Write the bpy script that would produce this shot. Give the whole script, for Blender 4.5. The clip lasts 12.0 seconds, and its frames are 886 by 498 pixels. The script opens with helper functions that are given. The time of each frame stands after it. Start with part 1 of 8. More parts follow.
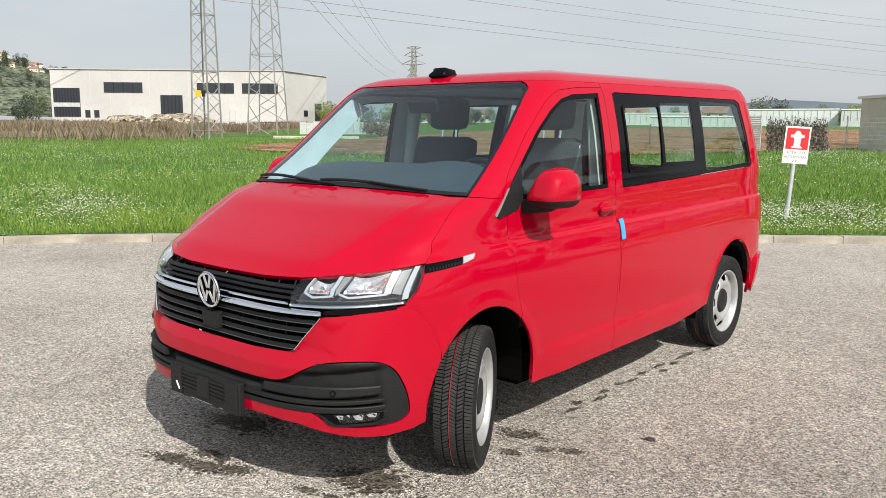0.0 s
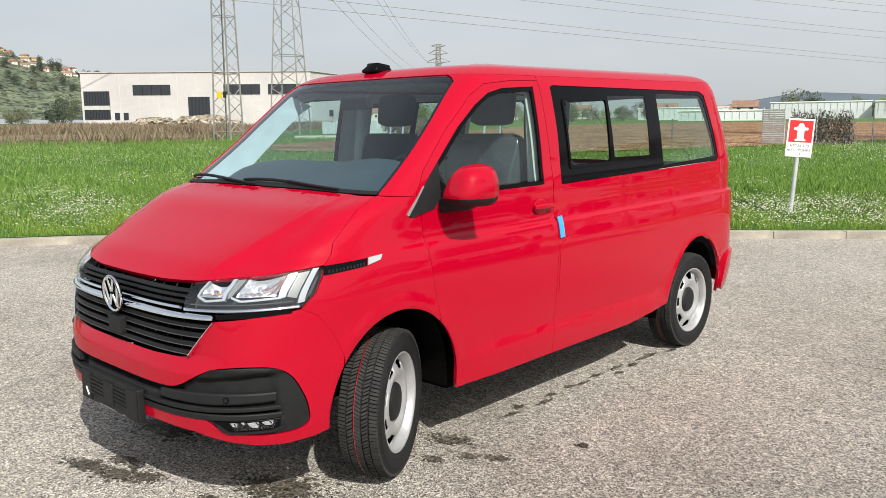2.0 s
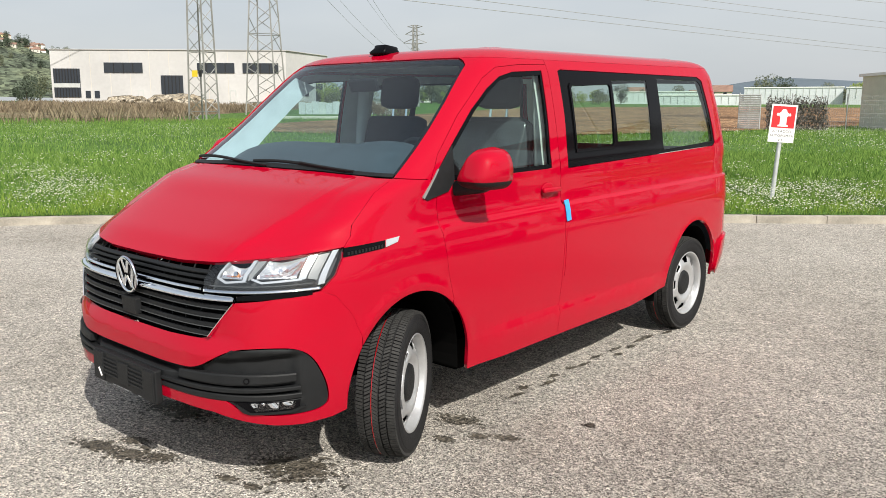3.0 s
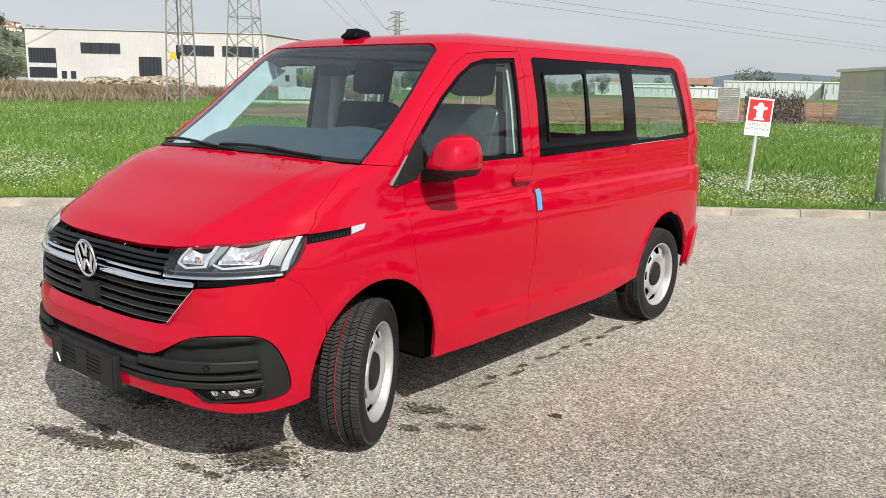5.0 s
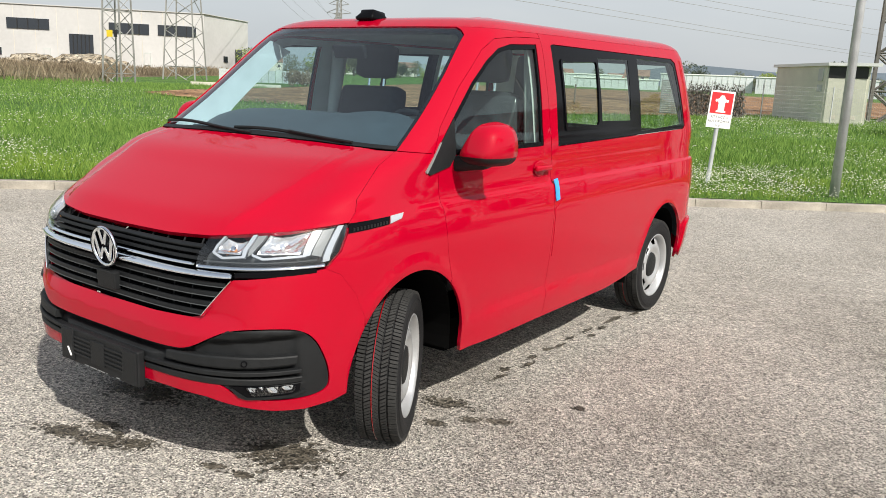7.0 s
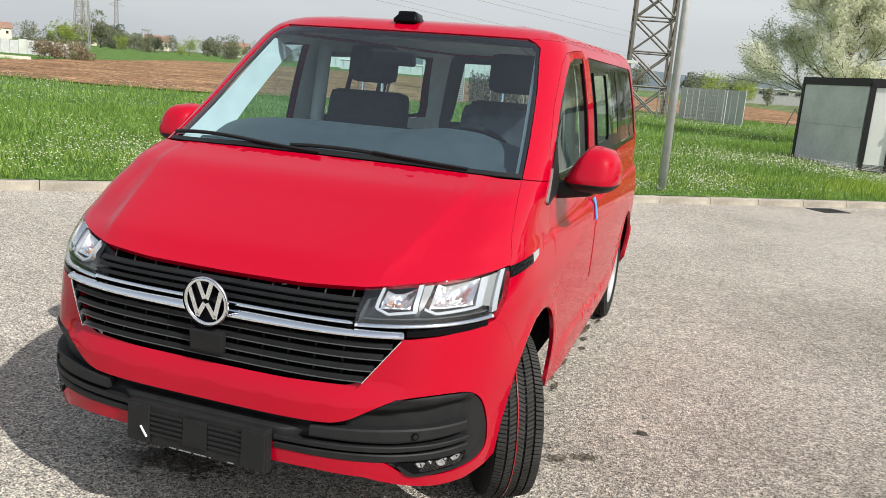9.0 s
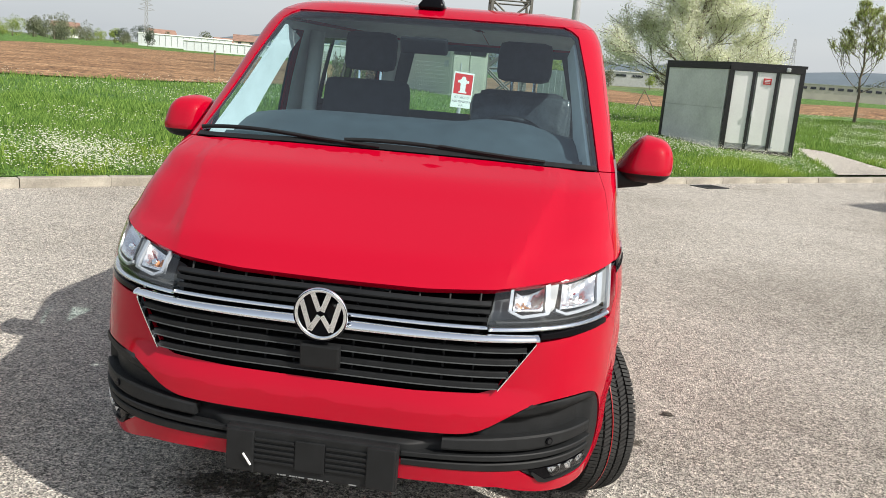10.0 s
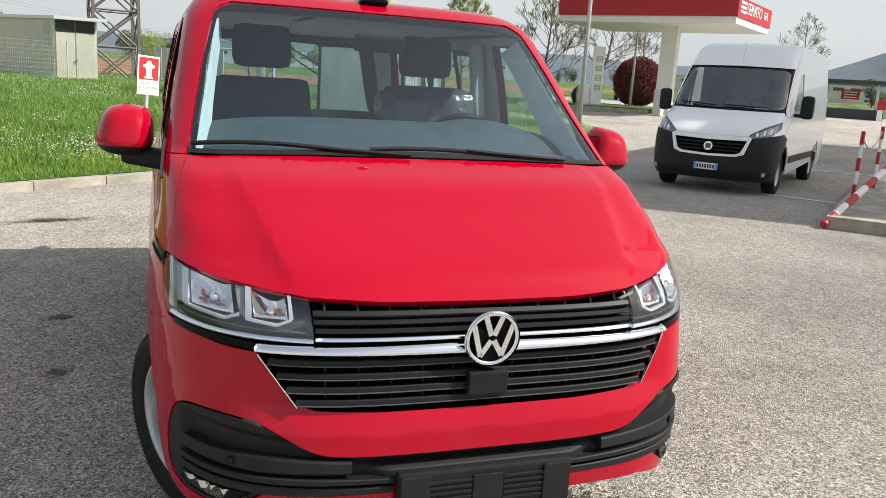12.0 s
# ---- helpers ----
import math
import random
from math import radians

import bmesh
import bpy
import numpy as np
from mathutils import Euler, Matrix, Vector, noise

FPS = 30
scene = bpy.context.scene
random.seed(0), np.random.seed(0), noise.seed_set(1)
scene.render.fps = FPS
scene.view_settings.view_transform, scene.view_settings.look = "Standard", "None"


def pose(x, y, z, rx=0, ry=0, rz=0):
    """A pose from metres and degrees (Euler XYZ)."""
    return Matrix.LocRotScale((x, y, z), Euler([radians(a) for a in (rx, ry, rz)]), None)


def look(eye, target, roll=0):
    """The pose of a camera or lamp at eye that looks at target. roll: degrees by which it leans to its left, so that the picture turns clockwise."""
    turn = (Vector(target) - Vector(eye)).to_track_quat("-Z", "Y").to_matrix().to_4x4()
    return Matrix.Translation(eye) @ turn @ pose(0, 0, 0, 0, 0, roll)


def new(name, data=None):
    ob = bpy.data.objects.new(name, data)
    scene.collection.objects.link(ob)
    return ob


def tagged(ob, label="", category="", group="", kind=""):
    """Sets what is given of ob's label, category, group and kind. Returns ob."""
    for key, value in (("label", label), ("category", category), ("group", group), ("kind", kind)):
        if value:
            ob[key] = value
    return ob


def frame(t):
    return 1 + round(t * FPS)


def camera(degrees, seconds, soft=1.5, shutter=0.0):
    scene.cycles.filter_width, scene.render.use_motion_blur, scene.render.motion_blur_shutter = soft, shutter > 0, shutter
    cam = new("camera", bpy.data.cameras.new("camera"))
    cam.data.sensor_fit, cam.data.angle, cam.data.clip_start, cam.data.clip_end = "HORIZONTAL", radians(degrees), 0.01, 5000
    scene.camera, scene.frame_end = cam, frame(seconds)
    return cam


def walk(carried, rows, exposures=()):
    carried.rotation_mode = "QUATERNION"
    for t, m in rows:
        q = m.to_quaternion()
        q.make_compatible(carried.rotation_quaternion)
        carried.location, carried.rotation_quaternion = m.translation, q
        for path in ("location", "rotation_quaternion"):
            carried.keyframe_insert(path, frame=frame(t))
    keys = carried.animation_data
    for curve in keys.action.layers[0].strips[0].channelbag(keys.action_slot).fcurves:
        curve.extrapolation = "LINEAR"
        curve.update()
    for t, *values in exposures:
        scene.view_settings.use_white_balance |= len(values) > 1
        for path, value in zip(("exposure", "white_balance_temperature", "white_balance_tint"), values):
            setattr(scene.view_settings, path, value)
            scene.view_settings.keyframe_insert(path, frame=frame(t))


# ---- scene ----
cam = camera(57.8, 12.0, soft=0.45)
PATH = [
    (0, (3.178, -2.91, 1.607), (1.878, -1.419, 1.314), 0.3),
    (0.5, (3.291, -2.867, 1.607), (1.976, -1.384, 1.339), 0.3),
    (1, (3.407, -2.627, 1.61), (2.078, -1.155, 1.351), 0.1),
    (1.5, (3.468, -2.469, 1.611), (2.123, -1.015, 1.332), -0.3),
    (2, (3.49, -2.451, 1.598), (2.137, -1.009, 1.3), -0.5),
    (2.5, (3.438, -2.53, 1.596), (2.097, -1.081, 1.276), -0.2),
    (3, (3.374, -2.596, 1.605), (2.072, -1.117, 1.263), 0.1),
    (4.8, (3.408, -2.514, 1.605), (2.145, -1.008, 1.233), 1.5),
    (5, (3.389, -2.528, 1.599), (2.129, -1.019, 1.228), 1.2),
    (5.5, (3.335, -2.569, 1.607), (2.101, -1.043, 1.223), 1.3),
    (6, (3.253, -2.628, 1.598), (2.045, -1.084, 1.201), 1.6),
    (6.5, (3.173, -2.728, 1.591), (1.987, -1.166, 1.197), 2.0),
    (7, (2.986, -2.709, 1.581), (1.851, -1.111, 1.183), 2.5),
    (7.2, (2.894, -2.714, 1.604), (1.797, -1.092, 1.198), 2.6),
    (8.8, (1.651, -3.023, 1.643), (0.999, -1.178, 1.232), 4.6),
    (9, (1.521, -3.067, 1.647), (0.907, -1.208, 1.24), 4.6),
    (9.5, (1.08, -3.195, 1.636), (0.608, -1.295, 1.229), 4.1),
    (10, (0.664, -3.162, 1.614), (0.402, -1.225, 1.193), 4.5),
    (10.5, (0.263, -3.154, 1.629), (0.24, -1.202, 1.195), 4.8),
    (11, (-0.152, -3.147, 1.625), (0.069, -1.207, 1.194), 4.4),
    (11.5, (-0.558, -3.015, 1.614), (-0.101, -1.114, 1.192), 4.0),
    (12, (-0.9, -2.938, 1.601), (-0.24, -1.095, 1.191), 3.6),
]
walk(cam, [(t, look(eye, target, roll)) for t, eye, target, roll in PATH], [(0.0, 0.15), (6.5, 0.15), (9.5, 0.21), (12.0, 0.30)])

# ---- world, sun ----
SUN = Vector((0.97, -0.42, 1.0)).normalized()
world = bpy.data.worlds.new("sky")
scene.world = world
world.use_nodes = True
wn, wl = world.node_tree.nodes, world.node_tree.links
sky = wn.new("ShaderNodeTexSky")
sky.sky_type, sky.sun_disc = "NISHITA", False
sky.sun_elevation, sky.sun_rotation = math.asin(SUN.z), math.atan2(SUN.x, SUN.y)
sky.air_density, sky.dust_density, sky.ozone_density = 1.0, 4.0, 1.0
haze = wn.new("ShaderNodeMix")
haze.data_type = "RGBA"
up, thick = wn.new("ShaderNodeSeparateXYZ"), wn.new("ShaderNodeMapRange")
thick.inputs["From Min"].default_value, thick.inputs["From Max"].default_value = 0.15, 0.90
thick.inputs["To Min"].default_value, thick.inputs["To Max"].default_value = 0.72, 0.30
wl.new(up.outputs["Z"], thick.inputs["Value"])
wl.new(thick.outputs[0], haze.inputs[0])
cloud = wn.new("ShaderNodeTexNoise")
cloud.inputs["Scale"].default_value, cloud.inputs["Detail"].default_value = 1.6, 5.0
stretch = wn.new("ShaderNodeMapping")
stretch.inputs["Scale"].default_value = (1.0, 1.0, 4.0)
coords = wn.new("ShaderNodeTexCoord")
ramp = wn.new("ShaderNodeValToRGB")
ramp.color_ramp.elements[0].position, ramp.color_ramp.elements[0].color = 0.30, (5.8, 6.3, 6.8, 1)
ramp.color_ramp.elements[1].position, ramp.color_ramp.elements[1].color = 0.75, (7.8, 8.0, 8.1, 1)
wl.new(coords.outputs["Generated"], stretch.inputs["Vector"])
wl.new(coords.outputs["Generated"], up.inputs[0])
wl.new(stretch.outputs[0], cloud.inputs["Vector"])
wl.new(cloud.outputs[0], ramp.inputs[0])
wl.new(sky.outputs[0], haze.inputs[6])
wl.new(ramp.outputs[0], haze.inputs[7])
wl.new(haze.outputs[2], wn["Background"].inputs[0])
wn["Background"].inputs[1].default_value = 0.10
sun = new("sun", bpy.data.lights.new("sun", "SUN"))
sun.data.energy, sun.data.angle, sun.data.color = 5.0, radians(0.6), (1.0, 0.955, 0.88)
sun.matrix_world = look(SUN * 50, (0, 0, 0))
scene.view_settings.exposure = 0.15


# ---- materials ----
def material(name, color, rough=0.5, metal=0.0, coat=0.0, vary=0.0, scale=8.0, bump=0.0, bump_scale=60.0, dark=None, coords_of="Object", spec=0.5):
    """A painted, plastic, metal or mineral surface: broad stains and fine grain over the base colour, and a fine relief."""
    m = bpy.data.materials.new(name)
    m.use_nodes = True
    n, l = m.node_tree.nodes, m.node_tree.links
    b = n["Principled BSDF"]
    b.inputs["Base Color"].default_value = (*color, 1)
    b.inputs["Roughness"].default_value, b.inputs["Metallic"].default_value = rough, metal
    b.inputs["Coat Weight"].default_value, b.inputs["Coat Roughness"].default_value = coat, 0.02
    b.inputs["Specular IOR Level"].default_value = spec
    tc = n.new("ShaderNodeTexCoord")
    if vary:
        broad, fine = n.new("ShaderNodeTexNoise"), n.new("ShaderNodeTexNoise")
        broad.inputs["Scale"].default_value, broad.inputs["Detail"].default_value = scale, 4
        fine.inputs["Scale"].default_value, fine.inputs["Detail"].default_value = scale * 14, 3
        for t in (broad, fine):
            l.new(tc.outputs[coords_of], t.inputs["Vector"])
        both = n.new("ShaderNodeMath")
        both.operation = "MULTIPLY_ADD"
        both.inputs[1].default_value = 0.4
        l.new(fine.outputs[0], both.inputs[0])
        l.new(broad.outputs[0], both.inputs[2])
        r = n.new("ShaderNodeValToRGB")
        d = dark or tuple(c * (1 - vary) for c in color)
        r.color_ramp.elements[0].position, r.color_ramp.elements[0].color = 0.45, (*d, 1)
        r.color_ramp.elements[1].position, r.color_ramp.elements[1].color = 0.95, (*(min(1, c * (1 + vary * 0.5)) for c in color), 1)
        l.new(both.outputs[0], r.inputs[0])
        l.new(r.outputs[0], b.inputs["Base Color"])
        rr = n.new("ShaderNodeMapRange")
        rr.inputs["To Min"].default_value, rr.inputs["To Max"].default_value = max(0.0, rough - 0.08), min(1, rough + 0.12)
        l.new(broad.outputs[0], rr.inputs["Value"])
        l.new(rr.outputs[0], b.inputs["Roughness"])
    if bump:
        t, bp = n.new("ShaderNodeTexNoise"), n.new("ShaderNodeBump")
        t.inputs["Scale"].default_value, t.inputs["Detail"].default_value = bump_scale, 3
        bp.inputs["Strength"].default_value, bp.inputs["Distance"].default_value = bump, 0.01
        l.new(tc.outputs[coords_of], t.inputs["Vector"])
        l.new(t.outputs[0], bp.inputs["Height"])
        l.new(bp.outputs[0], b.inputs["Normal"])
    return m


def glass(name, tint, gloss=1.0):
    """A thin pane: see-through with a mirror-like skin."""
    m = bpy.data.materials.new(name)
    m.use_nodes = True
    n, l = m.node_tree.nodes, m.node_tree.links
    n.remove(n["Principled BSDF"])
    clear, shine, mix, fr = (n.new("ShaderNodeBsdfTransparent"), n.new("ShaderNodeBsdfGlossy"), n.new("ShaderNodeMixShader"), n.new("ShaderNodeLayerWeight"))
    clear.inputs[0].default_value = (*tint, 1)
    shine.inputs["Roughness"].default_value = 0.0
    fr.inputs[0].default_value = 0.5
    steep, k = n.new("ShaderNodeMath"), n.new("ShaderNodeMath")
    steep.operation, k.operation = "POWER", "MULTIPLY_ADD"
    steep.inputs[1].default_value = 5.0
    k.inputs[1].default_value, k.inputs[2].default_value = 0.9, 0.042 * gloss
    k.use_clamp = True
    l.new(fr.outputs["Facing"], steep.inputs[0])
    l.new(steep.outputs[0], k.inputs[0])
    l.new(k.outputs[0], mix.inputs[0])
    l.new(clear.outputs[0], mix.inputs[1])
    l.new(shine.outputs[0], mix.inputs[2])
    l.new(mix.outputs[0], n["Material Output"].inputs[0])
    return m


M_RED = material("red_car_paint", (0.388, 0.0008, 0.016), 0.4, coat=0.72, spec=0.0)
M_BLACK = material("black_textured_plastic", (0.011, 0.012, 0.013), 0.55, spec=0.3, vary=0.3, scale=20, bump=0.15, bump_scale=900)
M_GLOSSBLACK = material("gloss_black", (0.004, 0.004, 0.005), 0.10, coat=0.0, spec=0.09)
M_DARK = material("matt_black_void", (0.006, 0.006, 0.006), 0.9, spec=0.0)
M_RUBBER = material("tyre_rubber", (0.014, 0.014, 0.015), 0.7, spec=0.25, vary=0.35, scale=10, bump=0.2, bump_scale=300)
M_TREAD = material("dusty_tread_rubber", (0.038, 0.038, 0.037), 0.85, spec=0.2, vary=0.4, scale=14, bump=0.2, bump_scale=300)
M_CHROME = material("chrome", (0.88, 0.92, 0.97), 0.09, metal=1.0)
M_SILVER = material("silver_wheel_paint", (0.52, 0.53, 0.54), 0.38, metal=0.55, vary=0.15, scale=10)
M_SATIN = material("satin_grey_trim", (0.24, 0.25, 0.25), 0.5, metal=0.2)
M_REFLECTOR = material("lamp_reflector", (0.80, 0.81, 0.82), 0.20, metal=0.88)
M_LAMPGREY = material("lamp_housing_grey", (0.085, 0.092, 0.095), 0.35, metal=0.2)
M_LAMPWHITE = material("clear_light_guide", (0.52, 0.55, 0.58), 0.20, metal=0.35)
M_GREYTRIM = material("light_grey_cabin_trim", (0.62, 0.65, 0.63), 0.8, vary=0.1, scale=10, bump=0.1, bump_scale=400)
M_HEADLINER = material("pale_headliner_cloth", (0.62, 0.64, 0.63), 0.95, vary=0.1, scale=12)
M_DASH = material("dark_grey_dashboard_plastic", (0.052, 0.066, 0.074), 0.65, vary=0.25, scale=14, bump=0.2, bump_scale=500)
M_CLOTH = material("charcoal_seat_cloth", (0.040, 0.044, 0.052), 0.95, vary=0.3, scale=25, bump=0.3, bump_scale=400)
M_FILM = material("clear_plastic_seat_film", (0.065, 0.072, 0.082), 0.16, vary=0.5, scale=9, bump=0.9, bump_scale=14)
M_BLUE = material("blue_tape", (0.05, 0.33, 0.78), 0.5, vary=0.15, scale=30)
M_WHITE = material("white_print", (0.80, 0.80, 0.79), 0.5, vary=0.05, scale=20)
M_TAILRED = material("tail_lamp_red", (0.30, 0.005, 0.008), 0.15, coat=1.0)
M_SCREEN = glass("windscreen_glass", (0.78, 0.94, 1.0), 3.0)
M_VANSCREEN = glass("sky_lit_windscreen_glass", (0.84, 0.94, 0.96), 4.5)
M_SIDEGLASS = glass("green_tinted_side_glass", (0.76, 0.88, 0.84), 1.9)
M_REARGLASS = glass("tinted_rear_glass", (0.80, 0.90, 0.86), 1.9)
M_LENS = glass("clear_lens", (0.94, 0.97, 1.0), 2.0)


# ---- mesh helpers ----
def part(name, bm, mat, parent=None, label="", smooth=False):
    """Links a bmesh as one mesh object, under a thing or a part."""
    me = bpy.data.meshes.new(name)
    bm.to_mesh(me)
    bm.free()
    me.materials.append(mat)
    if smooth:
        for p in me.polygons:
            p.use_smooth = True
    ob = new(name, me)
    if parent:
        ob.parent = parent
    return tagged(ob, label)


def part_from(name, verts, faces, mat, parent=None, label="", smooth=False):
    me = bpy.data.meshes.new(name)
    me.from_pydata([tuple(map(float, v)) for v in verts], [], [tuple(map(int, f)) for f in faces])
    me.materials.append(mat)
    if smooth:
        me.polygons.foreach_set("use_smooth", [True] * len(me.polygons))
    me.update()
    ob = new(name, me)
    if parent:
        ob.parent = parent
    return tagged(ob, label)


def thing(name, m, label, category, group="", kind=""):
    ob = new(name)
    ob.empty_display_size = 0.2
    ob.matrix_world = m
    return tagged(ob, label, category, group, kind)


def add_box(bm, size, m=None, bevel=0.0):
    r = bmesh.ops.create_cube(bm, size=1.0)
    vs = r["verts"]
    bmesh.ops.scale(bm, vec=size, verts=vs)
    if bevel:
        es = list({e for v in vs for e in v.link_edges})
        r2 = bmesh.ops.bevel(bm, geom=es, offset=bevel, segments=2, affect="EDGES", profile=0.6)
        vs = list({v for f in r2["faces"] for v in f.verts} | {v for v in vs if v.is_valid})
    if m is not None:
        bmesh.ops.transform(bm, matrix=m, verts=vs)
    return vs


def box(name, size, m, mat, parent=None, label="", bevel=0.0):
    bm = bmesh.new()
    add_box(bm, size, m, bevel)
    return part(name, bm, mat, parent, label)


def add_tube(bm, a, b, r0, r1=None, n=10):
    a, b = Vector(a), Vector(b)
    r1 = r0 if r1 is None else r1
    turn = (b - a).to_track_quat("Z", "Y").to_matrix().to_4x4()
    bmesh.ops.create_cone(bm, cap_ends=True, segments=n, radius1=r0, radius2=r1, depth=(b - a).length,
                          matrix=Matrix.Translation((a + b) / 2) @ turn)


def tube(name, a, b, r0, mat, parent=None, label="", r1=None, n=12):
    bm = bmesh.new()
    add_tube(bm, a, b, r0, r1, n)
    return part(name, bm, mat, parent, label, smooth=False)


def revolve(name, profile, mat, parent=None, n=64, label="", axis="X", closed=False):
    """Turns a profile of (radius, along) round an axis."""
    vs, fs, k = [], [], len(profile)
    for i in range(n):
        c, s = math.cos(2 * math.pi * i / n), math.sin(2 * math.pi * i / n)
        for r, a in profile:
            vs.append((a, r * c, r * s) if axis == "X" else (r * c, r * s, a))
    for i in range(n):
        for j in range(k if closed else k - 1):
            a, b = i * k + j, i * k + (j + 1) % k
            c, d = ((i + 1) % n) * k + (j + 1) % k, ((i + 1) % n) * k + j
            fs.append((a, d, c, b) if axis == "X" else (a, b, c, d))
    return part_from(name, vs, fs, mat, parent, label, smooth=True)


def prism(name, pts, z0, z1, mat, parent=None, label=""):
    """An upright prism over a plan outline."""
    n = len(pts)
    vs = [(x, y, z0) for x, y in pts] + [(x, y, z1) for x, y in pts]
    fs = [tuple(range(n - 1, -1, -1)), tuple(range(n, 2 * n))] + [(i, (i + 1) % n, n + (i + 1) % n, n + i) for i in range(n)]
    return part_from(name, vs, fs, mat, parent, label)


def words(name, text, size, m, mat, parent=None, spacing=1.0, deep=0.002):
    cu = bpy.data.curves.new(name, "FONT")
    cu.body, cu.size, cu.extrude, cu.align_x, cu.align_y, cu.space_character = text, size, deep, "CENTER", "CENTER", spacing
    ob = new(name, cu)
    ob.matrix_world = m
    me = bpy.data.meshes.new_from_object(ob)
    bpy.data.objects.remove(ob)
    me.materials.append(mat)
    ob = new(name, me)
    ob.matrix_world = m
    if parent:
        ob.parent = parent
        ob.matrix_parent_inverse = Matrix()
    return ob
# ---- the shape of a van body: horizontal outlines stacked from the sill to the roof ----
def smooth_keys(xs, ys, x):
    """Monotone cubic through (xs, ys)."""
    xs, ys, x = np.asarray(xs, float), np.asarray(ys, float), np.asarray(x, float)
    h, d = np.diff(xs), np.diff(ys) / np.diff(xs)
    m = np.zeros(len(xs))
    m[0], m[-1] = d[0], d[-1]
    for i in range(1, len(xs) - 1):
        if d[i - 1] * d[i] > 0:
            w1, w2 = 2 * h[i] + h[i - 1], h[i] + 2 * h[i - 1]
            m[i] = (w1 + w2) / (w1 / d[i - 1] + w2 / d[i])
    k = np.clip(np.searchsorted(xs, x) - 1, 0, len(xs) - 2)
    t = np.clip((x - xs[k]) / h[k], 0, 1)
    return ((2 * t**3 - 3 * t**2 + 1) * ys[k] + (t**3 - 2 * t**2 + t) * h[k] * m[k]
            + (-2 * t**3 + 3 * t**2) * ys[k + 1] + (t**3 - t**2) * h[k] * m[k + 1])


class Body:
    """The skin of a van. v is the height up to the eaves and runs on over the roof; q runs round the half outline from
    the middle of the nose (0) to the middle of the tail (LENGTH); a negative q is the other flank."""
    LENGTH = 6.0

    def __init__(self, keys, sag=0.0, rake=0.0, rows=700, cols=600, tail_square=3.6):
        k = np.array(keys)
        self.v0, self.v1 = k[0, 0], k[-1, 0]
        self.rows, self.cols = rows, cols
        v = np.linspace(self.v0, self.v1, rows)
        z, w, yf, d, p, yr, dr = (smooth_keys(k[:, 0], k[:, i], v) for i in range(1, 8))
        self.table = np.zeros((rows, cols, 3))
        for i in range(rows):
            th = np.linspace(0, np.pi / 2, 300)
            e = 2 / p[i]
            fx, fy = w[i] * np.sin(th) ** e, yf[i] + d[i] * (1 - np.cos(th) ** e)
            e = 2 / tail_square
            rx, ry = w[i] * np.cos(th) ** e, yr[i] - dr[i] * (1 - np.sin(th) ** e)
            sy = np.linspace(fy[-1], ry[0], 200)[1:-1]
            x = np.concatenate([fx, np.full(198, w[i]), rx])
            y = np.concatenate([fy, sy, ry])
            mid = (yf[i] + yr[i]) / 2
            x = x * (1 - sag * ((y - mid) / 2.4) ** 2)
            s = np.concatenate([[0], np.cumsum(np.hypot(np.diff(x), np.diff(y)))])
            g = np.linspace(0, s[-1], cols)
            self.table[i, :, 0] = np.interp(g, s, x)
            self.table[i, :, 1] = np.interp(g, s, y)
            self.table[i, :, 2] = z[i] + rake * self.table[i, :, 1]

    def at(self, q, v):
        """Points of the skin."""
        q, v = np.atleast_1d(np.asarray(q, float)), np.atleast_1d(np.asarray(v, float))
        i = np.clip((v - self.v0) / (self.v1 - self.v0) * (self.rows - 1), 0, self.rows - 1.001)
        j = np.clip(np.abs(q) / self.LENGTH * (self.cols - 1), 0, self.cols - 1.001)
        a, b = i.astype(int), j.astype(int)
        s, t = (i - a)[:, None], (j - b)[:, None]
        T = self.table
        out = (T[a, b] * (1 - s) * (1 - t) + T[a + 1, b] * s * (1 - t) + T[a, b + 1] * (1 - s) * t + T[a + 1, b + 1] * s * t)
        out[:, 0] *= np.where(q < 0, -1, 1)
        return out

    def normal(self, q, v):
        e = 0.012
        q, v = np.atleast_1d(np.asarray(q, float)), np.atleast_1d(np.asarray(v, float))
        du = self.at(q + e, v) - self.at(q - e, v)
        dv = self.at(q, np.minimum(v + e, self.v1)) - self.at(q, np.maximum(v - e, self.v0))
        n = np.cross(du, dv)
        return n / np.maximum(np.linalg.norm(n, axis=1, keepdims=True), 1e-9)

    def row(self, v):
        i = np.clip((v - self.v0) / (self.v1 - self.v0) * (self.rows - 1), 0, self.rows - 1.001)
        a = int(i)
        return self.table[a] * (1 - (i - a)) + self.table[a + 1] * (i - a)

    def qx(self, x, v):
        """The chart place of the nose's point at x."""
        r = self.row(v)
        n = int(np.argmax(r[:, 0])) + 1
        return math.copysign(float(np.interp(abs(x), r[:n, 0], np.arange(n))) / (self.cols - 1) * self.LENGTH, x)

    def qy(self, y, v, side=1):
        """The chart place of the flank's point at y."""
        r = self.row(v)
        return side * float(np.interp(y, r[:, 1], np.arange(self.cols))) / (self.cols - 1) * self.LENGTH


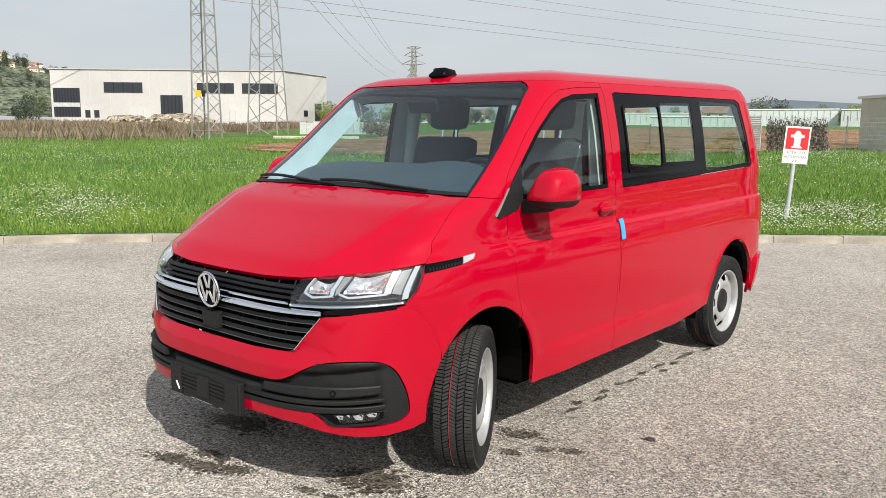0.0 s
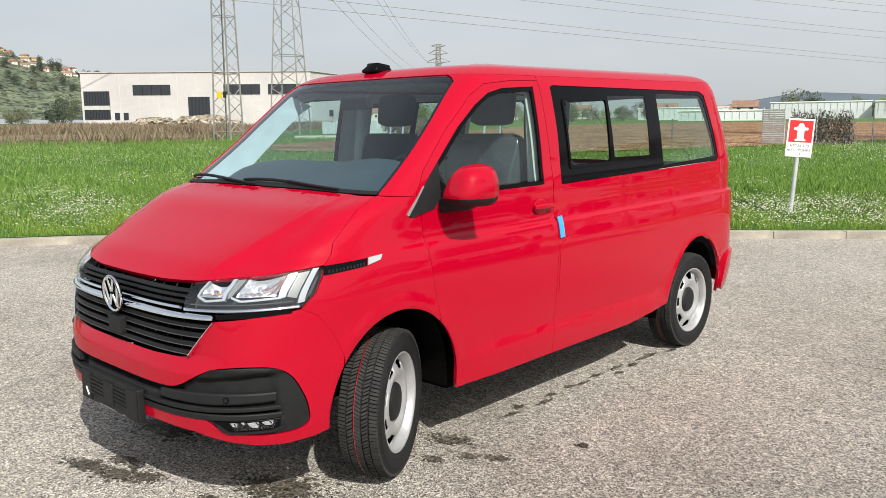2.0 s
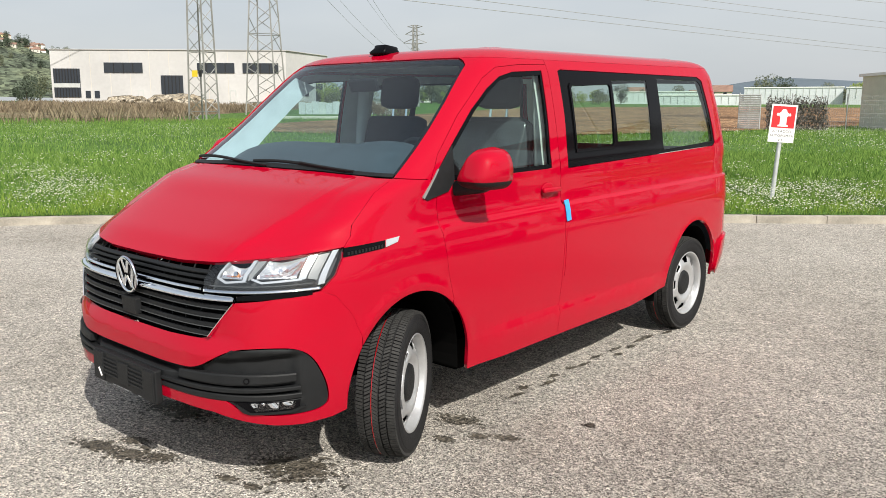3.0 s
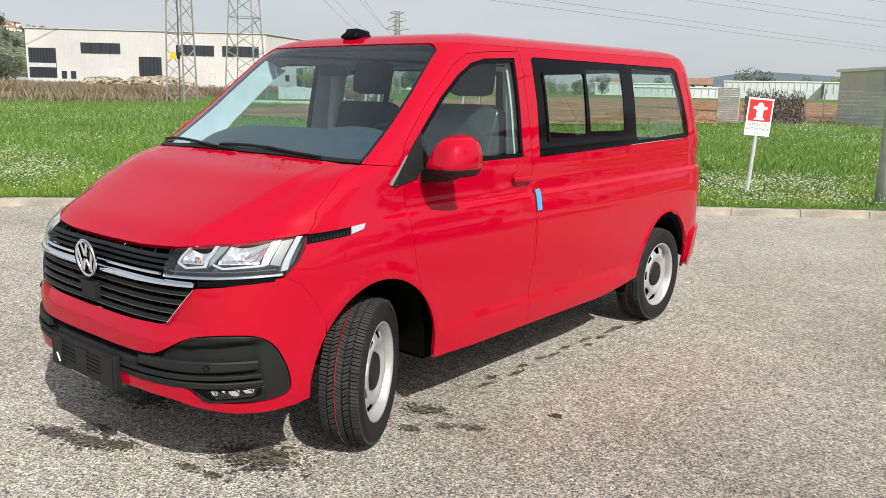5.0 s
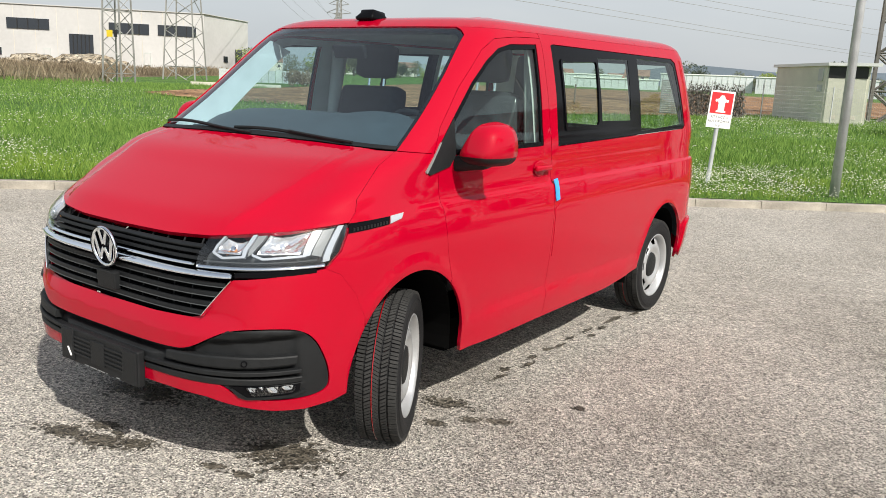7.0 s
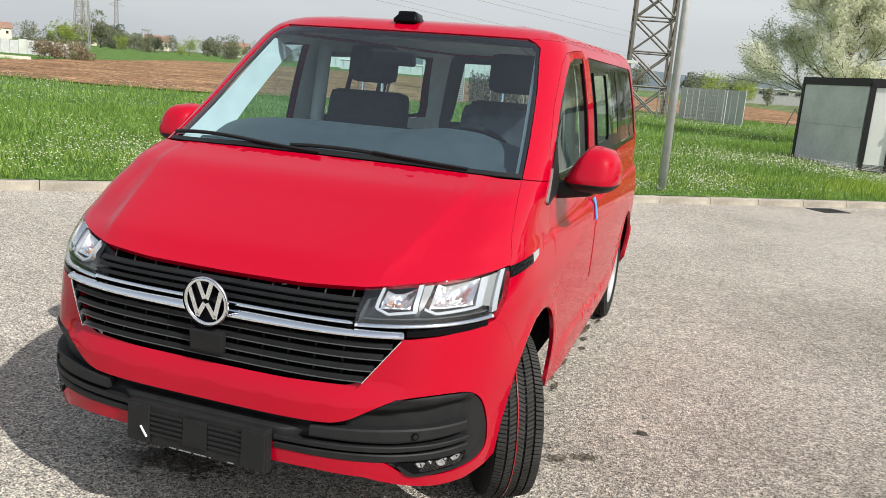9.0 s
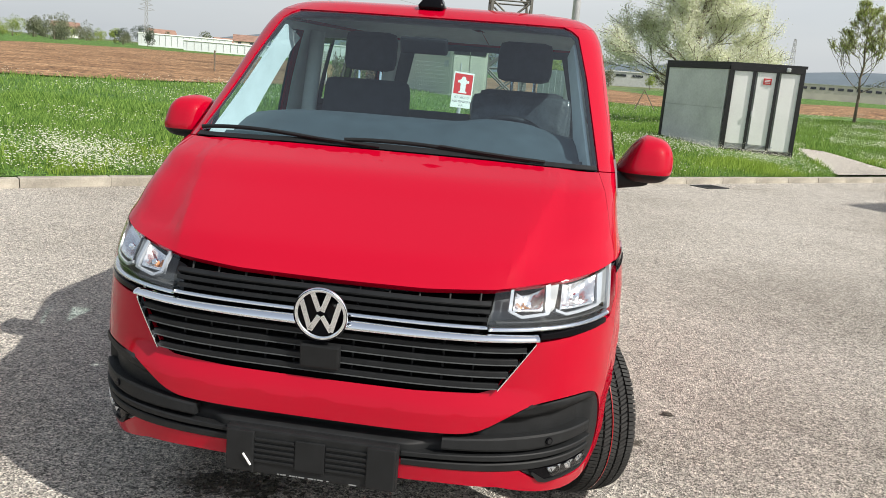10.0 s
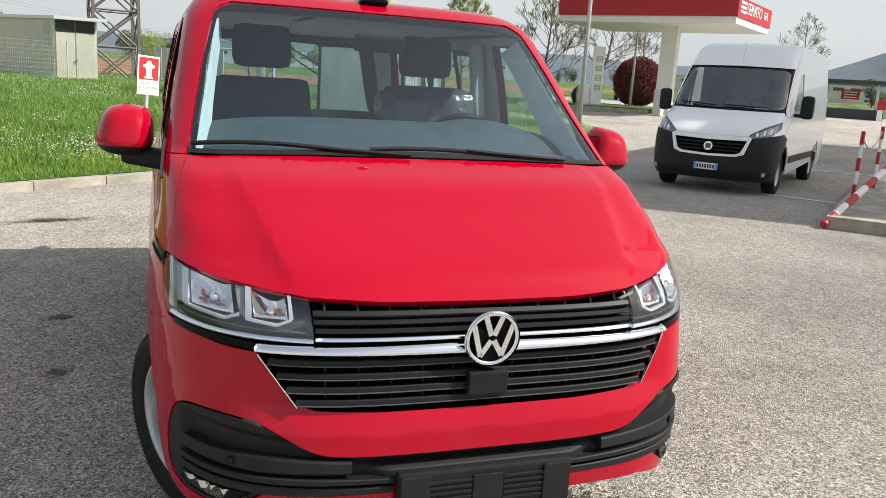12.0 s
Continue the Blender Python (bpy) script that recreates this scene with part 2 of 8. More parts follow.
# v, z, half width, nose, nose's depth, its squareness, tail, tail's depth
RED = Body([
    (0.24, 0.24, 0.895, -0.80, 0.90, 3.5, 3.84, 0.91),
    (0.30, 0.30, 0.915, -0.885, 0.92, 3.6, 3.91, 0.91),
    (0.45, 0.45, 0.934, -0.912, 0.94, 3.65, 3.96, 0.885),
    (0.60, 0.60, 0.947, -0.900, 0.95, 3.7, 3.95, 0.84),
    (0.75, 0.75, 0.953, -0.882, 0.95, 3.65, 3.92, 0.795),
    (0.90, 0.90, 0.954, -0.862, 0.95, 3.6, 3.91, 0.75),
    (0.955, 0.955, 0.950, -0.845, 0.95, 3.6, 3.90, 0.735),
    (1.00, 1.00, 0.944, -0.786, 0.86, 3.64, 3.90, 0.72),
    (1.062, 1.062, 0.932, -0.705, 0.76, 3.70, 3.895, 0.703),
    (1.072, 1.072, 0.927, -0.683, 0.75, 3.81, 3.89, 0.70),
    (1.18, 1.18, 0.910, -0.448, 0.66, 5.0, 3.88, 0.668),
    (1.26, 1.26, 0.903, -0.280, 0.52, 4.93, 3.88, 0.644),
    (1.305, 1.305, 0.898, -0.110, 0.42, 4.87, 3.867, 0.631),
    (1.34, 1.34, 0.891, -0.057, 0.40, 4.78, 3.857, 0.621),
    (1.50, 1.50, 0.867, 0.161, 0.38, 4.35, 3.796, 0.573),
    (1.70, 1.70, 0.827, 0.398, 0.34, 3.91, 3.707, 0.494),
    (1.82, 1.82, 0.794, 0.545, 0.32, 3.70, 3.648, 0.438),
    (1.88, 1.875, 0.755, 0.625, 0.32, 3.60, 3.60, 0.40),
    (1.94, 1.908, 0.690, 0.720, 0.32, 3.53, 3.53, 0.362),
    (2.02, 1.925, 0.600, 0.86, 0.30, 3.45, 3.44, 0.324),
    (2.20, 1.940, 0.38, 1.10, 0.25, 3.28, 3.25, 0.304),
    (2.50, 1.950, 0.02, 1.45, 0.02, 3.0, 2.95, 0.124),
], sag=0.018, rake=0.016, tail_square=3.2)


# ---- panels cut from a van's skin ----
from mathutils.geometry import delaunay_2d_cdt


def chart_of(body, p, side):
    kind, a, v = p
    if kind == "x":
        return (side * body.qx(a, v) if a >= 0 else -side * body.qx(-a, v), v)
    if kind == "q":
        return (side * a, v)
    return (body.qy(a, v, side), v)


def outline_of(body, pts, side, step=0.04):
    """A closed outline, given by nose points ("x", x, v), flank points ("y", y, v) or chart points, as a dense chart polygon."""
    out = []
    for i, p in enumerate(pts):
        r = pts[(i + 1) % len(pts)]
        a, b = chart_of(body, p, side), chart_of(body, r, side)
        n = max(1, int(math.hypot(a[0] - b[0], a[1] - b[1]) / step))
        for j in range(n):
            t = j / n
            if p[0] == r[0]:
                out.append(chart_of(body, (p[0], p[1] + (r[1] - p[1]) * t, p[2] + (r[2] - p[2]) * t), side))
            else:
                out.append((a[0] + (b[0] - a[0]) * t, a[1] + (b[1] - a[1]) * t))
    return np.array(out)


def area_of(poly):
    x, y = poly[:, 0], poly[:, 1]
    return 0.5 * np.sum(x * np.roll(y, -1) - np.roll(x, -1) * y)


def shrink(poly, by):
    s = 1 if area_of(poly) > 0 else -1
    t = np.roll(poly, -1, 0) - np.roll(poly, 1, 0)
    n = np.stack([-t[:, 1], t[:, 0]], 1) * s
    return poly + n / np.maximum(np.linalg.norm(n, axis=1, keepdims=True), 1e-9) * by


def inside(poly, pts):
    x, y = pts[:, 0][:, None], pts[:, 1][:, None]
    x0, y0 = poly[:, 0][None], poly[:, 1][None]
    x1, y1 = np.roll(poly[:, 0], -1)[None], np.roll(poly[:, 1], -1)[None]
    with np.errstate(divide="ignore", invalid="ignore"):
        c = ((y0 > y) != (y1 > y)) & (x < (x1 - x0) * (y - y0) / (y1 - y0) + x0)
    return c.sum(1) % 2 == 1


def panel(body, name, pts, mat, parent, holes=(), side=1, depth=0.02, off=0.0, step=(0.05, 0.04), gap=0.0015, lines=(), label="", shape=None, dense=0.04, chart=None):
    """One sheet of the skin, cut along an outline, with openings, raised by off and turned in by depth along its rims."""
    outer = shrink(outline_of(body, pts, side, dense) if chart is None else chart, gap)
    inner = [shrink(h if isinstance(h, np.ndarray) else outline_of(body, h, side, dense), -gap) for h in holes]
    polys = [outer] + inner
    lo, hi = outer.min(0), outer.max(0)
    gx, gy = np.meshgrid(np.arange(lo[0], hi[0], step[0]) + step[0] / 2, np.arange(lo[1], hi[1], step[1]) + step[1] / 2)
    grid = np.stack([gx.ravel(), gy.ravel()], 1)
    keep = inside(outer, grid)
    for h in inner:
        keep &= ~inside(h, grid)
    every = np.concatenate(polys)
    grid = grid[keep]
    if len(grid):
        near = np.array([np.min(np.hypot((every[:, 0] - g[0]) / step[0], (every[:, 1] - g[1]) / step[1])) for g in grid])
        grid = grid[near > 0.35]
    verts, edges = [], []
    for poly in polys:
        k = len(verts)
        verts += [Vector(p) for p in poly]
        edges += [(k + i, k + (i + 1) % len(poly)) for i in range(len(poly))]
    for ln in lines:
        q = np.array([chart_of(body, p, side) for p in ln])
        ok = inside(outer, q)
        for h in inner:
            ok &= ~inside(h, q)
        k = len(verts)
        verts += [Vector(p) for p in q]
        edges += [(k + i, k + i + 1) for i in range(len(q) - 1) if ok[i] and ok[i + 1]]
    verts += [Vector(p) for p in grid]
    v2, _, faces, _, _, _ = delaunay_2d_cdt(verts, edges, [], 0, 1e-5)
    v2 = np.array([tuple(p) for p in v2])
    tri = np.array([f for f in faces if len(f) == 3])
    c = v2[tri].mean(1)
    ok = inside(outer, c)
    for h in inner:
        ok &= ~inside(h, c)
    tri = tri[ok]
    a, b, d = v2[tri[:, 0]], v2[tri[:, 1]], v2[tri[:, 2]]
    flip = ((b - a)[:, 0] * (d - a)[:, 1] - (b - a)[:, 1] * (d - a)[:, 0]) < 0
    tri[flip] = tri[flip][:, ::-1]
    P, N = body.at(v2[:, 0], v2[:, 1]), body.normal(v2[:, 0], v2[:, 1])
    lift = np.full(len(P), off)
    if shape is not None:
        lift = lift + shape(P)
    P = P + N * lift[:, None]
    if shape is not None:
        acc = np.zeros_like(P)
        fn = np.cross(P[tri[:, 1]] - P[tri[:, 0]], P[tri[:, 2]] - P[tri[:, 0]])
        for j in range(3):
            np.add.at(acc, tri[:, j], fn)
        N = acc / np.maximum(np.linalg.norm(acc, axis=1, keepdims=True), 1e-12)
    count = {}
    for t in tri:
        for i in range(3):
            e = (t[i], t[(i + 1) % 3])
            count[e] = 1
    rim = [e for e in count if (e[1], e[0]) not in count]
    allv, alln, faces = [P], [N], [tuple(t) for t in tri]
    base = len(P)
    if depth > 0 and rim:
        ids = sorted({i for e in rim for i in e})
        where = {i: k for k, i in enumerate(ids)}
        top = P[ids]
        low = P[ids] - N[ids] * depth
        side_n = np.zeros_like(top)
        for e in rim:
            t = P[e[1]] - P[e[0]]
            n = np.cross(t, N[e[0]])
            for i in e:
                side_n[where[i]] += n / max(np.linalg.norm(n), 1e-9)
        side_n /= np.maximum(np.linalg.norm(side_n, axis=1, keepdims=True), 1e-9)
        allv += [top, low]
        alln += [side_n, side_n]
        m = len(ids)
        faces += [(base + where[b], base + where[a], base + m + where[a], base + m + where[b]) for a, b in rim]
    V, Nn = np.concatenate(allv), np.concatenate(alln)
    used = sorted({i for f in faces for i in f})
    re = {i: k for k, i in enumerate(used)}
    ob = part_from(name, V[used], [tuple(re[i] for i in f) for f in faces], mat, parent, label, smooth=True)
    ob.data.normals_split_custom_set_from_vertices([tuple(n) for n in Nn[used]])
    return ob


def full_chart(body, half, step=0.04):
    """The same as a chart polygon: the half outline and its mirror image."""
    dense = []
    for p, r in zip(half, half[1:]):
        a, b = chart_of(body, p, 1), chart_of(body, r, 1)
        n = max(1, int(math.hypot(a[0] - b[0], a[1] - b[1]) / step))
        for j in range(n):
            t = j / n
            dense.append(chart_of(body, (p[0], p[1] + (r[1] - p[1]) * t, p[2] + (r[2] - p[2]) * t), 1) if p[0] == r[0]
                         else (a[0] + (b[0] - a[0]) * t, a[1] + (b[1] - a[1]) * t))
    dense.append(chart_of(body, half[-1], 1))
    d = np.array(dense)
    mirror = d[::-1] * [-1, 1]
    return np.concatenate([d, mirror[1:-1]])


def ribbon(body, name, path, high, deep, off, mat, parent, label="", n=40, taper=0.0, round_face=0.0):
    """A slat that follows the skin: path is a list of chart points, high its height in v, deep its depth behind off."""
    p = np.array(path)
    s = np.concatenate([[0], np.cumsum(np.hypot(np.diff(p[:, 0]), np.diff(p[:, 1])))])
    g = np.linspace(0, s[-1], n)
    q, v = np.interp(g, s, p[:, 0]), np.interp(g, s, p[:, 1])
    h = high / 2 * (1 - taper * np.abs(2 * g / s[-1] - 1))
    rings = []
    profile = ((-1, off - deep), (-1, off - 0.003), (-0.7, off), (0.7, off), (1, off - 0.003), (1, off - deep))
    if round_face:  # a bulging face that leans back towards its top
        profile = ((-1, off - deep),) + tuple((c, off - round_face * ((c + 0.55) / 1.55) ** 2) for c in (-1, -0.8, -0.55, -0.2, 0.2, 0.6, 1)) + ((1, off - deep),)
    for dv, o in profile:
        P, N = body.at(q, v + dv * h), body.normal(q, v)
        rings.append(P + N * o)
    R = np.stack(rings, 1)
    k = len(rings)
    fs = [(i * k + j, (i + 1) * k + j, (i + 1) * k + (j + 1) % k, i * k + (j + 1) % k) for i in range(n - 1) for j in range(k)]
    fs += [tuple(range(k - 1, -1, -1)), tuple(range((n - 1) * k, n * k))]
    return part_from(name, R.reshape(-1, 3), fs, mat, parent, label, smooth=bool(round_face))


# ---- ground ----
def ground_material(name, colors, scale, grain, bump, rough=0.95, darkened=None, coarse=0.0):
    """Mineral or earthy ground: three tones mixed by broad patches, speckled by a fine grain, with relief."""
    m = bpy.data.materials.new(name)
    m.use_nodes = True
    n, l = m.node_tree.nodes, m.node_tree.links
    b = n["Principled BSDF"]
    b.inputs["Roughness"].default_value = rough
    b.inputs["Specular IOR Level"].default_value = 0.3
    tc = n.new("ShaderNodeTexCoord")
    broad, mid, fine = (n.new("ShaderNodeTexNoise") for _ in range(3))
    for t, s, d in ((broad, scale, 5), (mid, scale * 9, 4), (fine, grain, 2)):
        t.inputs["Scale"].default_value, t.inputs["Detail"].default_value = s, d
        l.new(tc.outputs["Object"], t.inputs["Vector"])
    add = n.new("ShaderNodeMath")
    add.operation = "MULTIPLY_ADD"
    add.inputs[1].default_value = 0.35
    l.new(mid.outputs[0], add.inputs[0])
    l.new(broad.outputs[0], add.inputs[2])
    r = n.new("ShaderNodeValToRGB")
    r.color_ramp.elements[0].position, r.color_ramp.elements[0].color = 0.48, (*colors[0], 1)
    r.color_ramp.elements[1].position, r.color_ramp.elements[1].color = 0.88, (*colors[2], 1)
    e = r.color_ramp.elements.new(0.68)
    e.color = (*colors[1], 1)
    l.new(add.outputs[0], r.inputs[0])
    vor = n.new("ShaderNodeTexVoronoi")
    vor.inputs["Scale"].default_value = grain
    l.new(tc.outputs["Object"], vor.inputs["Vector"])
    sp = n.new("ShaderNodeSeparateColor")
    l.new(vor.outputs["Color"], sp.inputs[0])
    rng = n.new("ShaderNodeMapRange")
    rng.inputs["To Min"].default_value, rng.inputs["To Max"].default_value = 0.20, 1.80
    l.new(sp.outputs[0], rng.inputs["Value"])
    mul = n.new("ShaderNodeMix")
    mul.data_type, mul.blend_type = "RGBA", "MULTIPLY"
    mul.inputs[0].default_value = 1.0
    l.new(r.outputs[0], mul.inputs[6])
    l.new(rng.outputs[0], mul.inputs[7])
    last = mul
    for k, (sc, lo) in enumerate(((grain / 2.6, 0.72), (grain / 9.0, 0.94))) if coarse else ():  # lumps of stone and patches of binder
        lump, tint, more = n.new("ShaderNodeTexVoronoi"), n.new("ShaderNodeMapRange"), n.new("ShaderNodeMix")
        lump.inputs["Scale"].default_value = sc
        l.new(tc.outputs["Object"], lump.inputs["Vector"])
        part_of = n.new("ShaderNodeSeparateColor")
        l.new(lump.outputs["Color"], part_of.inputs[0])
        tint.inputs["To Min"].default_value, tint.inputs["To Max"].default_value = 1 - (1 - lo) * coarse, 1 + (1 - lo) * coarse
        l.new(part_of.outputs[k], tint.inputs["Value"])
        more.data_type, more.blend_type = "RGBA", "MULTIPLY"
        more.inputs[0].default_value = 1.0
        l.new(last.outputs[2], more.inputs[6])
        l.new(tint.outputs[0], more.inputs[7])
        last = more
    if darkened:  # a broad area round a place, darker towards its middle, with an uneven edge
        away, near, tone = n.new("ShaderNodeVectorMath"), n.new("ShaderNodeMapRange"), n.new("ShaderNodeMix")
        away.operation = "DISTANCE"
        away.inputs[1].default_value = darkened[:3]
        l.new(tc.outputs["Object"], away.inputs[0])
        near.inputs["From Min"].default_value, near.inputs["From Max"].default_value = darkened[3], darkened[4]
        near.inputs["To Min"].default_value, near.inputs["To Max"].default_value = darkened[5], 1.0
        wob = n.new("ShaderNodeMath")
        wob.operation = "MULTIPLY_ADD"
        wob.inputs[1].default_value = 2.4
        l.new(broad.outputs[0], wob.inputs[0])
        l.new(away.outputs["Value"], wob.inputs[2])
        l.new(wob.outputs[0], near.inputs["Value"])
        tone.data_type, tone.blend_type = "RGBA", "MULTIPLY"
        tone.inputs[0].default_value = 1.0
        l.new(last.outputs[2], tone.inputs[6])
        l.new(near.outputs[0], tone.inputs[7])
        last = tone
    l.new(last.outputs[2], b.inputs["Base Color"])
    bp = n.new("ShaderNodeBump")
    bp.inputs["Strength"].default_value, bp.inputs["Distance"].default_value = bump, 0.02
    hh = n.new("ShaderNodeMath")
    hh.operation = "ADD"
    l.new(vor.outputs["Distance"], hh.inputs[0])
    l.new(mid.outputs[0], hh.inputs[1])
    l.new(hh.outputs[0], bp.inputs["Height"])
    l.new(bp.outputs[0], b.inputs["Normal"])
    return m


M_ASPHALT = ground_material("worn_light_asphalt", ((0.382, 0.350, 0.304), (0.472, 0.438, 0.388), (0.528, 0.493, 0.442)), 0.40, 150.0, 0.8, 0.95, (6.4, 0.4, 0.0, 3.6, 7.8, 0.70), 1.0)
M_STAIN = ground_material("damp_dark_stain", ((0.075, 0.065, 0.05), (0.10, 0.088, 0.07), (0.14, 0.125, 0.10)), 3.0, 85.0, 0.5, 0.6)
M_KERB = material("concrete_kerb", (0.375, 0.345, 0.29), 0.9, vary=0.45, scale=4, bump=0.5, bump_scale=70)
M_SOIL = ground_material("brown_ploughed_soil", ((0.135, 0.070, 0.033), (0.225, 0.128, 0.064), (0.32, 0.20, 0.108)), 0.45, 6.5, 1.0)
M_LAWN = ground_material("meadow_ground", ((0.050, 0.110, 0.018), (0.075, 0.155, 0.027), (0.12, 0.195, 0.042)), 0.5, 30.0, 1.0)
M_FARFIELD = ground_material("far_fields", ((0.06, 0.10, 0.03), (0.09, 0.13, 0.045), (0.15, 0.13, 0.07)), 0.006, 0.4, 0.3)
M_DRYWEED = ground_material("dry_weed_ground", ((0.13, 0.10, 0.06), (0.18, 0.14, 0.085), (0.14, 0.16, 0.06)), 0.2, 4.0, 1.0)
KERB = [(-40, -36), (-20, -13.5), (-12, -3.6), (-8.3, 2.15), (-4.5, 6.05), (0.0, 9.75), (6.0, 14.75), (12.2, 19.8), (13.5, 21.4), (14.0, 23.2), (15.2, 26.5), (17.3, 31.5), (18.6, 35.2), (21.0, 42.0), (24.0, 50.0)]
KX, KY = np.array([p[0] for p in KERB]), np.array([p[1] for p in KERB])


def step01(t):
    t = np.clip(t, 0, 1)
    return t * t * (3 - 2 * t)


def land(x, y):
    """The lie of the land: level round the van, rising gently to the fields and hills."""
    x, y = np.asarray(x, float), np.asarray(y, float)
    far = step01((np.hypot(x, y) - 9) / 25)
    near = np.minimum(1.0, 900 / np.maximum(np.hypot(x, y), 1))
    return far * near * (0.0105 * (y - 10) - 0.0075 * np.minimum(x, 10) + 0.028 * np.clip(x - 10, 0, 20) + 0.05 - 0.30 * np.exp(-((x + 5) ** 2 + (y - 46) ** 2) / 260.0))


def seg_dist(x, y):
    """Distance to the kerb line."""
    x, y = np.asarray(x, float), np.asarray(y, float)
    best = np.full(x.shape, 1e9)
    for (ax, ay), (bx, by) in zip(KERB, KERB[1:]):
        dx, dy = bx - ax, by - ay
        t = np.clip(((x - ax) * dx + (y - ay) * dy) / (dx * dx + dy * dy), 0, 1)
        best = np.minimum(best, np.hypot(x - ax - t * dx, y - ay - t * dy))
    return best


def meadow_height(x, y):
    return land(x, y) + 0.105 + 0.20 * step01((seg_dist(x, y) - 0.25) / 4.0)


def sheet(name, pts, height, mat, label, cell=2.0, lift=0.0, tag="ground"):
    """A patch of ground that follows the land."""
    poly = []
    for (ax, ay), (bx, by) in zip(pts, pts[1:] + pts[:1]):
        n = max(1, int(math.hypot(bx - ax, by - ay) / cell))
        poly += [(ax + (bx - ax) * i / n, ay + (by - ay) * i / n) for i in range(n)]
    poly = np.array(poly)
    lo, hi = poly.min(0), poly.max(0)
    gx, gy = np.meshgrid(np.arange(lo[0], hi[0], cell), np.arange(lo[1], hi[1], cell))
    grid = np.stack([gx.ravel(), gy.ravel()], 1)
    grid = grid[inside(poly, grid)]
    keep = np.array([np.min(np.hypot(poly[:, 0] - g[0], poly[:, 1] - g[1])) > cell * 0.4 for g in grid]) if len(grid) else []
    verts = [Vector(p) for p in poly] + [Vector(p) for p in (grid[keep] if len(grid) else [])]
    v2, _, faces, _, _, _ = delaunay_2d_cdt(verts, [(i, (i + 1) % len(poly)) for i in range(len(poly))], [], 0, 1e-5)
    v2 = np.array([tuple(p) for p in v2])
    tri = np.array([f for f in faces if len(f) == 3])
    tri = tri[inside(poly, v2[tri].mean(1))]
    a, b, c = v2[tri[:, 0]], v2[tri[:, 1]], v2[tri[:, 2]]
    flip = ((b - a)[:, 0] * (c - a)[:, 1] - (b - a)[:, 1] * (c - a)[:, 0]) < 0
    tri[flip] = tri[flip][:, ::-1]
    z = height(v2[:, 0], v2[:, 1]) + lift
    return tagged(part_from(name, np.column_stack([v2, z]), tri, mat, smooth=True), label, tag, kind="structure")


# one sheet out to the horizon
rings = np.concatenate([[0.0], np.geomspace(4, 4500, 60)])
ang = np.linspace(0, 2 * np.pi, 97)[:-1]
gv = [(r * math.cos(a), r * math.sin(a)) for r in rings[1:] for a in ang]
gv = np.array([(0.0, 0.0)] + gv)
gz = land(gv[:, 0], gv[:, 1]) - 0.08
gf = [(0, 1 + i, 1 + (i + 1) % 96) for i in range(96)]
for k in range(len(rings) - 2):
    for i in range(96):
        a, b = 1 + k * 96 + i, 1 + k * 96 + (i + 1) % 96
        gf.append((a, a + 96, b + 96, b))
tagged(part_from("ground", np.column_stack([gv, gz]), gf, M_FARFIELD, smooth=True), "patchwork of green and brown fields out to the hills", "ground", kind="structure")
yard = KERB + [(24, 54), (37, 53), (43, 44), (60, 26), (70, -40), (-38, -45)]
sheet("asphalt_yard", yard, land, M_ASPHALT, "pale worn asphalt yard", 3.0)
back = [(x - 0.664 * 0.14, y + 0.748 * 0.14) for x, y in KERB[2:8]] + [(12.1, 20.0), (13.3, 21.55), (13.83, 23.25), (15.0, 26.6), (17.12, 31.6), (18.42, 35.3), (20.8, 42.1), (23.8, 50.1)]
meadow = [(-60, -14), (-30, -9)] + back + [(20, 54), (-4, 66), (-40, 60), (-80, 44), (-90, 10)]
sheet("meadow", meadow, meadow_height, M_LAWN, "lush green spring meadow with white flowers", 2.0)


def field(name, pts, mat, label, lift=0.03, drop=False):
    def height(x, y):
        if not drop:
            return land(x, y) + 0.305
        d = np.full(np.shape(x), 1e9)
        for (ax, ay), (bx, by) in zip(pts, pts[1:] + pts[:1]):
            t = np.clip(((x - ax) * (bx - ax) + (y - ay) * (by - ay)) / ((bx - ax) ** 2 + (by - ay) ** 2), 0, 1)
            d = np.minimum(d, np.hypot(x - ax - t * (bx - ax), y - ay - t * (by - ay)))
        return land(x, y) - 0.25 + 0.35 * step01(d / 1.5)
    return sheet(name, pts, height, mat, label, 6.0, lift)


field("pasture", [(-27.5, 24), (-20, 31), (-13, 45), (-8, 54), (0, 57), (6, 54), (12, 55), (14, 80), (-5, 200), (-40, 300), (-130, 330), (-230, 300), (-200, 190), (-170, 130), (-130, 80), (-70, 36), (-46, 27)], M_LAWN, "green pasture round the ploughed field", 0.02)
PLOUGHED = [(-30, 19.5), (-26, 18.6), (-22.5, 19.2), (-19.2, 20.3), (-16.6, 22.4), (-14.6, 25.6), (-13.2, 30), (-12.4, 38), (-10, 53), (0, 57), (6, 54), (12, 55), (14, 80), (4, 130), (-25, 145), (-58, 136), (-70, 122), (-68, 94), (-60, 76), (-52, 62), (-46, 48), (-38.5, 34.5), (-34, 25)]
field("ploughed_field", PLOUGHED, M_SOIL, "freshly ploughed reddish-brown field", 0.05)
field("weedy_ground", [(-54, 30), (-62, 18), (-78, 9), (-130, 20), (-190, 70), (-150, 130), (-110, 98), (-70, 50)], M_DRYWEED, "rough ground with dry brown weeds", 0.032)
field("green_field", [(14, 70), (45, 58), (120, 120), (150, 240), (60, 240), (10, 150)], M_LAWN, "green field with a brown strip", 0.05, True)
field("brown_strip", [(16, 61), (30, 60), (56, 80), (84, 112), (44, 116), (15, 96)], M_SOIL, "narrow strip of turned soil", 0.10, True)

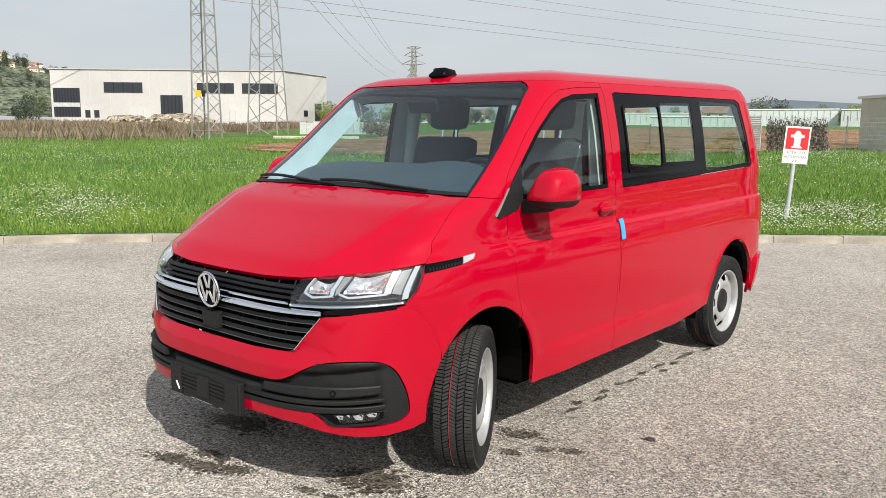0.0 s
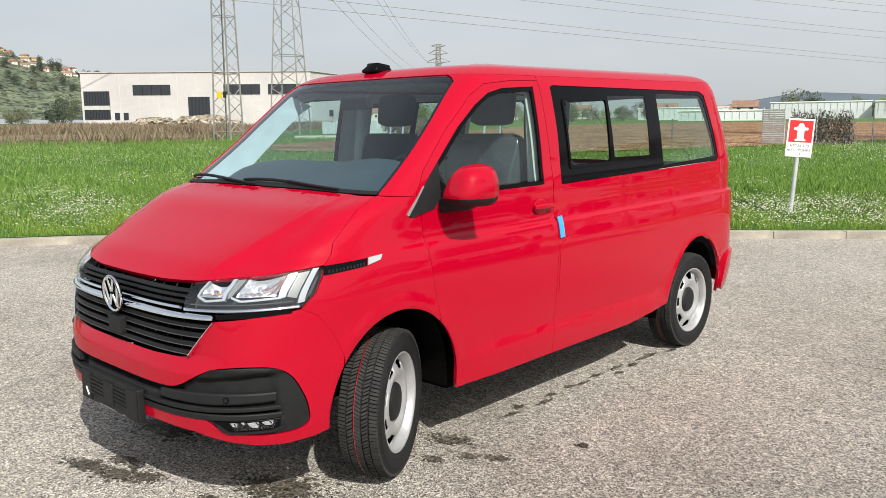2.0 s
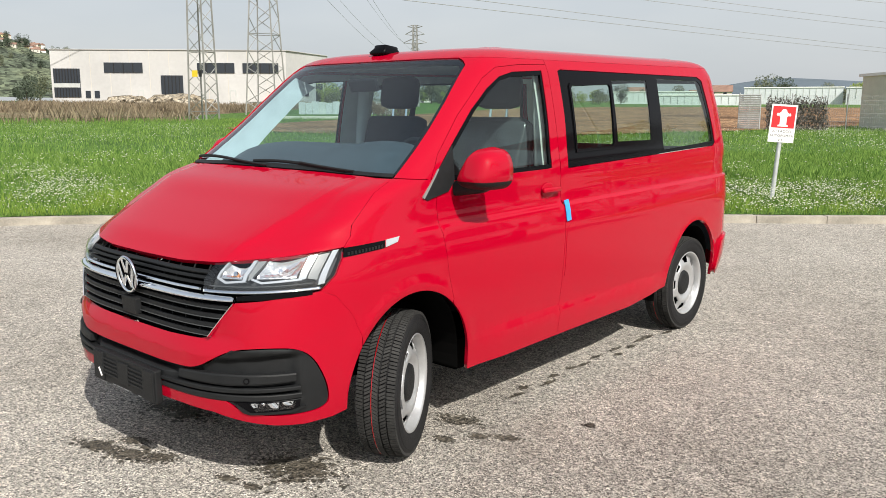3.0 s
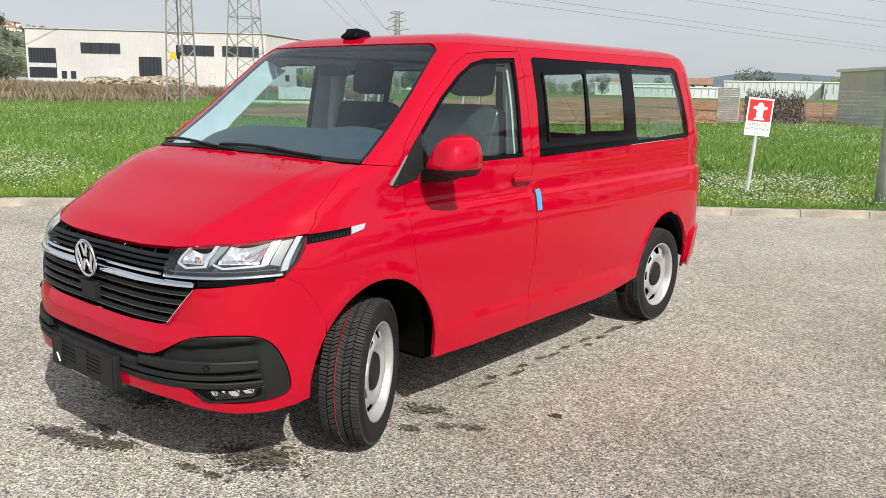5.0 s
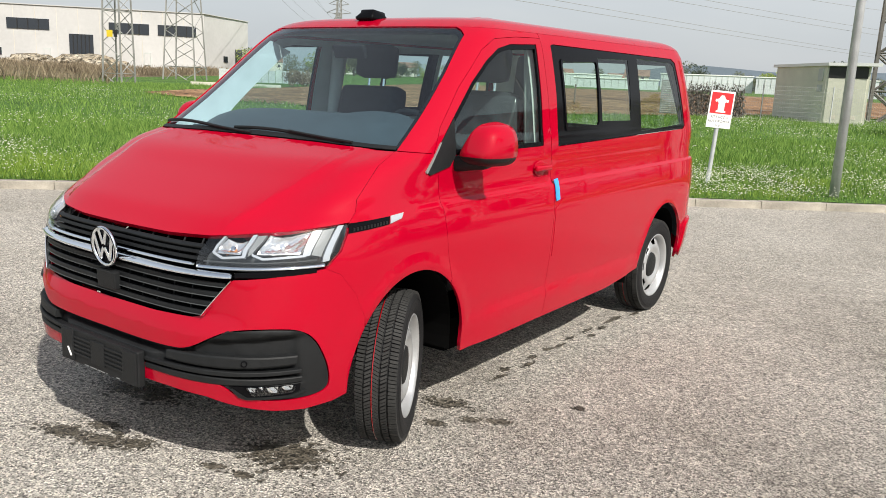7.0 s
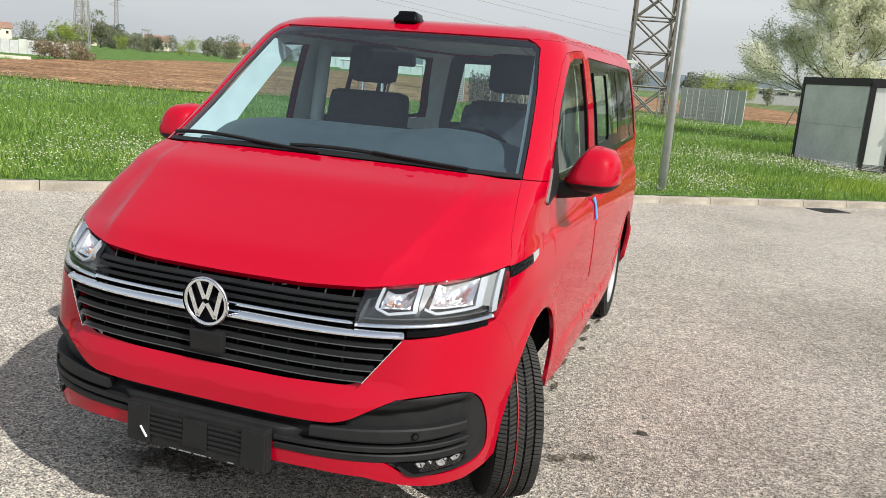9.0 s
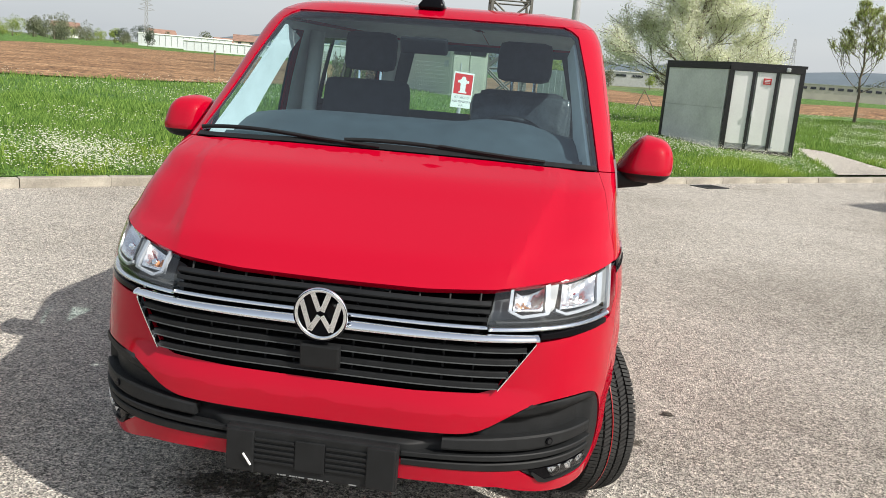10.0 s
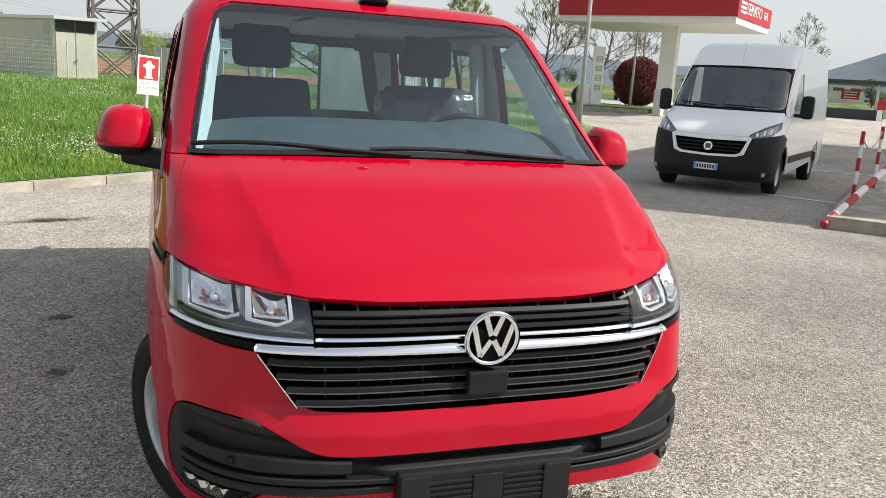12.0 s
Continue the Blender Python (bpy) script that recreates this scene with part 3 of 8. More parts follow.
# dark damp stains beside the wheels
STAINS = [(0.66, -0.46, 0.22, 0.13), (0.52, -0.50, 0.12, 0.08), (-0.30, -0.95, 0.16, 0.05), (-0.08, -0.90, 0.15, 0.06), (0.06, -0.82, 0.10, 0.05), (-0.22, -0.80, 0.10, 0.04), (0.47, -0.74, 0.05, 0.025),
          (0.62, -0.71, 0.05, 0.02), (0.80, 0.46, 0.13, 0.06), (0.91, 0.22, 0.06, 0.03), (1.01, 0.36, 0.045, 0.03), (1.13, 0.44, 0.07, 0.03), (-0.36, -0.42, 0.20, 0.13), (-0.55, -0.46, 0.16, 0.10), (1.35, 0.85, 0.03, 0.02),
          (-1.95, 5.75, 0.50, 0.10), (-1.50, 2.40, 0.10, 0.05), (-1.42, 1.40, 0.08, 0.05)]
random.seed(12)
STAINS += [(0.80 + random.uniform(-0.04, 0.05), 0.95 + 0.15 * k + random.uniform(-0.05, 0.05), random.uniform(0.03, 0.085), random.uniform(0.008, 0.02)) for k in range(14)]
for cx, cy, a, b in STAINS:
    vs, fs = [], []
    big = a > 0.12
    turn = 1.5 if 0.74 < cx < 0.87 and cy > 0.6 else 0.3
    for k in range(int(80 + 3600 * a * b ** 0.5)):
        ox, oy = random.gauss(0, a * 0.5), random.gauss(0, b * 0.5)
        r0 = random.uniform(0.003, 0.013 if big else 0.010) * (1.3 if abs(ox) < a * 0.3 else 0.8)
        n, base = 7, len(vs)
        for i in range(n):
            t = 2 * math.pi * i / n
            rr = r0 * random.uniform(0.5, 1.3)
            u, w = ox + rr * 1.3 * math.cos(t), oy + rr * math.sin(t)
            vs.append((cx + u * math.cos(turn) - w * math.sin(turn), cy + u * math.sin(turn) + w * math.cos(turn), 0.002 + 0.00002 * k))
        fs.append(tuple(range(base, base + n)))
    tagged(part_from("damp_stain", vs, fs, M_STAIN), "dark damp stain on the asphalt", "stain", "asphalt stains", "structure")


# ---- the red van ----
def ellipse(cy, cz, a, b, y0, y1, n=22):
    """Wheel arch points from y0 over the top to y1."""
    t0, t1 = math.acos(max(-1, min(1, (y0 - cy) / a))), math.acos(max(-1, min(1, (y1 - cy) / a)))
    return [("y", cy + a * math.cos(t0 + (t1 - t0) * i / n), cz + b * math.sin(t0 + (t1 - t0) * i / n)) for i in range(n + 1)]


van = thing("red_van", Matrix(), "glossy red passenger van with steered front wheels, on the asphalt", "van")
B = RED
HOOD_SIDE = [("y", -0.398, 1.047), ("x", 0.882, 1.085), ("x", 0.868, 1.13), ("x", 0.856, 1.19), ("x", 0.842, 1.25), ("x", 0.818, 1.300)]
BUMPER_SEAM = [("x", 0.885, 0.882), ("y", -0.46, 0.853), ("y", -0.385, 0.76), ("y", -0.345, 0.66), ("y", -0.340, 0.612)]
DOOR_FRONT = [("y", 0.14, 1.285), ("y", 0.165, 1.20), ("y", 0.172, 1.07), ("y", 0.20, 0.86), ("y", 0.232, 0.715)]
DOOR_TOP = [("y", 0.14, 1.285), ("y", 0.214, 1.397), ("y", 0.404, 1.574), ("y", 0.628, 1.752), ("y", 0.74, 1.808), ("y", 0.95, 1.828), ("y", 1.20, 1.835)]
DOOR_REAR = [("y", 1.205, 1.30), ("y", 1.195, 0.94), ("y", 1.165, 0.50), ("y", 1.155, 0.325)]
FRONT_ARCH = (-0.02, 0.37, 0.388, 0.425)
REAR_ARCH = (2.92, 0.33, 0.405, 0.445)
DOOR_WINDOW = [("y", 0.215, 1.272), ("y", 0.235, 1.362), ("y", 0.345, 1.466), ("y", 0.49, 1.596), ("y", 0.635, 1.700), ("y", 0.75, 1.760), ("y", 0.87, 1.786), ("y", 1.140, 1.798), ("y", 1.130, 1.50), ("y", 1.120, 1.272)]
BAND = [("y", 1.285, 1.262), ("y", 1.300, 1.55), ("y", 1.300, 1.800), ("y", 1.33, 1.808), ("y", 3.13, 1.792), ("y", 3.20, 1.765), ("y", 3.30, 1.40), ("y", 3.315, 1.315), ("y", 3.28, 1.293)]


def flare(P):
    """The raised lips round the wheel arches."""
    out = np.zeros(len(P))
    for cy, cz, a, b in (FRONT_ARCH, REAR_ARCH):
        r = np.hypot((P[:, 1] - cy) / a, (P[:, 2] - cz) / b)
        out += 0.010 * np.clip(1 - np.abs(r - 1.06) / 0.12, 0, 1) ** 1.5 * (P[:, 2] > 0.3)
    low = np.clip((0.50 - P[:, 2]) / 0.018, 0, 1) * np.clip((P[:, 1] - 0.36) / 0.30, 0, 1) * np.clip((2.55 - P[:, 1]) / 0.25, 0, 1)
    v = P[:, 2] - 0.016 * P[:, 1]
    waist = -0.010 * np.clip((v - 1.062) / 0.010, 0, 1) * np.clip((1.22 - v) / 0.12, 0, 1) * np.clip((P[:, 1] + 0.05) / 0.25, 0, 1)
    return out + 0.017 * low + waist


def bonnet_relief(P):
    """The raised middle of the bonnet between its two creases."""
    t = np.clip((P[:, 2] - 0.96) / 0.33, 0, 1)
    edge = 0.520 + 0.165 * t
    d = np.abs(P[:, 0]) - edge
    back = step01((0.905 - 0.07 * t - np.abs(P[:, 0])) / 0.17)
    return -0.024 * (1 - np.exp(-(np.clip(d + 0.004, 0, 1) / 0.042) ** 1.2)) * back * np.clip(1.25 - t, 0, 1) * np.clip((P[:, 2] - 0.985) / 0.08, 0.2, 1)


def arch_lines(arch):
    cy, cz, a, b = arch
    return [ellipse(cy, cz, a * k, b * k, cy - a * k * 0.98, cy + a * k * 0.98, 30) for k in (1.03, 1.09, 1.18)]


# bonnet
half = [("x", 0.0, 0.982), ("x", 0.30, 0.984), ("x", 0.515, 0.993), ("x", 0.70, 1.019)] + HOOD_SIDE + [("x", 0.70, 1.307), ("x", 0.40, 1.313), ("x", 0.0, 1.314)]
crease = [[("x", s * (0.520 + 0.165 * t + e), 0.965 + 0.325 * t) for t in np.linspace(0, 1, 24)] for s in (-1, 1) for e in (-0.05, -0.010, 0.004, 0.022, 0.05, 0.09)]
panel(B, "bonnet", None, M_RED, van, chart=full_chart(B, half), step=(0.05, 0.014), lines=crease, shape=bonnet_relief)

# bumper, with the black lower mask set into it
def rounded(pts, times=2):
    """Cuts the corners of an outline, but for its two ends."""
    for _ in range(times):
        out = [pts[0]]
        for a, b in zip(pts, pts[1:]):
            out += [(a[0], a[1] * 0.75 + b[1] * 0.25, a[2] * 0.75 + b[2] * 0.25), (a[0], a[1] * 0.25 + b[1] * 0.75, a[2] * 0.25 + b[2] * 0.75)]
        pts = out + [pts[-1]]
    return pts


seam = BUMPER_SEAM + ellipse(*FRONT_ARCH, -0.345, -0.407, 8) + [("y", -0.405, 0.345)]
mask = [("x", 0.0, 0.558), ("x", 0.40, 0.558), ("x", 0.50, 0.566), ("x", 0.597, 0.622), ("x", 0.655, 0.652), ("x", 0.72, 0.664), ("x", 0.80, 0.667), ("x", 0.852, 0.658), ("x", 0.880, 0.615),
        ("x", 0.892, 0.52), ("x", 0.890, 0.43), ("x", 0.882, 0.385), ("x", 0.858, 0.369), ("x", 0.80, 0.371), ("x", 0.705, 0.396), ("x", 0.655, 0.430), ("x", 0.615, 0.462), ("x", 0.54, 0.464), ("x", 0.30, 0.465), ("x", 0.0, 0.465)]
mask = rounded(mask)
lip = [("x", 0.0, 0.680), ("x", 0.30, 0.681), ("x", 0.50, 0.688), ("x", 0.545, 0.700), ("x", 0.60, 0.765), ("x", 0.660, 0.846), ("x", 0.76, 0.857), ("x", 0.868, 0.876)]
half = lip + seam + [("x", 0.880, 0.328), ("x", 0.84, 0.320), ("x", 0.78, 0.330), ("x", 0.70, 0.352), ("x", 0.58, 0.386), ("x", 0.40, 0.397), ("x", 0.0, 0.400)]
panel(B, "front_bumper", None, M_RED, van, gap=0.0003, chart=full_chart(B, half), holes=[full_chart(B, mask)], step=(0.05, 0.02),
      lines=[[("x", x, v + 0.05 * max(0.0, abs(x) - 0.45)) for x in np.linspace(-0.60, 0.60, 30)] for v in (0.611, 0.619)],
      shape=lambda P: flare(P) - 0.024 * np.clip((P[:, 2] - 0.615 - 0.05 * np.clip(np.abs(P[:, 0]) - 0.45, 0, 1)) / 0.065, 0, 1) * np.clip((0.72 - np.abs(P[:, 0])) / 0.16, 0, 1))
def mask_relief(P):
    """The open mouth in the middle and the hollows behind the ribs at either side."""
    x, z = np.abs(P[:, 0]), P[:, 2]
    mouth = -0.045 * np.clip((0.54 - x) / 0.05, 0, 1) * np.clip((z - 0.505) / 0.012, 0, 1)
    side = np.clip((x - 0.30) / 0.05, 0, 1) * np.clip((0.852 - x) / 0.012, 0, 1) * np.clip((0.612 - z + 0.10 * (x - 0.72)) / 0.012, 0, 1) * np.clip((z - 0.432) / 0.010, 0, 1)
    return np.minimum(mouth, -0.026 * side) + 0.010 * np.clip((z - 0.625) / 0.006, 0, 1) * np.clip((0.668 - z) / 0.03, 0, 1) * (x > 0.6)


black = panel(B, "lower_grille_mask", None, M_BLACK, van, chart=full_chart(B, mask), step=(0.02, 0.010), gap=0.004, off=-0.004, depth=0.03, shape=mask_relief, label="black textured plastic bumper insert")
for s in (-1, 1):
    for v0, v1, x0, x1, high, out in ((0.528, 0.537, 0.40, 0.848, 0.048, 0.004), (0.486, 0.491, 0.28, 0.853, 0.020, 0.008), (0.458, 0.456, 0.28, 0.853, 0.028, 0.004)):
        path = [(s * B.qx(x0 + (x1 - x0) * t, v0 + (v1 - v0) * t), v0 + (v1 - v0) * t) for t in np.linspace(0, 1, 20)]
        ribbon(B, "bumper_rib", path, high, 0.034, out, M_BLACK, black, taper=0.25, n=44)
    q, v = s * B.qx(0.722, 0.533), 0.533
    P, N = Vector(B.at(q, v)[0]), Vector(B.normal(q, v)[0])
    bm = bmesh.new()
    add_tube(bm, P - N * 0.004, P + N * 0.009, 0.0125, 0.012, 20)
    sensor = part("parking_sensor", bm, M_GLOSSBLACK, van)
    bm = bmesh.new()
    add_tube(bm, P + N * 0.009, P + N * 0.0105, 0.008, 0.0075, 16)
    part("sensor_face", bm, M_BLACK, sensor)
    HOLLOW = [("x", 0.668, 0.442), ("x", 0.850, 0.438), ("x", 0.846, 0.408), ("x", 0.822, 0.394), ("x", 0.72, 0.394)]
    hollow = panel(B, "fog_lamp_hollow", HOLLOW, M_GLOSSBLACK, van, side=s, off=0.001, depth=0.01, step=(0.02, 0.01), dense=0.02)
    panel(B, "hollow_rim", [("x", 0.700, 0.396), ("x", 0.722, 0.386), ("x", 0.832, 0.386), ("x", 0.856, 0.404), ("x", 0.852, 0.410), ("x", 0.828, 0.395), ("x", 0.724, 0.395), ("x", 0.684, 0.432), ("x", 0.676, 0.432)], M_BLACK, van, side=s, off=0.006, depth=0.01, step=(0.02, 0.01), dense=0.02, gap=0.0)
    FOG = [("x", 0.722, 0.440), ("x", 0.842, 0.436), ("x", 0.834, 0.406), ("x", 0.742, 0.401)]
    fog = panel(B, "fog_lamp", FOG, M_LENS, hollow, side=s, off=0.008, depth=0.008, step=(0.03, 0.02), dense=0.02, label="clear fog lamp")
    for x0, x1, v0 in ((0.730, 0.752, 0.416), (0.760, 0.772, 0.424), (0.778, 0.806, 0.412), (0.812, 0.836, 0.418)):
        panel(B, "fog_reflector", [("x", x0, 0.437), ("x", x1, 0.436), ("x", x1 - 0.004, v0), ("x", x0 + 0.006, v0 + 0.006)], M_REFLECTOR, hollow, side=s, off=0.0045, depth=0.003, step=(0.006, 0.006), dense=0.01, gap=0.0, shape=lambda P: 0.004 * np.sin(P[:, 0] * 210 + P[:, 2] * 90))

# number plate holder, with no plate
holder = new("number_plate_holder")
tagged(holder, "black plastic number plate holder without a plate")
holder.parent = van
bm = bmesh.new()
add_box(bm, (0.55, 0.035, 0.15), pose(0, -0.925, 0.425), 0.008)
part("holder_base", bm, M_BLACK, holder)
for i in range(5):
    for s in (-1, 1):
        box("holder_slot", (0.13, 0.006, 0.009), pose(s * 0.115, -0.945, 0.395 + i * 0.018), M_BLACK, holder, bevel=0.002)
box("holder_pad", (0.095, 0.008, 0.10), pose(0, -0.945, 0.43), M_BLACK, holder, bevel=0.003)
for s in (-1, 1):
    box("holder_cheek", (0.09, 0.012, 0.135), pose(s * 0.225, -0.945, 0.425), M_BLACK, holder, bevel=0.004)
for i in range(17):
    w = 0.006 + 0.004 * ((i * 7) % 3)
    if i % 6 != 3:
        box("lettering_bar", (w * 0.7, 0.003, 0.003), pose(-0.10 + i * 0.010, -0.9445, 0.358), M_SATIN, holder)
box("lettering_bar", (0.024, 0.003, 0.003), pose(0.14, -0.9445, 0.358), M_SATIN, holder)
box("loose_clip", (0.006, 0.006, 0.045), pose(-0.20, -0.955, 0.40, 0, -35, 0), M_WHITE, holder, bevel=0.002)

# grille
M_SLAT = material("satin_black_grille_plastic", (0.009, 0.010, 0.011), 0.48, spec=0.28, vary=0.3, scale=20)
half = [("x", 0.0, 0.985), ("x", 0.515, 1.005), ("x", 0.505, 0.885), ("x", 0.668, 0.862), ("x", 0.66, 0.84), ("x", 0.545, 0.692), ("x", 0.0, 0.672)]
grille = panel(B, "grille_backing", None, M_DARK, van, chart=full_chart(B, half), off=-0.055, depth=0.0, gap=-0.004, step=(0.06, 0.03))


def span(x0, x1, v0, v1=None, n=24):
    v1 = v0 if v1 is None else v1
    return [(math.copysign(B.qx(abs(x0 + (x1 - x0) * t), v0 + (v1 - v0) * t), x0 + (x1 - x0) * t), v0 + (v1 - v0) * t) for t in np.linspace(0, 1, n)]


for v, x in ((0.966, 0.508), (0.940, 0.508), (0.915, 0.503)):
    ribbon(B, "grille_slat", span(-x, x, v), 0.0140, 0.04, -0.010, M_SLAT, grille)
for v, x in ((0.824, 0.632), (0.786, 0.608), (0.748, 0.582), (0.712, 0.556)):
    ribbon(B, "grille_slat", span(-x, x, v), 0.0180, 0.04, -0.010, M_SLAT, grille)
    ribbon(B, "slat_edge", span(-x, x, v - 0.0085), 0.0035, 0.01, -0.0075, M_LAMPGREY, grille)
for k in range(-5, 6):
    if k:
        for v0, v1 in ((0.905, 0.978), (0.69, 0.835)):
            P = [B.at(math.copysign(B.qx(abs(k) * 0.094, v), k), v)[0] for v in (v0, v1)]
            bm = bmesh.new()
            add_tube(bm, Vector(P[0]) + Vector((0, 0.035, 0)), Vector(P[1]) + Vector((0, 0.035, 0)), 0.004, n=6)
            part("grille_upright", bm, M_BLACK, grille)
ribbon(B, "chrome_strip", span(-0.503, 0.503, 0.893), 0.011, 0.03, 0.004, M_CHROME, van, "thin chrome grille strip", round_face=0.006)
ribbon(B, "chrome_bar", span(-0.660, 0.660, 0.862, n=60), 0.031, 0.035, 0.012, M_CHROME, van, "broad chrome grille bar", n=80, taper=0.35, round_face=0.016)
for s in (-1, 1):
    ribbon(B, "lamp_under_trim", span(s * 0.668, s * 0.872, 0.864, 0.877), 0.026, 0.03, 0.0, M_GLOSSBLACK, van, taper=0.3)
    ribbon(B, "grille_edge_trim", span(s * 0.655, s * 0.552, 0.843, 0.702), 0.007, 0.02, 0.002, M_CHROME, van, "thin chrome edge beside the lower grille")
box("radar_cover", (0.125, 0.03, 0.075), pose(0, -0.882, 0.742, 4), M_BLACK, van, "black rectangular radar cover", bevel=0.006)

# badge
badge = new("round_badge")
badge.matrix_world = pose(0, -0.886, 0.880, 5)
tagged(badge, "round chrome badge on a dark disc")
badge.parent = van
revolve("badge_disc", [(0.0, 0.0), (0.080, 0.0), (0.084, 0.02)], M_GLOSSBLACK, badge, 48, axis="Z").rotation_euler = (radians(90), 0, 0)
ring = [(0.078 + 0.008 * math.cos(a), 0.010 + 0.008 * math.sin(a)) for a in np.linspace(0, 2 * math.pi, 12, endpoint=False)]
revolve("badge_ring", ring, M_CHROME, badge, 64, axis="Z", closed=True, label="chrome ring").rotation_euler = (radians(90), 0, 0)


def bar(a, b, w=0.0085):
    (x0, z0), (x1, z1) = a, b
    bm = bmesh.new()
    L, t = math.hypot(x1 - x0, z1 - z0), math.atan2(z1 - z0, x1 - x0)
    add_box(bm, (L + w * 0.5, 0.010, w * 2), pose((x0 + x1) / 2, -0.009, (z0 + z1) / 2, 0, -math.degrees(t), 0), 0.002)
    part("badge_bar", bm, M_CHROME, badge)


for s in (-1, 1):
    bar((s * 0.026, 0.068), (s * 0.005, 0.012))
    bar((s * 0.060, 0.040), (s * 0.033, -0.052))
    bar((s * 0.033, -0.052), (s * 0.005, -0.006))

# head lamps
M_AMBER = material("amber_plastic", (0.55, 0.24, 0.10), 0.3)
LAMP = [("x", 0.513, 0.991), ("x", 0.60, 1.002), ("x", 0.70, 1.017), ("y", -0.400, 1.044), ("y", -0.418, 1.00), ("y", -0.455, 0.94), ("y", -0.510, 0.892), ("x", 0.70, 0.882), ("x", 0.506, 0.881)]


def on_skin(x, v, s):
    q = math.copysign(B.qx(x, v), s)
    return Vector(B.at(q, v)[0]), Vector(B.normal(q, v)[0])


for s in (-1, 1):
    lamp = panel(B, "head_lamp", LAMP, M_LENS, van, side=s, depth=0.0, off=0.0, step=(0.05, 0.03), label="clear head lamp lens")
    lamp.visible_shadow = False
    panel(B, "lamp_housing", LAMP, M_LAMPGREY, lamp, side=s, depth=0.0, off=-0.066, step=(0.05, 0.03), gap=-0.006)
    ribbon(B, "lamp_chrome_sill", span(s * 0.508, s * 0.884, 0.887, 0.896), 0.012, 0.06, -0.003, M_CHROME, lamp, round_face=0.006)
    ribbon(B, "lamp_shelf", span(s * 0.53, s * 0.872, 0.908, 0.918), 0.004, 0.055, -0.012, M_LAMPGREY, lamp)
    for xa, xb, va, vb in ((0.578, 0.668, 1.004, 0.944), (0.722, 0.834, 1.022, 0.946)):
        # bowl of the reflector with facets
        xm, vm = (xa + xb) / 2, (va + vb) / 2
        panel(B, "reflector", [("x", xa, vb), ("x", xa, va - 0.006), ("x", xb, va + 0.004), ("x", xb, vb)], M_REFLECTOR, lamp, side=s, off=-0.016, depth=0.0, step=(0.005, 0.006), gap=0.0, dense=0.02,
              shape=lambda P: -0.042 * np.clip(1 - ((np.abs(P[:, 0]) - xm) / (xb - xa) * 2) ** 2, 0, 1) * np.clip(1 - ((P[:, 2] - vm) / (va - vb) * 2) ** 2, 0, 1) ** 0.6
              + 0.0020 * np.sin(P[:, 0] * 260 + 3 * np.sin(P[:, 2] * 90)) * np.sin(P[:, 2] * 210 + P[:, 1] * 60))
        # bulb with its dark cap before the reflector
        Pb, Nb = on_skin(xm, vm, s)
        bm = bmesh.new()
        add_tube(bm, Pb - Nb * 0.044, Pb - Nb * 0.026, 0.011, 0.009, 14)
        bulb = part("bulb", bm, M_REFLECTOR if xa > 0.6 else M_AMBER, lamp, smooth=True)
        bm = bmesh.new()
        add_tube(bm, Pb - Nb * 0.026, Pb - Nb * 0.020, 0.0115, 0.008, 14)
        part("bulb_cap", bm, M_CHROME, bulb)
    # two bright U-shaped light guides and the outer marker
    for path in (((0.566, 0.944), (0.606, 0.926), (0.688, 0.936)), ((0.708, 0.945), (0.744, 0.929), (0.848, 0.938))):
        chart = [p for a, b in zip(path, path[1:]) for p in span(s * a[0], s * b[0], a[1], b[1], 10)]
        ribbon(B, "light_guide", chart, 0.010, 0.016, -0.008, M_LAMPWHITE, lamp, n=30)
    for arm in (((0.562, 1.000), (0.571, 1.001), (0.573, 0.946), (0.562, 0.943)), ((0.668, 1.012), (0.682, 1.014), (0.690, 0.936), (0.676, 0.936)), ((0.834, 1.026), (0.852, 1.030), (0.855, 0.938), (0.840, 0.936)), ((0.876, 1.041), (0.885, 1.042), (0.890, 0.912), (0.880, 0.908))):
        panel(B, "light_guide", [("x", x, v) for x, v in arm], M_LAMPWHITE, lamp, side=s, off=-0.008, depth=0.014, step=(0.02, 0.02), dense=0.02, gap=0.0)
    for arm in (((0.684, 1.013), (0.712, 1.016), (0.706, 0.950), (0.694, 0.938)), ((0.854, 1.029), (0.874, 1.034), (0.877, 0.930), (0.858, 0.940))):
        panel(B, "lamp_cheek", [("x", x, v) for x, v in arm], M_SATIN, lamp, side=s, off=-0.016, depth=0.014, step=(0.02, 0.02), dense=0.02, gap=0.0)
    ribbon(B, "amber_marker", span(s * 0.600, s * 0.612, 0.955, 0.985, 6), 0.010, 0.01, -0.040, M_AMBER, lamp, n=8)
    # strip behind the lamp, with unreadable lettering, and a turn signal
    strip = panel(B, "wing_strip", [("y", -0.400, 1.044), ("y", -0.190, 1.052), ("y", -0.200, 1.020), ("y", -0.412, 1.006)], M_GLOSSBLACK, van, side=s, off=0.003, step=(0.03, 0.02), gap=0.0, dense=0.03)
    for k in range(11):
        y = -0.385 + k * 0.017
        v = 1.019 + 0.0008 * k * 1.2
        P, N = Vector(B.at(B.qy(y, v, s), v)[0]), Vector(B.normal(B.qy(y, v, s), v)[0])
        box("lettering_bar", (0.004, 0.010, 0.013), Matrix.Translation(P + N * 0.003), M_BLACK, strip)
    panel(B, "side_repeater", [("y", -0.185, 1.053), ("y", -0.106, 1.058), ("y", -0.122, 1.036), ("y", -0.195, 1.022)], M_LAMPWHITE, van, side=s, off=0.004, step=(0.03, 0.02), gap=0.0, dense=0.02, label="white and chrome wing badge plate")

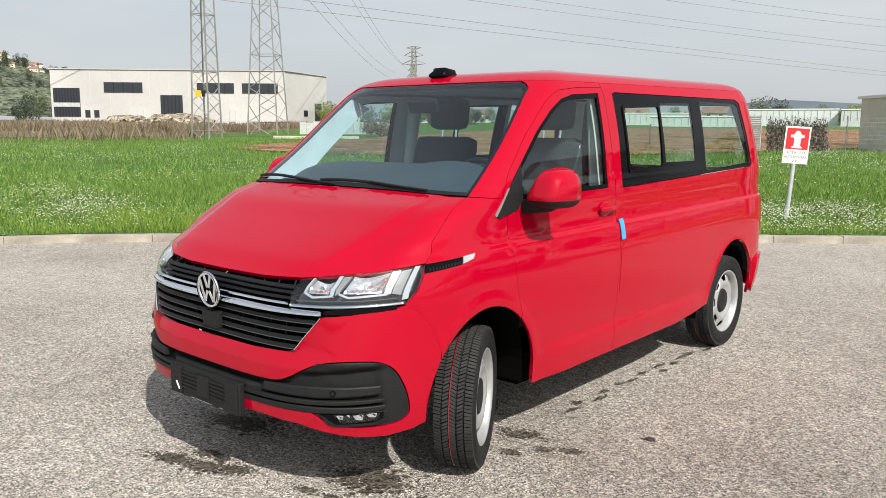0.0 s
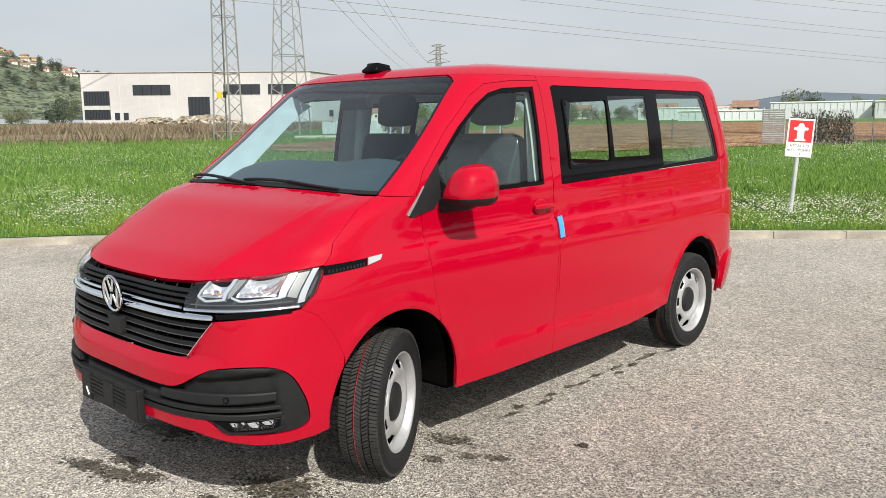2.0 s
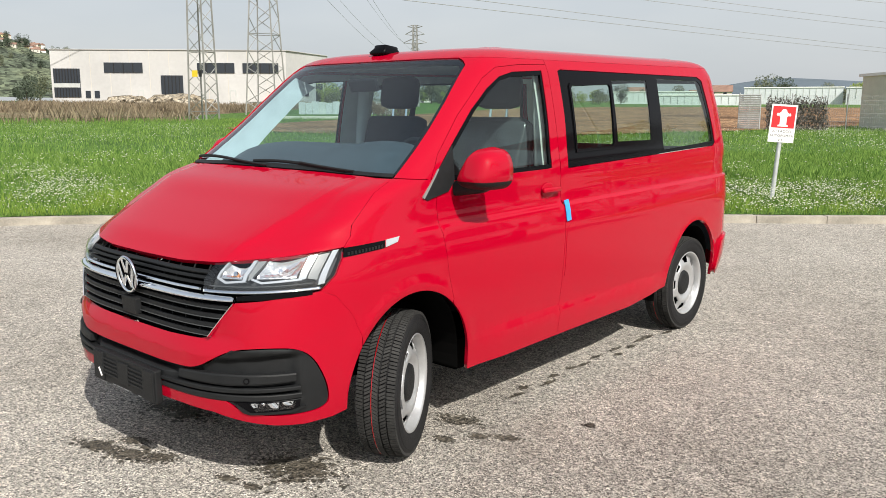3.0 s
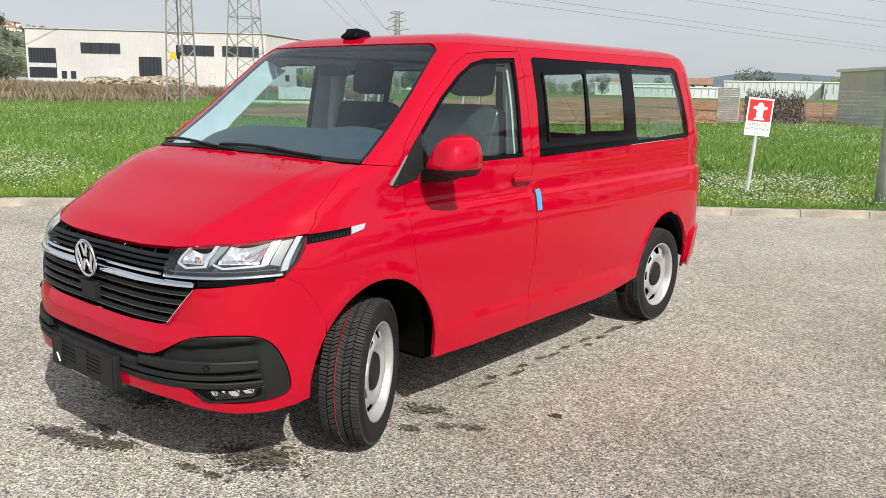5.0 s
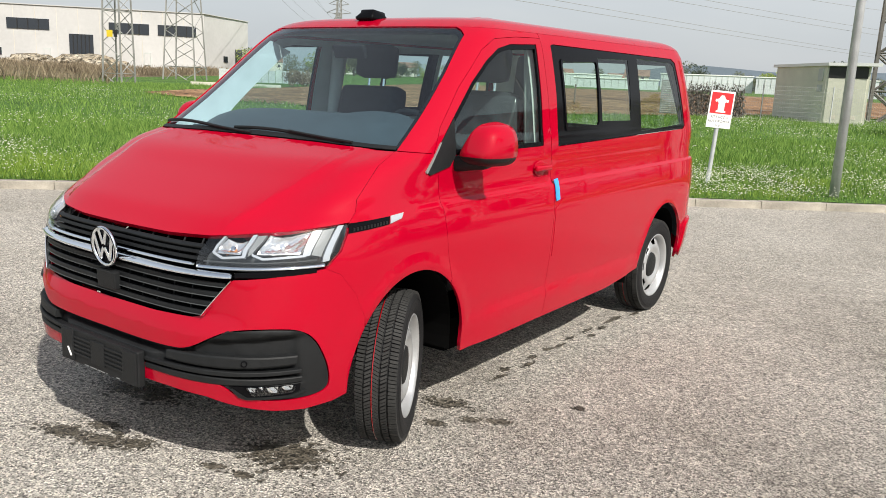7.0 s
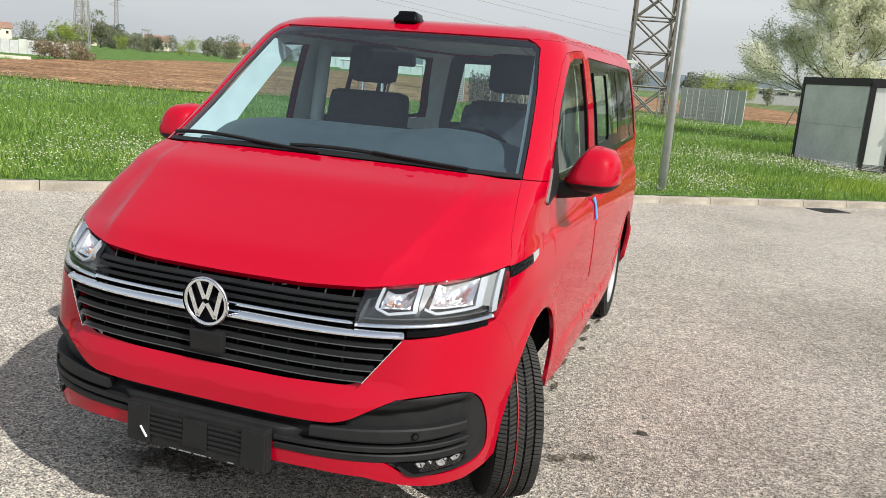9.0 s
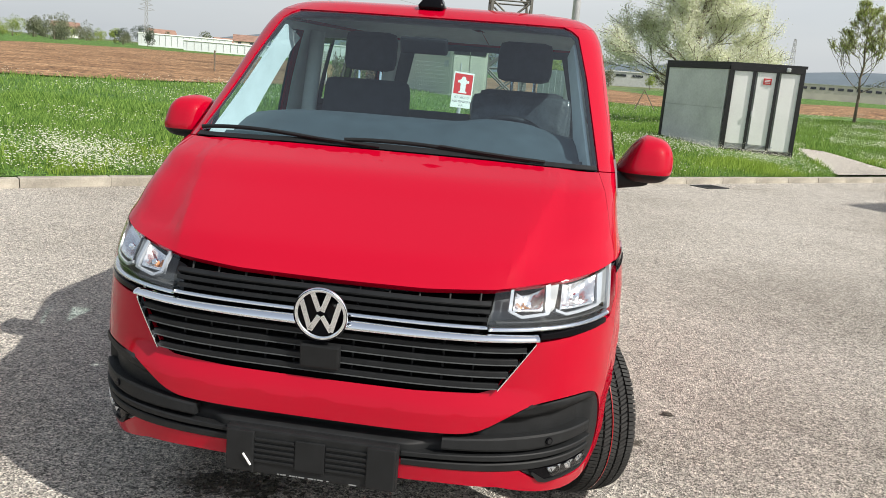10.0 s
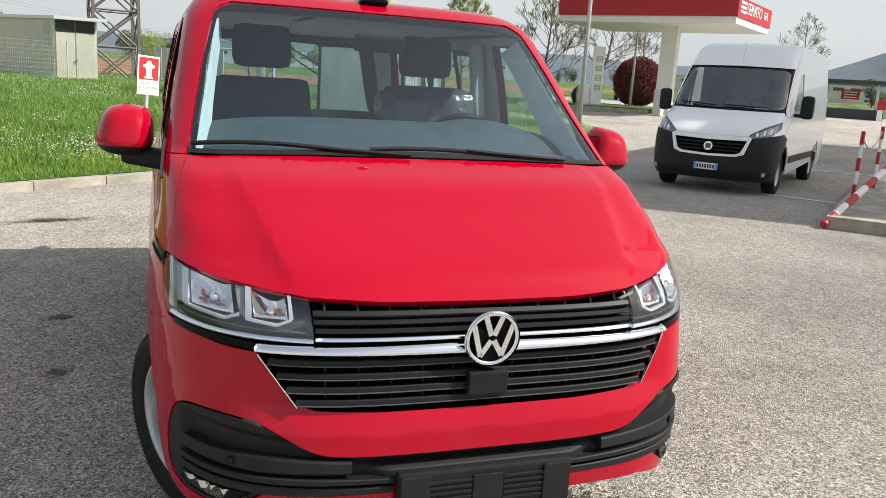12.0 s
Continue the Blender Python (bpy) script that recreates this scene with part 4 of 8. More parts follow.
CREASE = [[("y", y, v) for y in np.arange(0.0, 3.7, 0.05)] for v in (1.055, 1.062, 1.072, 1.080)] + [[("y", y, v) for y in np.arange(0.3, 2.6, 0.05)] for v in (0.47, 0.50)]
for s in (-1, 1):
    # front wing
    pts = HOOD_SIDE + DOOR_FRONT + ellipse(*FRONT_ARCH, 0.228, -0.335) + BUMPER_SEAM[::-1][1:] + [("y", -0.508, 0.892), ("y", -0.453, 0.94), ("y", -0.416, 1.00)]
    panel(B, "front_wing", pts, M_RED, van, gap=0.0004, side=s, lines=CREASE + arch_lines(FRONT_ARCH), shape=flare)
    # windscreen pillar and roof rail
    pts = [("x", 0.818, 1.302), ("x", 0.793, 1.42), ("x", 0.744, 1.64), ("x", 0.692, 1.820), ("x", 0.66, 1.844), ("x", 0.62, 1.862), ("y", 0.90, 1.862), ("y", 1.20, 1.862)] + DOOR_TOP[::-1]
    panel(B, "windscreen_pillar", pts, M_RED, van, side=s, step=(0.03, 0.03))
    # front door
    pts = DOOR_FRONT + ellipse(*FRONT_ARCH, 0.232, 0.366, 10) + [("y", 0.372, 0.325)] + DOOR_REAR[::-1] + DOOR_TOP[::-1][:-1]
    door = panel(B, "front_door", pts, M_RED, van, side=s, holes=[DOOR_WINDOW], lines=CREASE + arch_lines(FRONT_ARCH), shape=flare)
    panel(B, "door_glass", DOOR_WINDOW, M_SIDEGLASS, door, side=s, off=-0.012, depth=0.0, gap=-0.01)
    panel(B, "window_seal", [(k, y + (0.012 if y < 0.8 else -0.006), v) for k, y, v in DOOR_WINDOW], M_GLOSSBLACK, door, side=s, off=-0.004, depth=0.012, gap=-0.012, holes=[[("y", 0.7 + (y - 0.7) * 0.967 + 0.012, 1.53 + (v - 1.53) * 0.96) for k, y, v in DOOR_WINDOW]])
    panel(B, "mirror_sail", [("y", 0.085, 1.222), ("y", 0.080, 1.203), ("y", 0.100, 1.192), ("y", 0.25, 1.222), ("y", 0.300, 1.270), ("y", 0.312, 1.435), ("y", 0.20, 1.332)], M_BLACK, door, side=s, off=0.006, step=(0.03, 0.03), label="black mirror mount triangle")
    panel(B, "bright_edge", [("y", 0.070, 1.210), ("y", 0.074, 1.201), ("y", 0.083, 1.203), ("y", 0.200, 1.330), ("y", 0.193, 1.331)], M_SATIN, door, side=s, off=0.007, step=(0.03, 0.03), gap=0.001, dense=0.02)
    # handle
    q = B.qy(1.08, 1.155, s)
    P, N = Vector(B.at(q, 1.155)[0]), Vector(B.normal(q, 1.155)[0])
    bm = bmesh.new()
    add_box(bm, (0.020, 0.165, 0.028), Matrix.Translation(P + N * 0.020), 0.009)
    handle = part("door_handle", bm, M_RED, door, smooth=True)
    bm = bmesh.new()
    bmesh.ops.create_uvsphere(bm, u_segments=20, v_segments=10, radius=1.0, matrix=Matrix.Translation(P + N * 0.001 + Vector((0, -0.01, 0))) @ Matrix.Diagonal((0.004, 0.065, 0.042, 1)))
    part("handle_recess", bm, M_RED, handle, smooth=True)
    # rear flank with the window band
    pts = [("y", 1.205, 1.862), ("y", 1.20, 1.84)] + DOOR_REAR + [("y", 2.0, 0.320)] + ellipse(*REAR_ARCH, 2.516, 3.324, 30) + [("y", 3.34, 0.30), ("y", 3.47, 0.31), ("y", 3.60, 0.40), ("y", 3.66, 0.62), ("y", 3.68, 1.0), ("y", 3.65, 1.3), ("y", 3.55, 1.7), ("y", 3.46, 1.862)]
    panel(B, "rear_flank", pts, M_RED, van, side=s, holes=[BAND], lines=CREASE + arch_lines(REAR_ARCH), shape=flare, step=(0.06, 0.045))
    panes = [[("y", 1.405, 1.362), ("y", 1.400, 1.380), ("y", 1.405, 1.702), ("y", 1.418, 1.718), ("y", 1.834, 1.727), ("y", 1.845, 1.712), ("y", 1.816, 1.380), ("y", 1.803, 1.364)], [("y", 1.875, 1.385), ("y", 1.885, 1.752), ("y", 2.335, 1.758), ("y", 2.31, 1.378)],
             [("y", 2.475, 1.305), ("y", 2.49, 1.772), ("y", 3.13, 1.760), ("y", 3.17, 1.735), ("y", 3.27, 1.375), ("y", 3.27, 1.33)]]
    band = panel(B, "window_surround", BAND, M_GLOSSBLACK, van, side=s, holes=panes, off=-0.004, depth=0.006, label="gloss black window surround")
    for p in panes:
        panel(B, "side_pane", p, M_REARGLASS, band, side=s, off=-0.006, depth=0.0, gap=-0.006)
    panel(B, "sliding_window_frame", [("y", 1.385, 1.340), ("y", 1.380, 1.37), ("y", 1.385, 1.715), ("y", 1.40, 1.735), ("y", 1.845, 1.745), ("y", 1.862, 1.725), ("y", 1.834, 1.37), ("y", 1.817, 1.342)], M_GLOSSBLACK, band, side=s, holes=[panes[0]], off=0.003, depth=0.006, step=(0.1, 0.1), dense=0.03)
    # lower mask joint of the fuel flap
    fl = [("y", 1.205, 0.93), ("y", 1.30, 0.985), ("y", 1.30, 0.70), ("y", 1.195, 0.66)]
    if s > 0:
        panel(B, "fuel_flap", fl, M_RED, van, side=s, off=0.0025, depth=0.002, gap=0.003)
        panel(B, "blue_tape", [("y", 1.205, 1.085), ("y", 1.248, 1.090), ("y", 1.248, 0.975), ("y", 1.205, 0.970)], M_BLUE, van, side=s, off=0.008, depth=0.004, gap=0.0, dense=0.03, label="strip of blue protective tape on the door edge")
    # tail
    tail = [("y", 3.46, 1.862), ("y", 3.55, 1.7), ("y", 3.65, 1.3), ("y", 3.68, 1.0), ("y", 3.66, 0.62), ("y", 3.60, 0.40), ("y", 3.47, 0.31), ("q", 6.0, 0.31), ("q", 6.0, 1.24), ("q", 5.13, 1.25), ("q", 5.16, 1.77), ("q", 6.0, 1.79), ("q", 6.0, 1.862)]
    pane = [("q", 5.13, 1.25), ("q", 5.16, 1.77), ("q", 6.0, 1.79), ("q", 6.0, 1.24)]
    panel(B, "tailgate", tail, M_RED, van, side=s, step=(0.06, 0.06))
    panel(B, "rear_pane", pane, M_REARGLASS, van, side=s, off=-0.008, depth=0.0, gap=-0.006)
    panel(B, "tail_lamp", [("y", 3.70, 0.86), ("y", 3.70, 1.22), ("y", 3.83, 1.20), ("y", 3.84, 0.86)], M_TAILRED, van, side=s, off=0.006, depth=0.01)
    # rear bumper cover
    panel(B, "rear_bumper", [("y", 3.38, 0.34), ("y", 3.42, 0.56), ("y", 3.52, 0.585), ("q", 6.0, 0.59), ("q", 6.0, 0.30), ("y", 3.45, 0.295)], M_RED, van, side=s, off=0.022, depth=0.03)
    # inner lining: doors, pillars, window frames
    lining = [("y", 0.20, 1.262), ("y", 0.45, 1.62), ("y", 0.70, 1.84), ("y", 3.5, 1.84), ("y", 3.62, 1.25), ("y", 3.62, 0.84), ("y", 0.42, 0.84), ("y", 0.30, 0.95)]
    hole2 = [("y", 0.235, 1.278), ("y", 0.26, 1.375), ("y", 0.355, 1.470), ("y", 0.50, 1.600), ("y", 0.645, 1.705), ("y", 0.76, 1.765), ("y", 0.88, 1.79), ("y", 1.12, 1.79), ("y", 1.105, 1.285)]
    wide = [[("y", 1.38, 1.32), ("y", 1.38, 1.76), ("y", 2.40, 1.79), ("y", 2.40, 1.32)], [("y", 2.44, 1.29), ("y", 2.45, 1.79), ("y", 3.18, 1.79), ("y", 3.33, 1.40), ("y", 3.33, 1.30)]]
    panel(B, "cabin_lining", lining, M_GREYTRIM, van, side=s, holes=[hole2] + wide, off=-0.05, depth=0.0, step=(0.10, 0.08), gap=0.0)
    panel(B, "cabin_lining", [("q", 4.95, 0.4), ("q", 4.95, 1.84), ("q", 6.0, 1.84), ("q", 6.0, 1.79), ("q", 5.16, 1.77), ("q", 5.13, 1.25), ("q", 6.0, 1.24), ("q", 6.0, 0.4)], M_DASH, van, side=s, off=-0.05, depth=0.0, step=(0.10, 0.08), gap=0.0)

# roof, roof lining, windscreen
ring = [(q, 1.862) for q in np.linspace(-5.999, 5.999, 260)]
roof_chart = np.array(ring + [(q, 2.495) for q in np.linspace(5.999, -5.999, 80)])
panel(B, "roof", None, M_RED, van, chart=roof_chart, step=(0.10, 0.03), gap=0.0, depth=0.02,
      shape=lambda P: 0.008 * np.clip(1 - np.abs(np.abs(P[:, 0]) - 0.50) / 0.03, 0, 1) * (P[:, 1] > 1.0) * (P[:, 1] < 3.4))
# strip that closes the joint along the middle of the roof
ridge_line = [(1.38, 1.971), (1.60, 1.977), (2.0, 1.984), (2.5, 1.992), (3.0, 1.998), (3.3, 1.992), (3.5, 1.974), (3.66, 1.945), (3.74, 1.915)]
vs = [(x, y, z - d) for y, z in ridge_line for x, d in ((-0.05, 0.004), (0.05, 0.004), (0.05, 0.016), (-0.05, 0.016))]
fs = [(4 * i + a, 4 * i + b, 4 * i + 4 + b, 4 * i + 4 + a) for i in range(len(ridge_line) - 1) for a, b in ((0, 1), (1, 2), (2, 3), (3, 0))]
part_from("roof_strip", vs, fs + [(0, 3, 2, 1), tuple(4 * len(ridge_line) - 4 + k for k in range(4))], M_RED, van)
panel(B, "roof_lining", None, M_HEADLINER, van, chart=roof_chart, step=(0.3, 0.08), gap=0.004, depth=0.0, off=-0.05)
half = [("x", 0.0, 1.302), ("x", 0.40, 1.302), ("x", 0.818, 1.302), ("x", 0.793, 1.42), ("x", 0.744, 1.64), ("x", 0.692, 1.820), ("x", 0.66, 1.844), ("x", 0.62, 1.860), ("x", 0.40, 1.861), ("x", 0.0, 1.861)]
half_in = [("x", 0.0, 1.337), ("x", 0.40, 1.334), ("x", 0.795, 1.324), ("x", 0.775, 1.42), ("x", 0.727, 1.64), ("x", 0.678, 1.806), ("x", 0.652, 1.826), ("x", 0.40, 1.842), ("x", 0.0, 1.844)]
screen_chart, screen_in = full_chart(B, half), full_chart(B, half_in)
screen = panel(B, "windscreen", None, M_SCREEN, van, chart=screen_chart, step=(0.06, 0.04), gap=0.003, depth=0.0, off=-0.004, label="clear windscreen")
panel(B, "black_border", None, M_GLOSSBLACK, screen, chart=screen_chart, holes=[screen_in], step=(0.06, 0.04), gap=0.002, depth=0.0, off=-0.009)

# roof aerial hump, wipers, interior mirror
bm = bmesh.new()
add_box(bm, (0.125, 0.15, 0.060), pose(0, 0.735, 1.935, -4), 0.018)
for v in bm.verts:
    if v.co.z > 1.94:
        v.co.x *= 0.78
        v.co.y = 0.75 + (v.co.y - 0.75) * 0.7
part("roof_aerial", bm, M_GLOSSBLACK, van, "black aerial hump on the front of the roof", smooth=True)


def sweep(name, pts, r, mat, parent, label="", n=8, squash=1.0):
    """A rod through points."""
    vs, fs = [], []
    for i, p in enumerate(pts):
        d = (pts[min(i + 1, len(pts) - 1)] - pts[max(i - 1, 0)]).normalized()
        q = d.to_track_quat("Z", "Y")
        vs += [p + q @ Vector((math.cos(2 * math.pi * k / n) * r, math.sin(2 * math.pi * k / n) * r * squash, 0)) for k in range(n)]
    for i in range(len(pts) - 1):
        fs += [(i * n + k, i * n + (k + 1) % n, (i + 1) * n + (k + 1) % n, (i + 1) * n + k) for k in range(n)]
    fs += [tuple(range(n - 1, -1, -1)), tuple(range((len(pts) - 1) * n, len(pts) * n))]
    return part_from(name, vs, fs, mat, parent, label)


def on_screen(pts, lift, n=18):
    """Points along a smooth line on the nose, given by (x, v), lifted off its skin."""
    xs = np.array([p[0] for p in pts])
    t = np.linspace(0, 1, n)
    u = np.linspace(0, 1, len(pts))
    out = []
    for x, v in zip(np.interp(t, u, xs), np.polyval(np.polyfit(u, [p[1] for p in pts], min(3, len(pts) - 1)), t)):
        q = math.copysign(B.qx(abs(x), v), x)
        out.append(Vector(B.at(q, v)[0]) + Vector(B.normal(q, v)[0]) * lift)
    return out


def wiper(blade_line, arm_line):
    """A bowed rubber blade lying on the glass and its arm."""
    blade = sweep("wiper", on_screen(blade_line, 0.007), 0.0055, M_BLACK, van, "black wiper blade", squash=1.5)
    sweep("wiper_arm", on_screen(arm_line, 0.012, 10), 0.0062, M_BLACK, blade)


tray = [("x", 0.0, 1.3155), ("x", 0.40, 1.3145), ("x", 0.812, 1.304), ("x", 0.806, 1.319), ("x", 0.40, 1.332), ("x", 0.0, 1.336)]
panel(B, "wiper_tray", None, M_BLACK, van, chart=full_chart(B, tray), step=(0.06, 0.02), gap=0.001, depth=0.004, off=0.002, label="black plastic wiper tray")
wiper([(-0.800, 1.329), (-0.60, 1.343), (-0.40, 1.337), (-0.22, 1.325)], [(-0.50, 1.340), (-0.25, 1.326), (-0.03, 1.316)])
wiper([(-0.18, 1.334), (0.10, 1.340), (0.36, 1.329), (0.55, 1.318)], [(0.20, 1.338), (0.42, 1.325), (0.61, 1.315)])
box("interior_mirror", (0.22, 0.03, 0.075), pose(0, 0.56, 1.74, 20), M_BLACK, van, bevel=0.012)


# door mirrors
def door_mirror(s):
    arm = new("door_mirror")
    arm.parent = van
    n, k = 28, 16
    def shell(name, z0, z1, mat):
        vs, fs = [], []
        for i in range(k + 1):
            z = z0 + (z1 - z0) * i / k
            t = (z - 1.332) / 0.100
            r = max(0.0, 1 - abs(t) ** 3.4) ** 0.40
            for j in range(n):
                a = math.pi * j / (n - 1)
                c = math.copysign(abs(math.cos(a)) ** 0.60, math.cos(a))
                slim = 1 - 0.14 * max(0.0, t) if c > 0 else 1.04 - 0.50 * max(0.0, t + 0.55)
                if s < 0:
                    slim = 1.05 - 0.24 * max(0.0, t + 0.4) if c > 0 else 0.86
                vs.append((s * (1.026 + 0.120 * r * c * slim), 0.43 - (0.185 - 0.03 * t) * r ** 0.8 * math.sin(a) ** 0.75, z))
        if s < 0:
            vs = [(-1.022 + (x + 1.026) * 0.94, y, 1.345 + (z - 1.332) * 0.96) for x, y, z in vs]
        for i in range(k):
            for j in range(n):
                b, c = i * n + j, i * n + (j + 1) % n
                fs.append((b, c, c + n, b + n) if s < 0 else (b, b + n, c + n, c))
        return part_from(name, vs, fs, mat, arm, smooth=True)
    shell("mirror_cap", 1.276, 1.4318, M_RED)
    shell("mirror_base", 1.2322, 1.278, M_BLACK)
    bm = bmesh.new()
    add_box(bm, (0.19, 0.105, 0.072), pose(s * 0.945, 0.350, 1.244, 0, s * -8, s * 15), 0.024)
    part("mirror_foot", bm, M_BLACK, arm, smooth=True)
    box("mirror_glass", (0.13, 0.004, 0.11), pose(s * 1.045, 0.428, 1.322), M_CHROME, arm, bevel=0.001)


for s in (-1, 1):
    door_mirror(s)


# wheels
def wheel(name, m, label):
    w = new(name)
    w.matrix_world = m
    tagged(w, label)
    w.parent = van
    W, R = 0.096, 0.343
    prof = [(0.226, -0.076), (0.236, -0.088), (0.27, -W), (0.298, -W + 0.002), (0.318, -0.090), (0.328, -0.082), (R - 0.012, -0.070)]
    prof += [(R - 0.011, a) for a in (-0.050, -0.017, 0.017, 0.050)]
    prof += [(r, -a) for r, a in reversed(prof[:7])]
    tyre = revolve("tyre", prof, M_RUBBER, w, 72)
    vs, fs = [], []
    # rows of blocks: place across the tread, half width, slant, half length, fall of the shoulder
    for a, d, t, long, drop in ((-0.071, 0.0165, 0.12, 0.0140, 0.008), (-0.034, 0.0130, -0.50, 0.0128, 0.0), (0.0, 0.0125, 0.45, 0.0155, 0.0), (0.034, 0.0130, -0.50, 0.0128, 0.0), (0.071, 0.0165, 0.12, 0.0140, 0.008)):
        for i in range(64):
            for piece in (-1, 1):  # each block is split by a narrow sipe
                th = 2 * math.pi * (i + (0.5 if a > 0 else 0) + piece * 0.235 * long / 0.0140) / 64
                ct, st = math.cos(th), math.sin(th)
                half_l = long * 0.43
                k = len(vs)
                for top in (0, 1):
                    for du, dv in ((-1, -1), (1, -1), (1, 1), (-1, 1)):
                        along, across = dv * half_l + du * d * t, a + du * d
                        fall = drop if abs(across) > 0.075 else 0.001 if abs(across) > 0.05 else 0
                        rr = (R if top else R - 0.013) - fall
                        vs.append((across, rr * ct - along * st, rr * st + along * ct))
                fs += [(k + 4, k + 5, k + 6, k + 7), (k, k + 1, k + 5, k + 4), (k + 1, k + 2, k + 6, k + 5), (k + 2, k + 3, k + 7, k + 6), (k + 3, k, k + 4, k + 7)]
    tagged(part_from("tread", vs, fs, M_TREAD, tyre), kind="stuff")
    # raised bands and lettering bars on the outer wall
    revolve("sidewall_band", [(0.300, W - 0.0015), (0.303, W + 0.0005), (0.306, W - 0.0025)], M_RUBBER, tyre, 64)
    red = revolve("paint_line", [(R + 0.0008, -0.0165), (R + 0.0008, -0.0130)], M_TAILRED, tyre, 72, label="thin red production line")
    rim = revolve("rim", [(0.236, 0.080), (0.232, 0.088), (0.224, 0.086), (0.217, 0.072), (0.211, 0.050), (0.206, 0.030)], M_SILVER, w, 64)
    # dished disc with oval openings
    n = 120
    rings = [(0.209, 0.030), (0.202, 0.038), (0.186, 0.046), (0.168, 0.054), (0.152, 0.062), (0.136, 0.067), (0.118, 0.062), (0.098, 0.046), (0.07, 0.044), (0.0, 0.044)]
    vs, fs = [], []
    for r, a in rings:
        vs += [(a, r * math.cos(2 * math.pi * i / n), r * math.sin(2 * math.pi * i / n)) for i in range(n)]
    for j in range(len(rings) - 1):
        for i in range(n):
            if 1 <= j <= 3:  # openings
                ph = ((i % 15) - 7) / 15
                wide = (0, 0.30, 0.29, 0.22)[j]
                if abs(ph) < wide:
                    continue
            fs.append((j * n + i, (j + 1) * n + i, (j + 1) * n + (i + 1) % n, j * n + (i + 1) % n))
    disc = part_from("wheel_disc", vs, fs, M_SILVER, w, "silver steel wheel disc with oval openings", smooth=True)
    mod = disc.modifiers.new("thick", "SOLIDIFY")
    mod.thickness = 0.006
    revolve("hub_cap", [(0.0, 0.070), (0.055, 0.069), (0.084, 0.064), (0.094, 0.045)], M_BLACK, w, 40, label="black centre cap")
    revolve("brake_drum", [(0.0, 0.0), (0.195, 0.0), (0.205, -0.06)], M_DARK, w, 32)
    return w


STEER = 28.0
wheel("front_wheel", pose(0.818, -0.02, 0.343, 0, 0, STEER), "steered front wheel with black tyre and silver steel rim")
wheel("front_wheel", pose(-0.785, -0.03, 0.343, 0, 0, 180 + STEER), "steered front wheel with black tyre and silver steel rim")
wheel("rear_wheel", pose(0.800, 2.97, 0.343, 20), "rear wheel with black tyre and silver steel rim")
wheel("rear_wheel", pose(-0.805, 3.0, 0.343, 20, 0, 180), "rear wheel with black tyre and silver steel rim")
# wheel housings and underbody
for (cy, cz, a, b) in (FRONT_ARCH, REAR_ARCH):
    for s in (-1, 1):
        n = 24
        vs = []
        for i in range(n + 1):
            t = math.pi * i / n
            vs += [(s * x, cy + (a + 0.01) * math.cos(t), cz - 0.05 + (b + 0.055) * math.sin(t)) for x in (0.45, 0.92 - 0.065 * math.cos(t) ** 4)]
        fs = [(2 * i, 2 * i + 2, 2 * i + 3, 2 * i + 1) for i in range(n)]
        m = 2 * (n + 1)
        vs += [(s * 0.45, cy, cz - 0.05)]
        fs += [(2 * i, 2 * i + 2, m) for i in range(n)]
        part_from("wheel_housing", vs, fs, M_DARK, van)
box("underbody", (1.50, 1.95, 0.16), pose(0, 1.46, 0.34), M_DARK, van)
box("underbody", (0.98, 4.0, 0.14), pose(0, 1.60, 0.36), M_DARK, van)
box("cabin_floor", (0.90, 3.2, 0.04), pose(0, 2.0, 0.52), M_DASH, van)

# cabin
DASH = [(-0.035, 1.283), (0.02, 1.318), (0.08, 1.354), (0.14, 1.384), (0.20, 1.407), (0.27, 1.423), (0.33, 1.426), (0.38, 1.410), (0.42, 1.37), (0.445, 1.28), (0.46, 1.15), (0.47, 0.90)]
vs, fs = [], []
cols = 33
for i in range(cols):
    x = -0.775 + 1.55 * i / (cols - 1)
    side = (abs(x) / 0.775) ** 4
    hood = math.exp(-((x - 0.42) / 0.16) ** 4)
    for k, (y, z) in enumerate(DASH):
        lift = hood * 0.022 * (4 < k < 9) - 0.05 * side * (z > 1.2) * (k > 1)
        vs.append((x, y + 0.10 * (x / 0.7) ** 2 * (1 - k / 14) + hood * 0.03 * (k > 5), z + lift))
m = len(DASH)
fs = [(i * m + k, (i + 1) * m + k, (i + 1) * m + k + 1, i * m + k + 1) for i in range(cols - 1) for k in range(m - 1)]
part_from("dashboard", vs, fs, M_DASH, van, "dark grey plastic dashboard", smooth=True)
ring = [(0.185 + 0.016 * math.cos(a), 0.016 * math.sin(a)) for a in np.linspace(0, 2 * math.pi, 10, endpoint=False)]
steer = revolve("steering_wheel", ring, M_BLACK, van, 48, axis="Z", closed=True)
steer.matrix_world = pose(0.42, 0.66, 1.30, -52)
box("steering_spoke", (0.34, 0.03, 0.02), Matrix(), M_BLACK, steer, bevel=0.005)
box("steering_boss", (0.15, 0.13, 0.05), Matrix(), M_BLACK, steer, bevel=0.02)


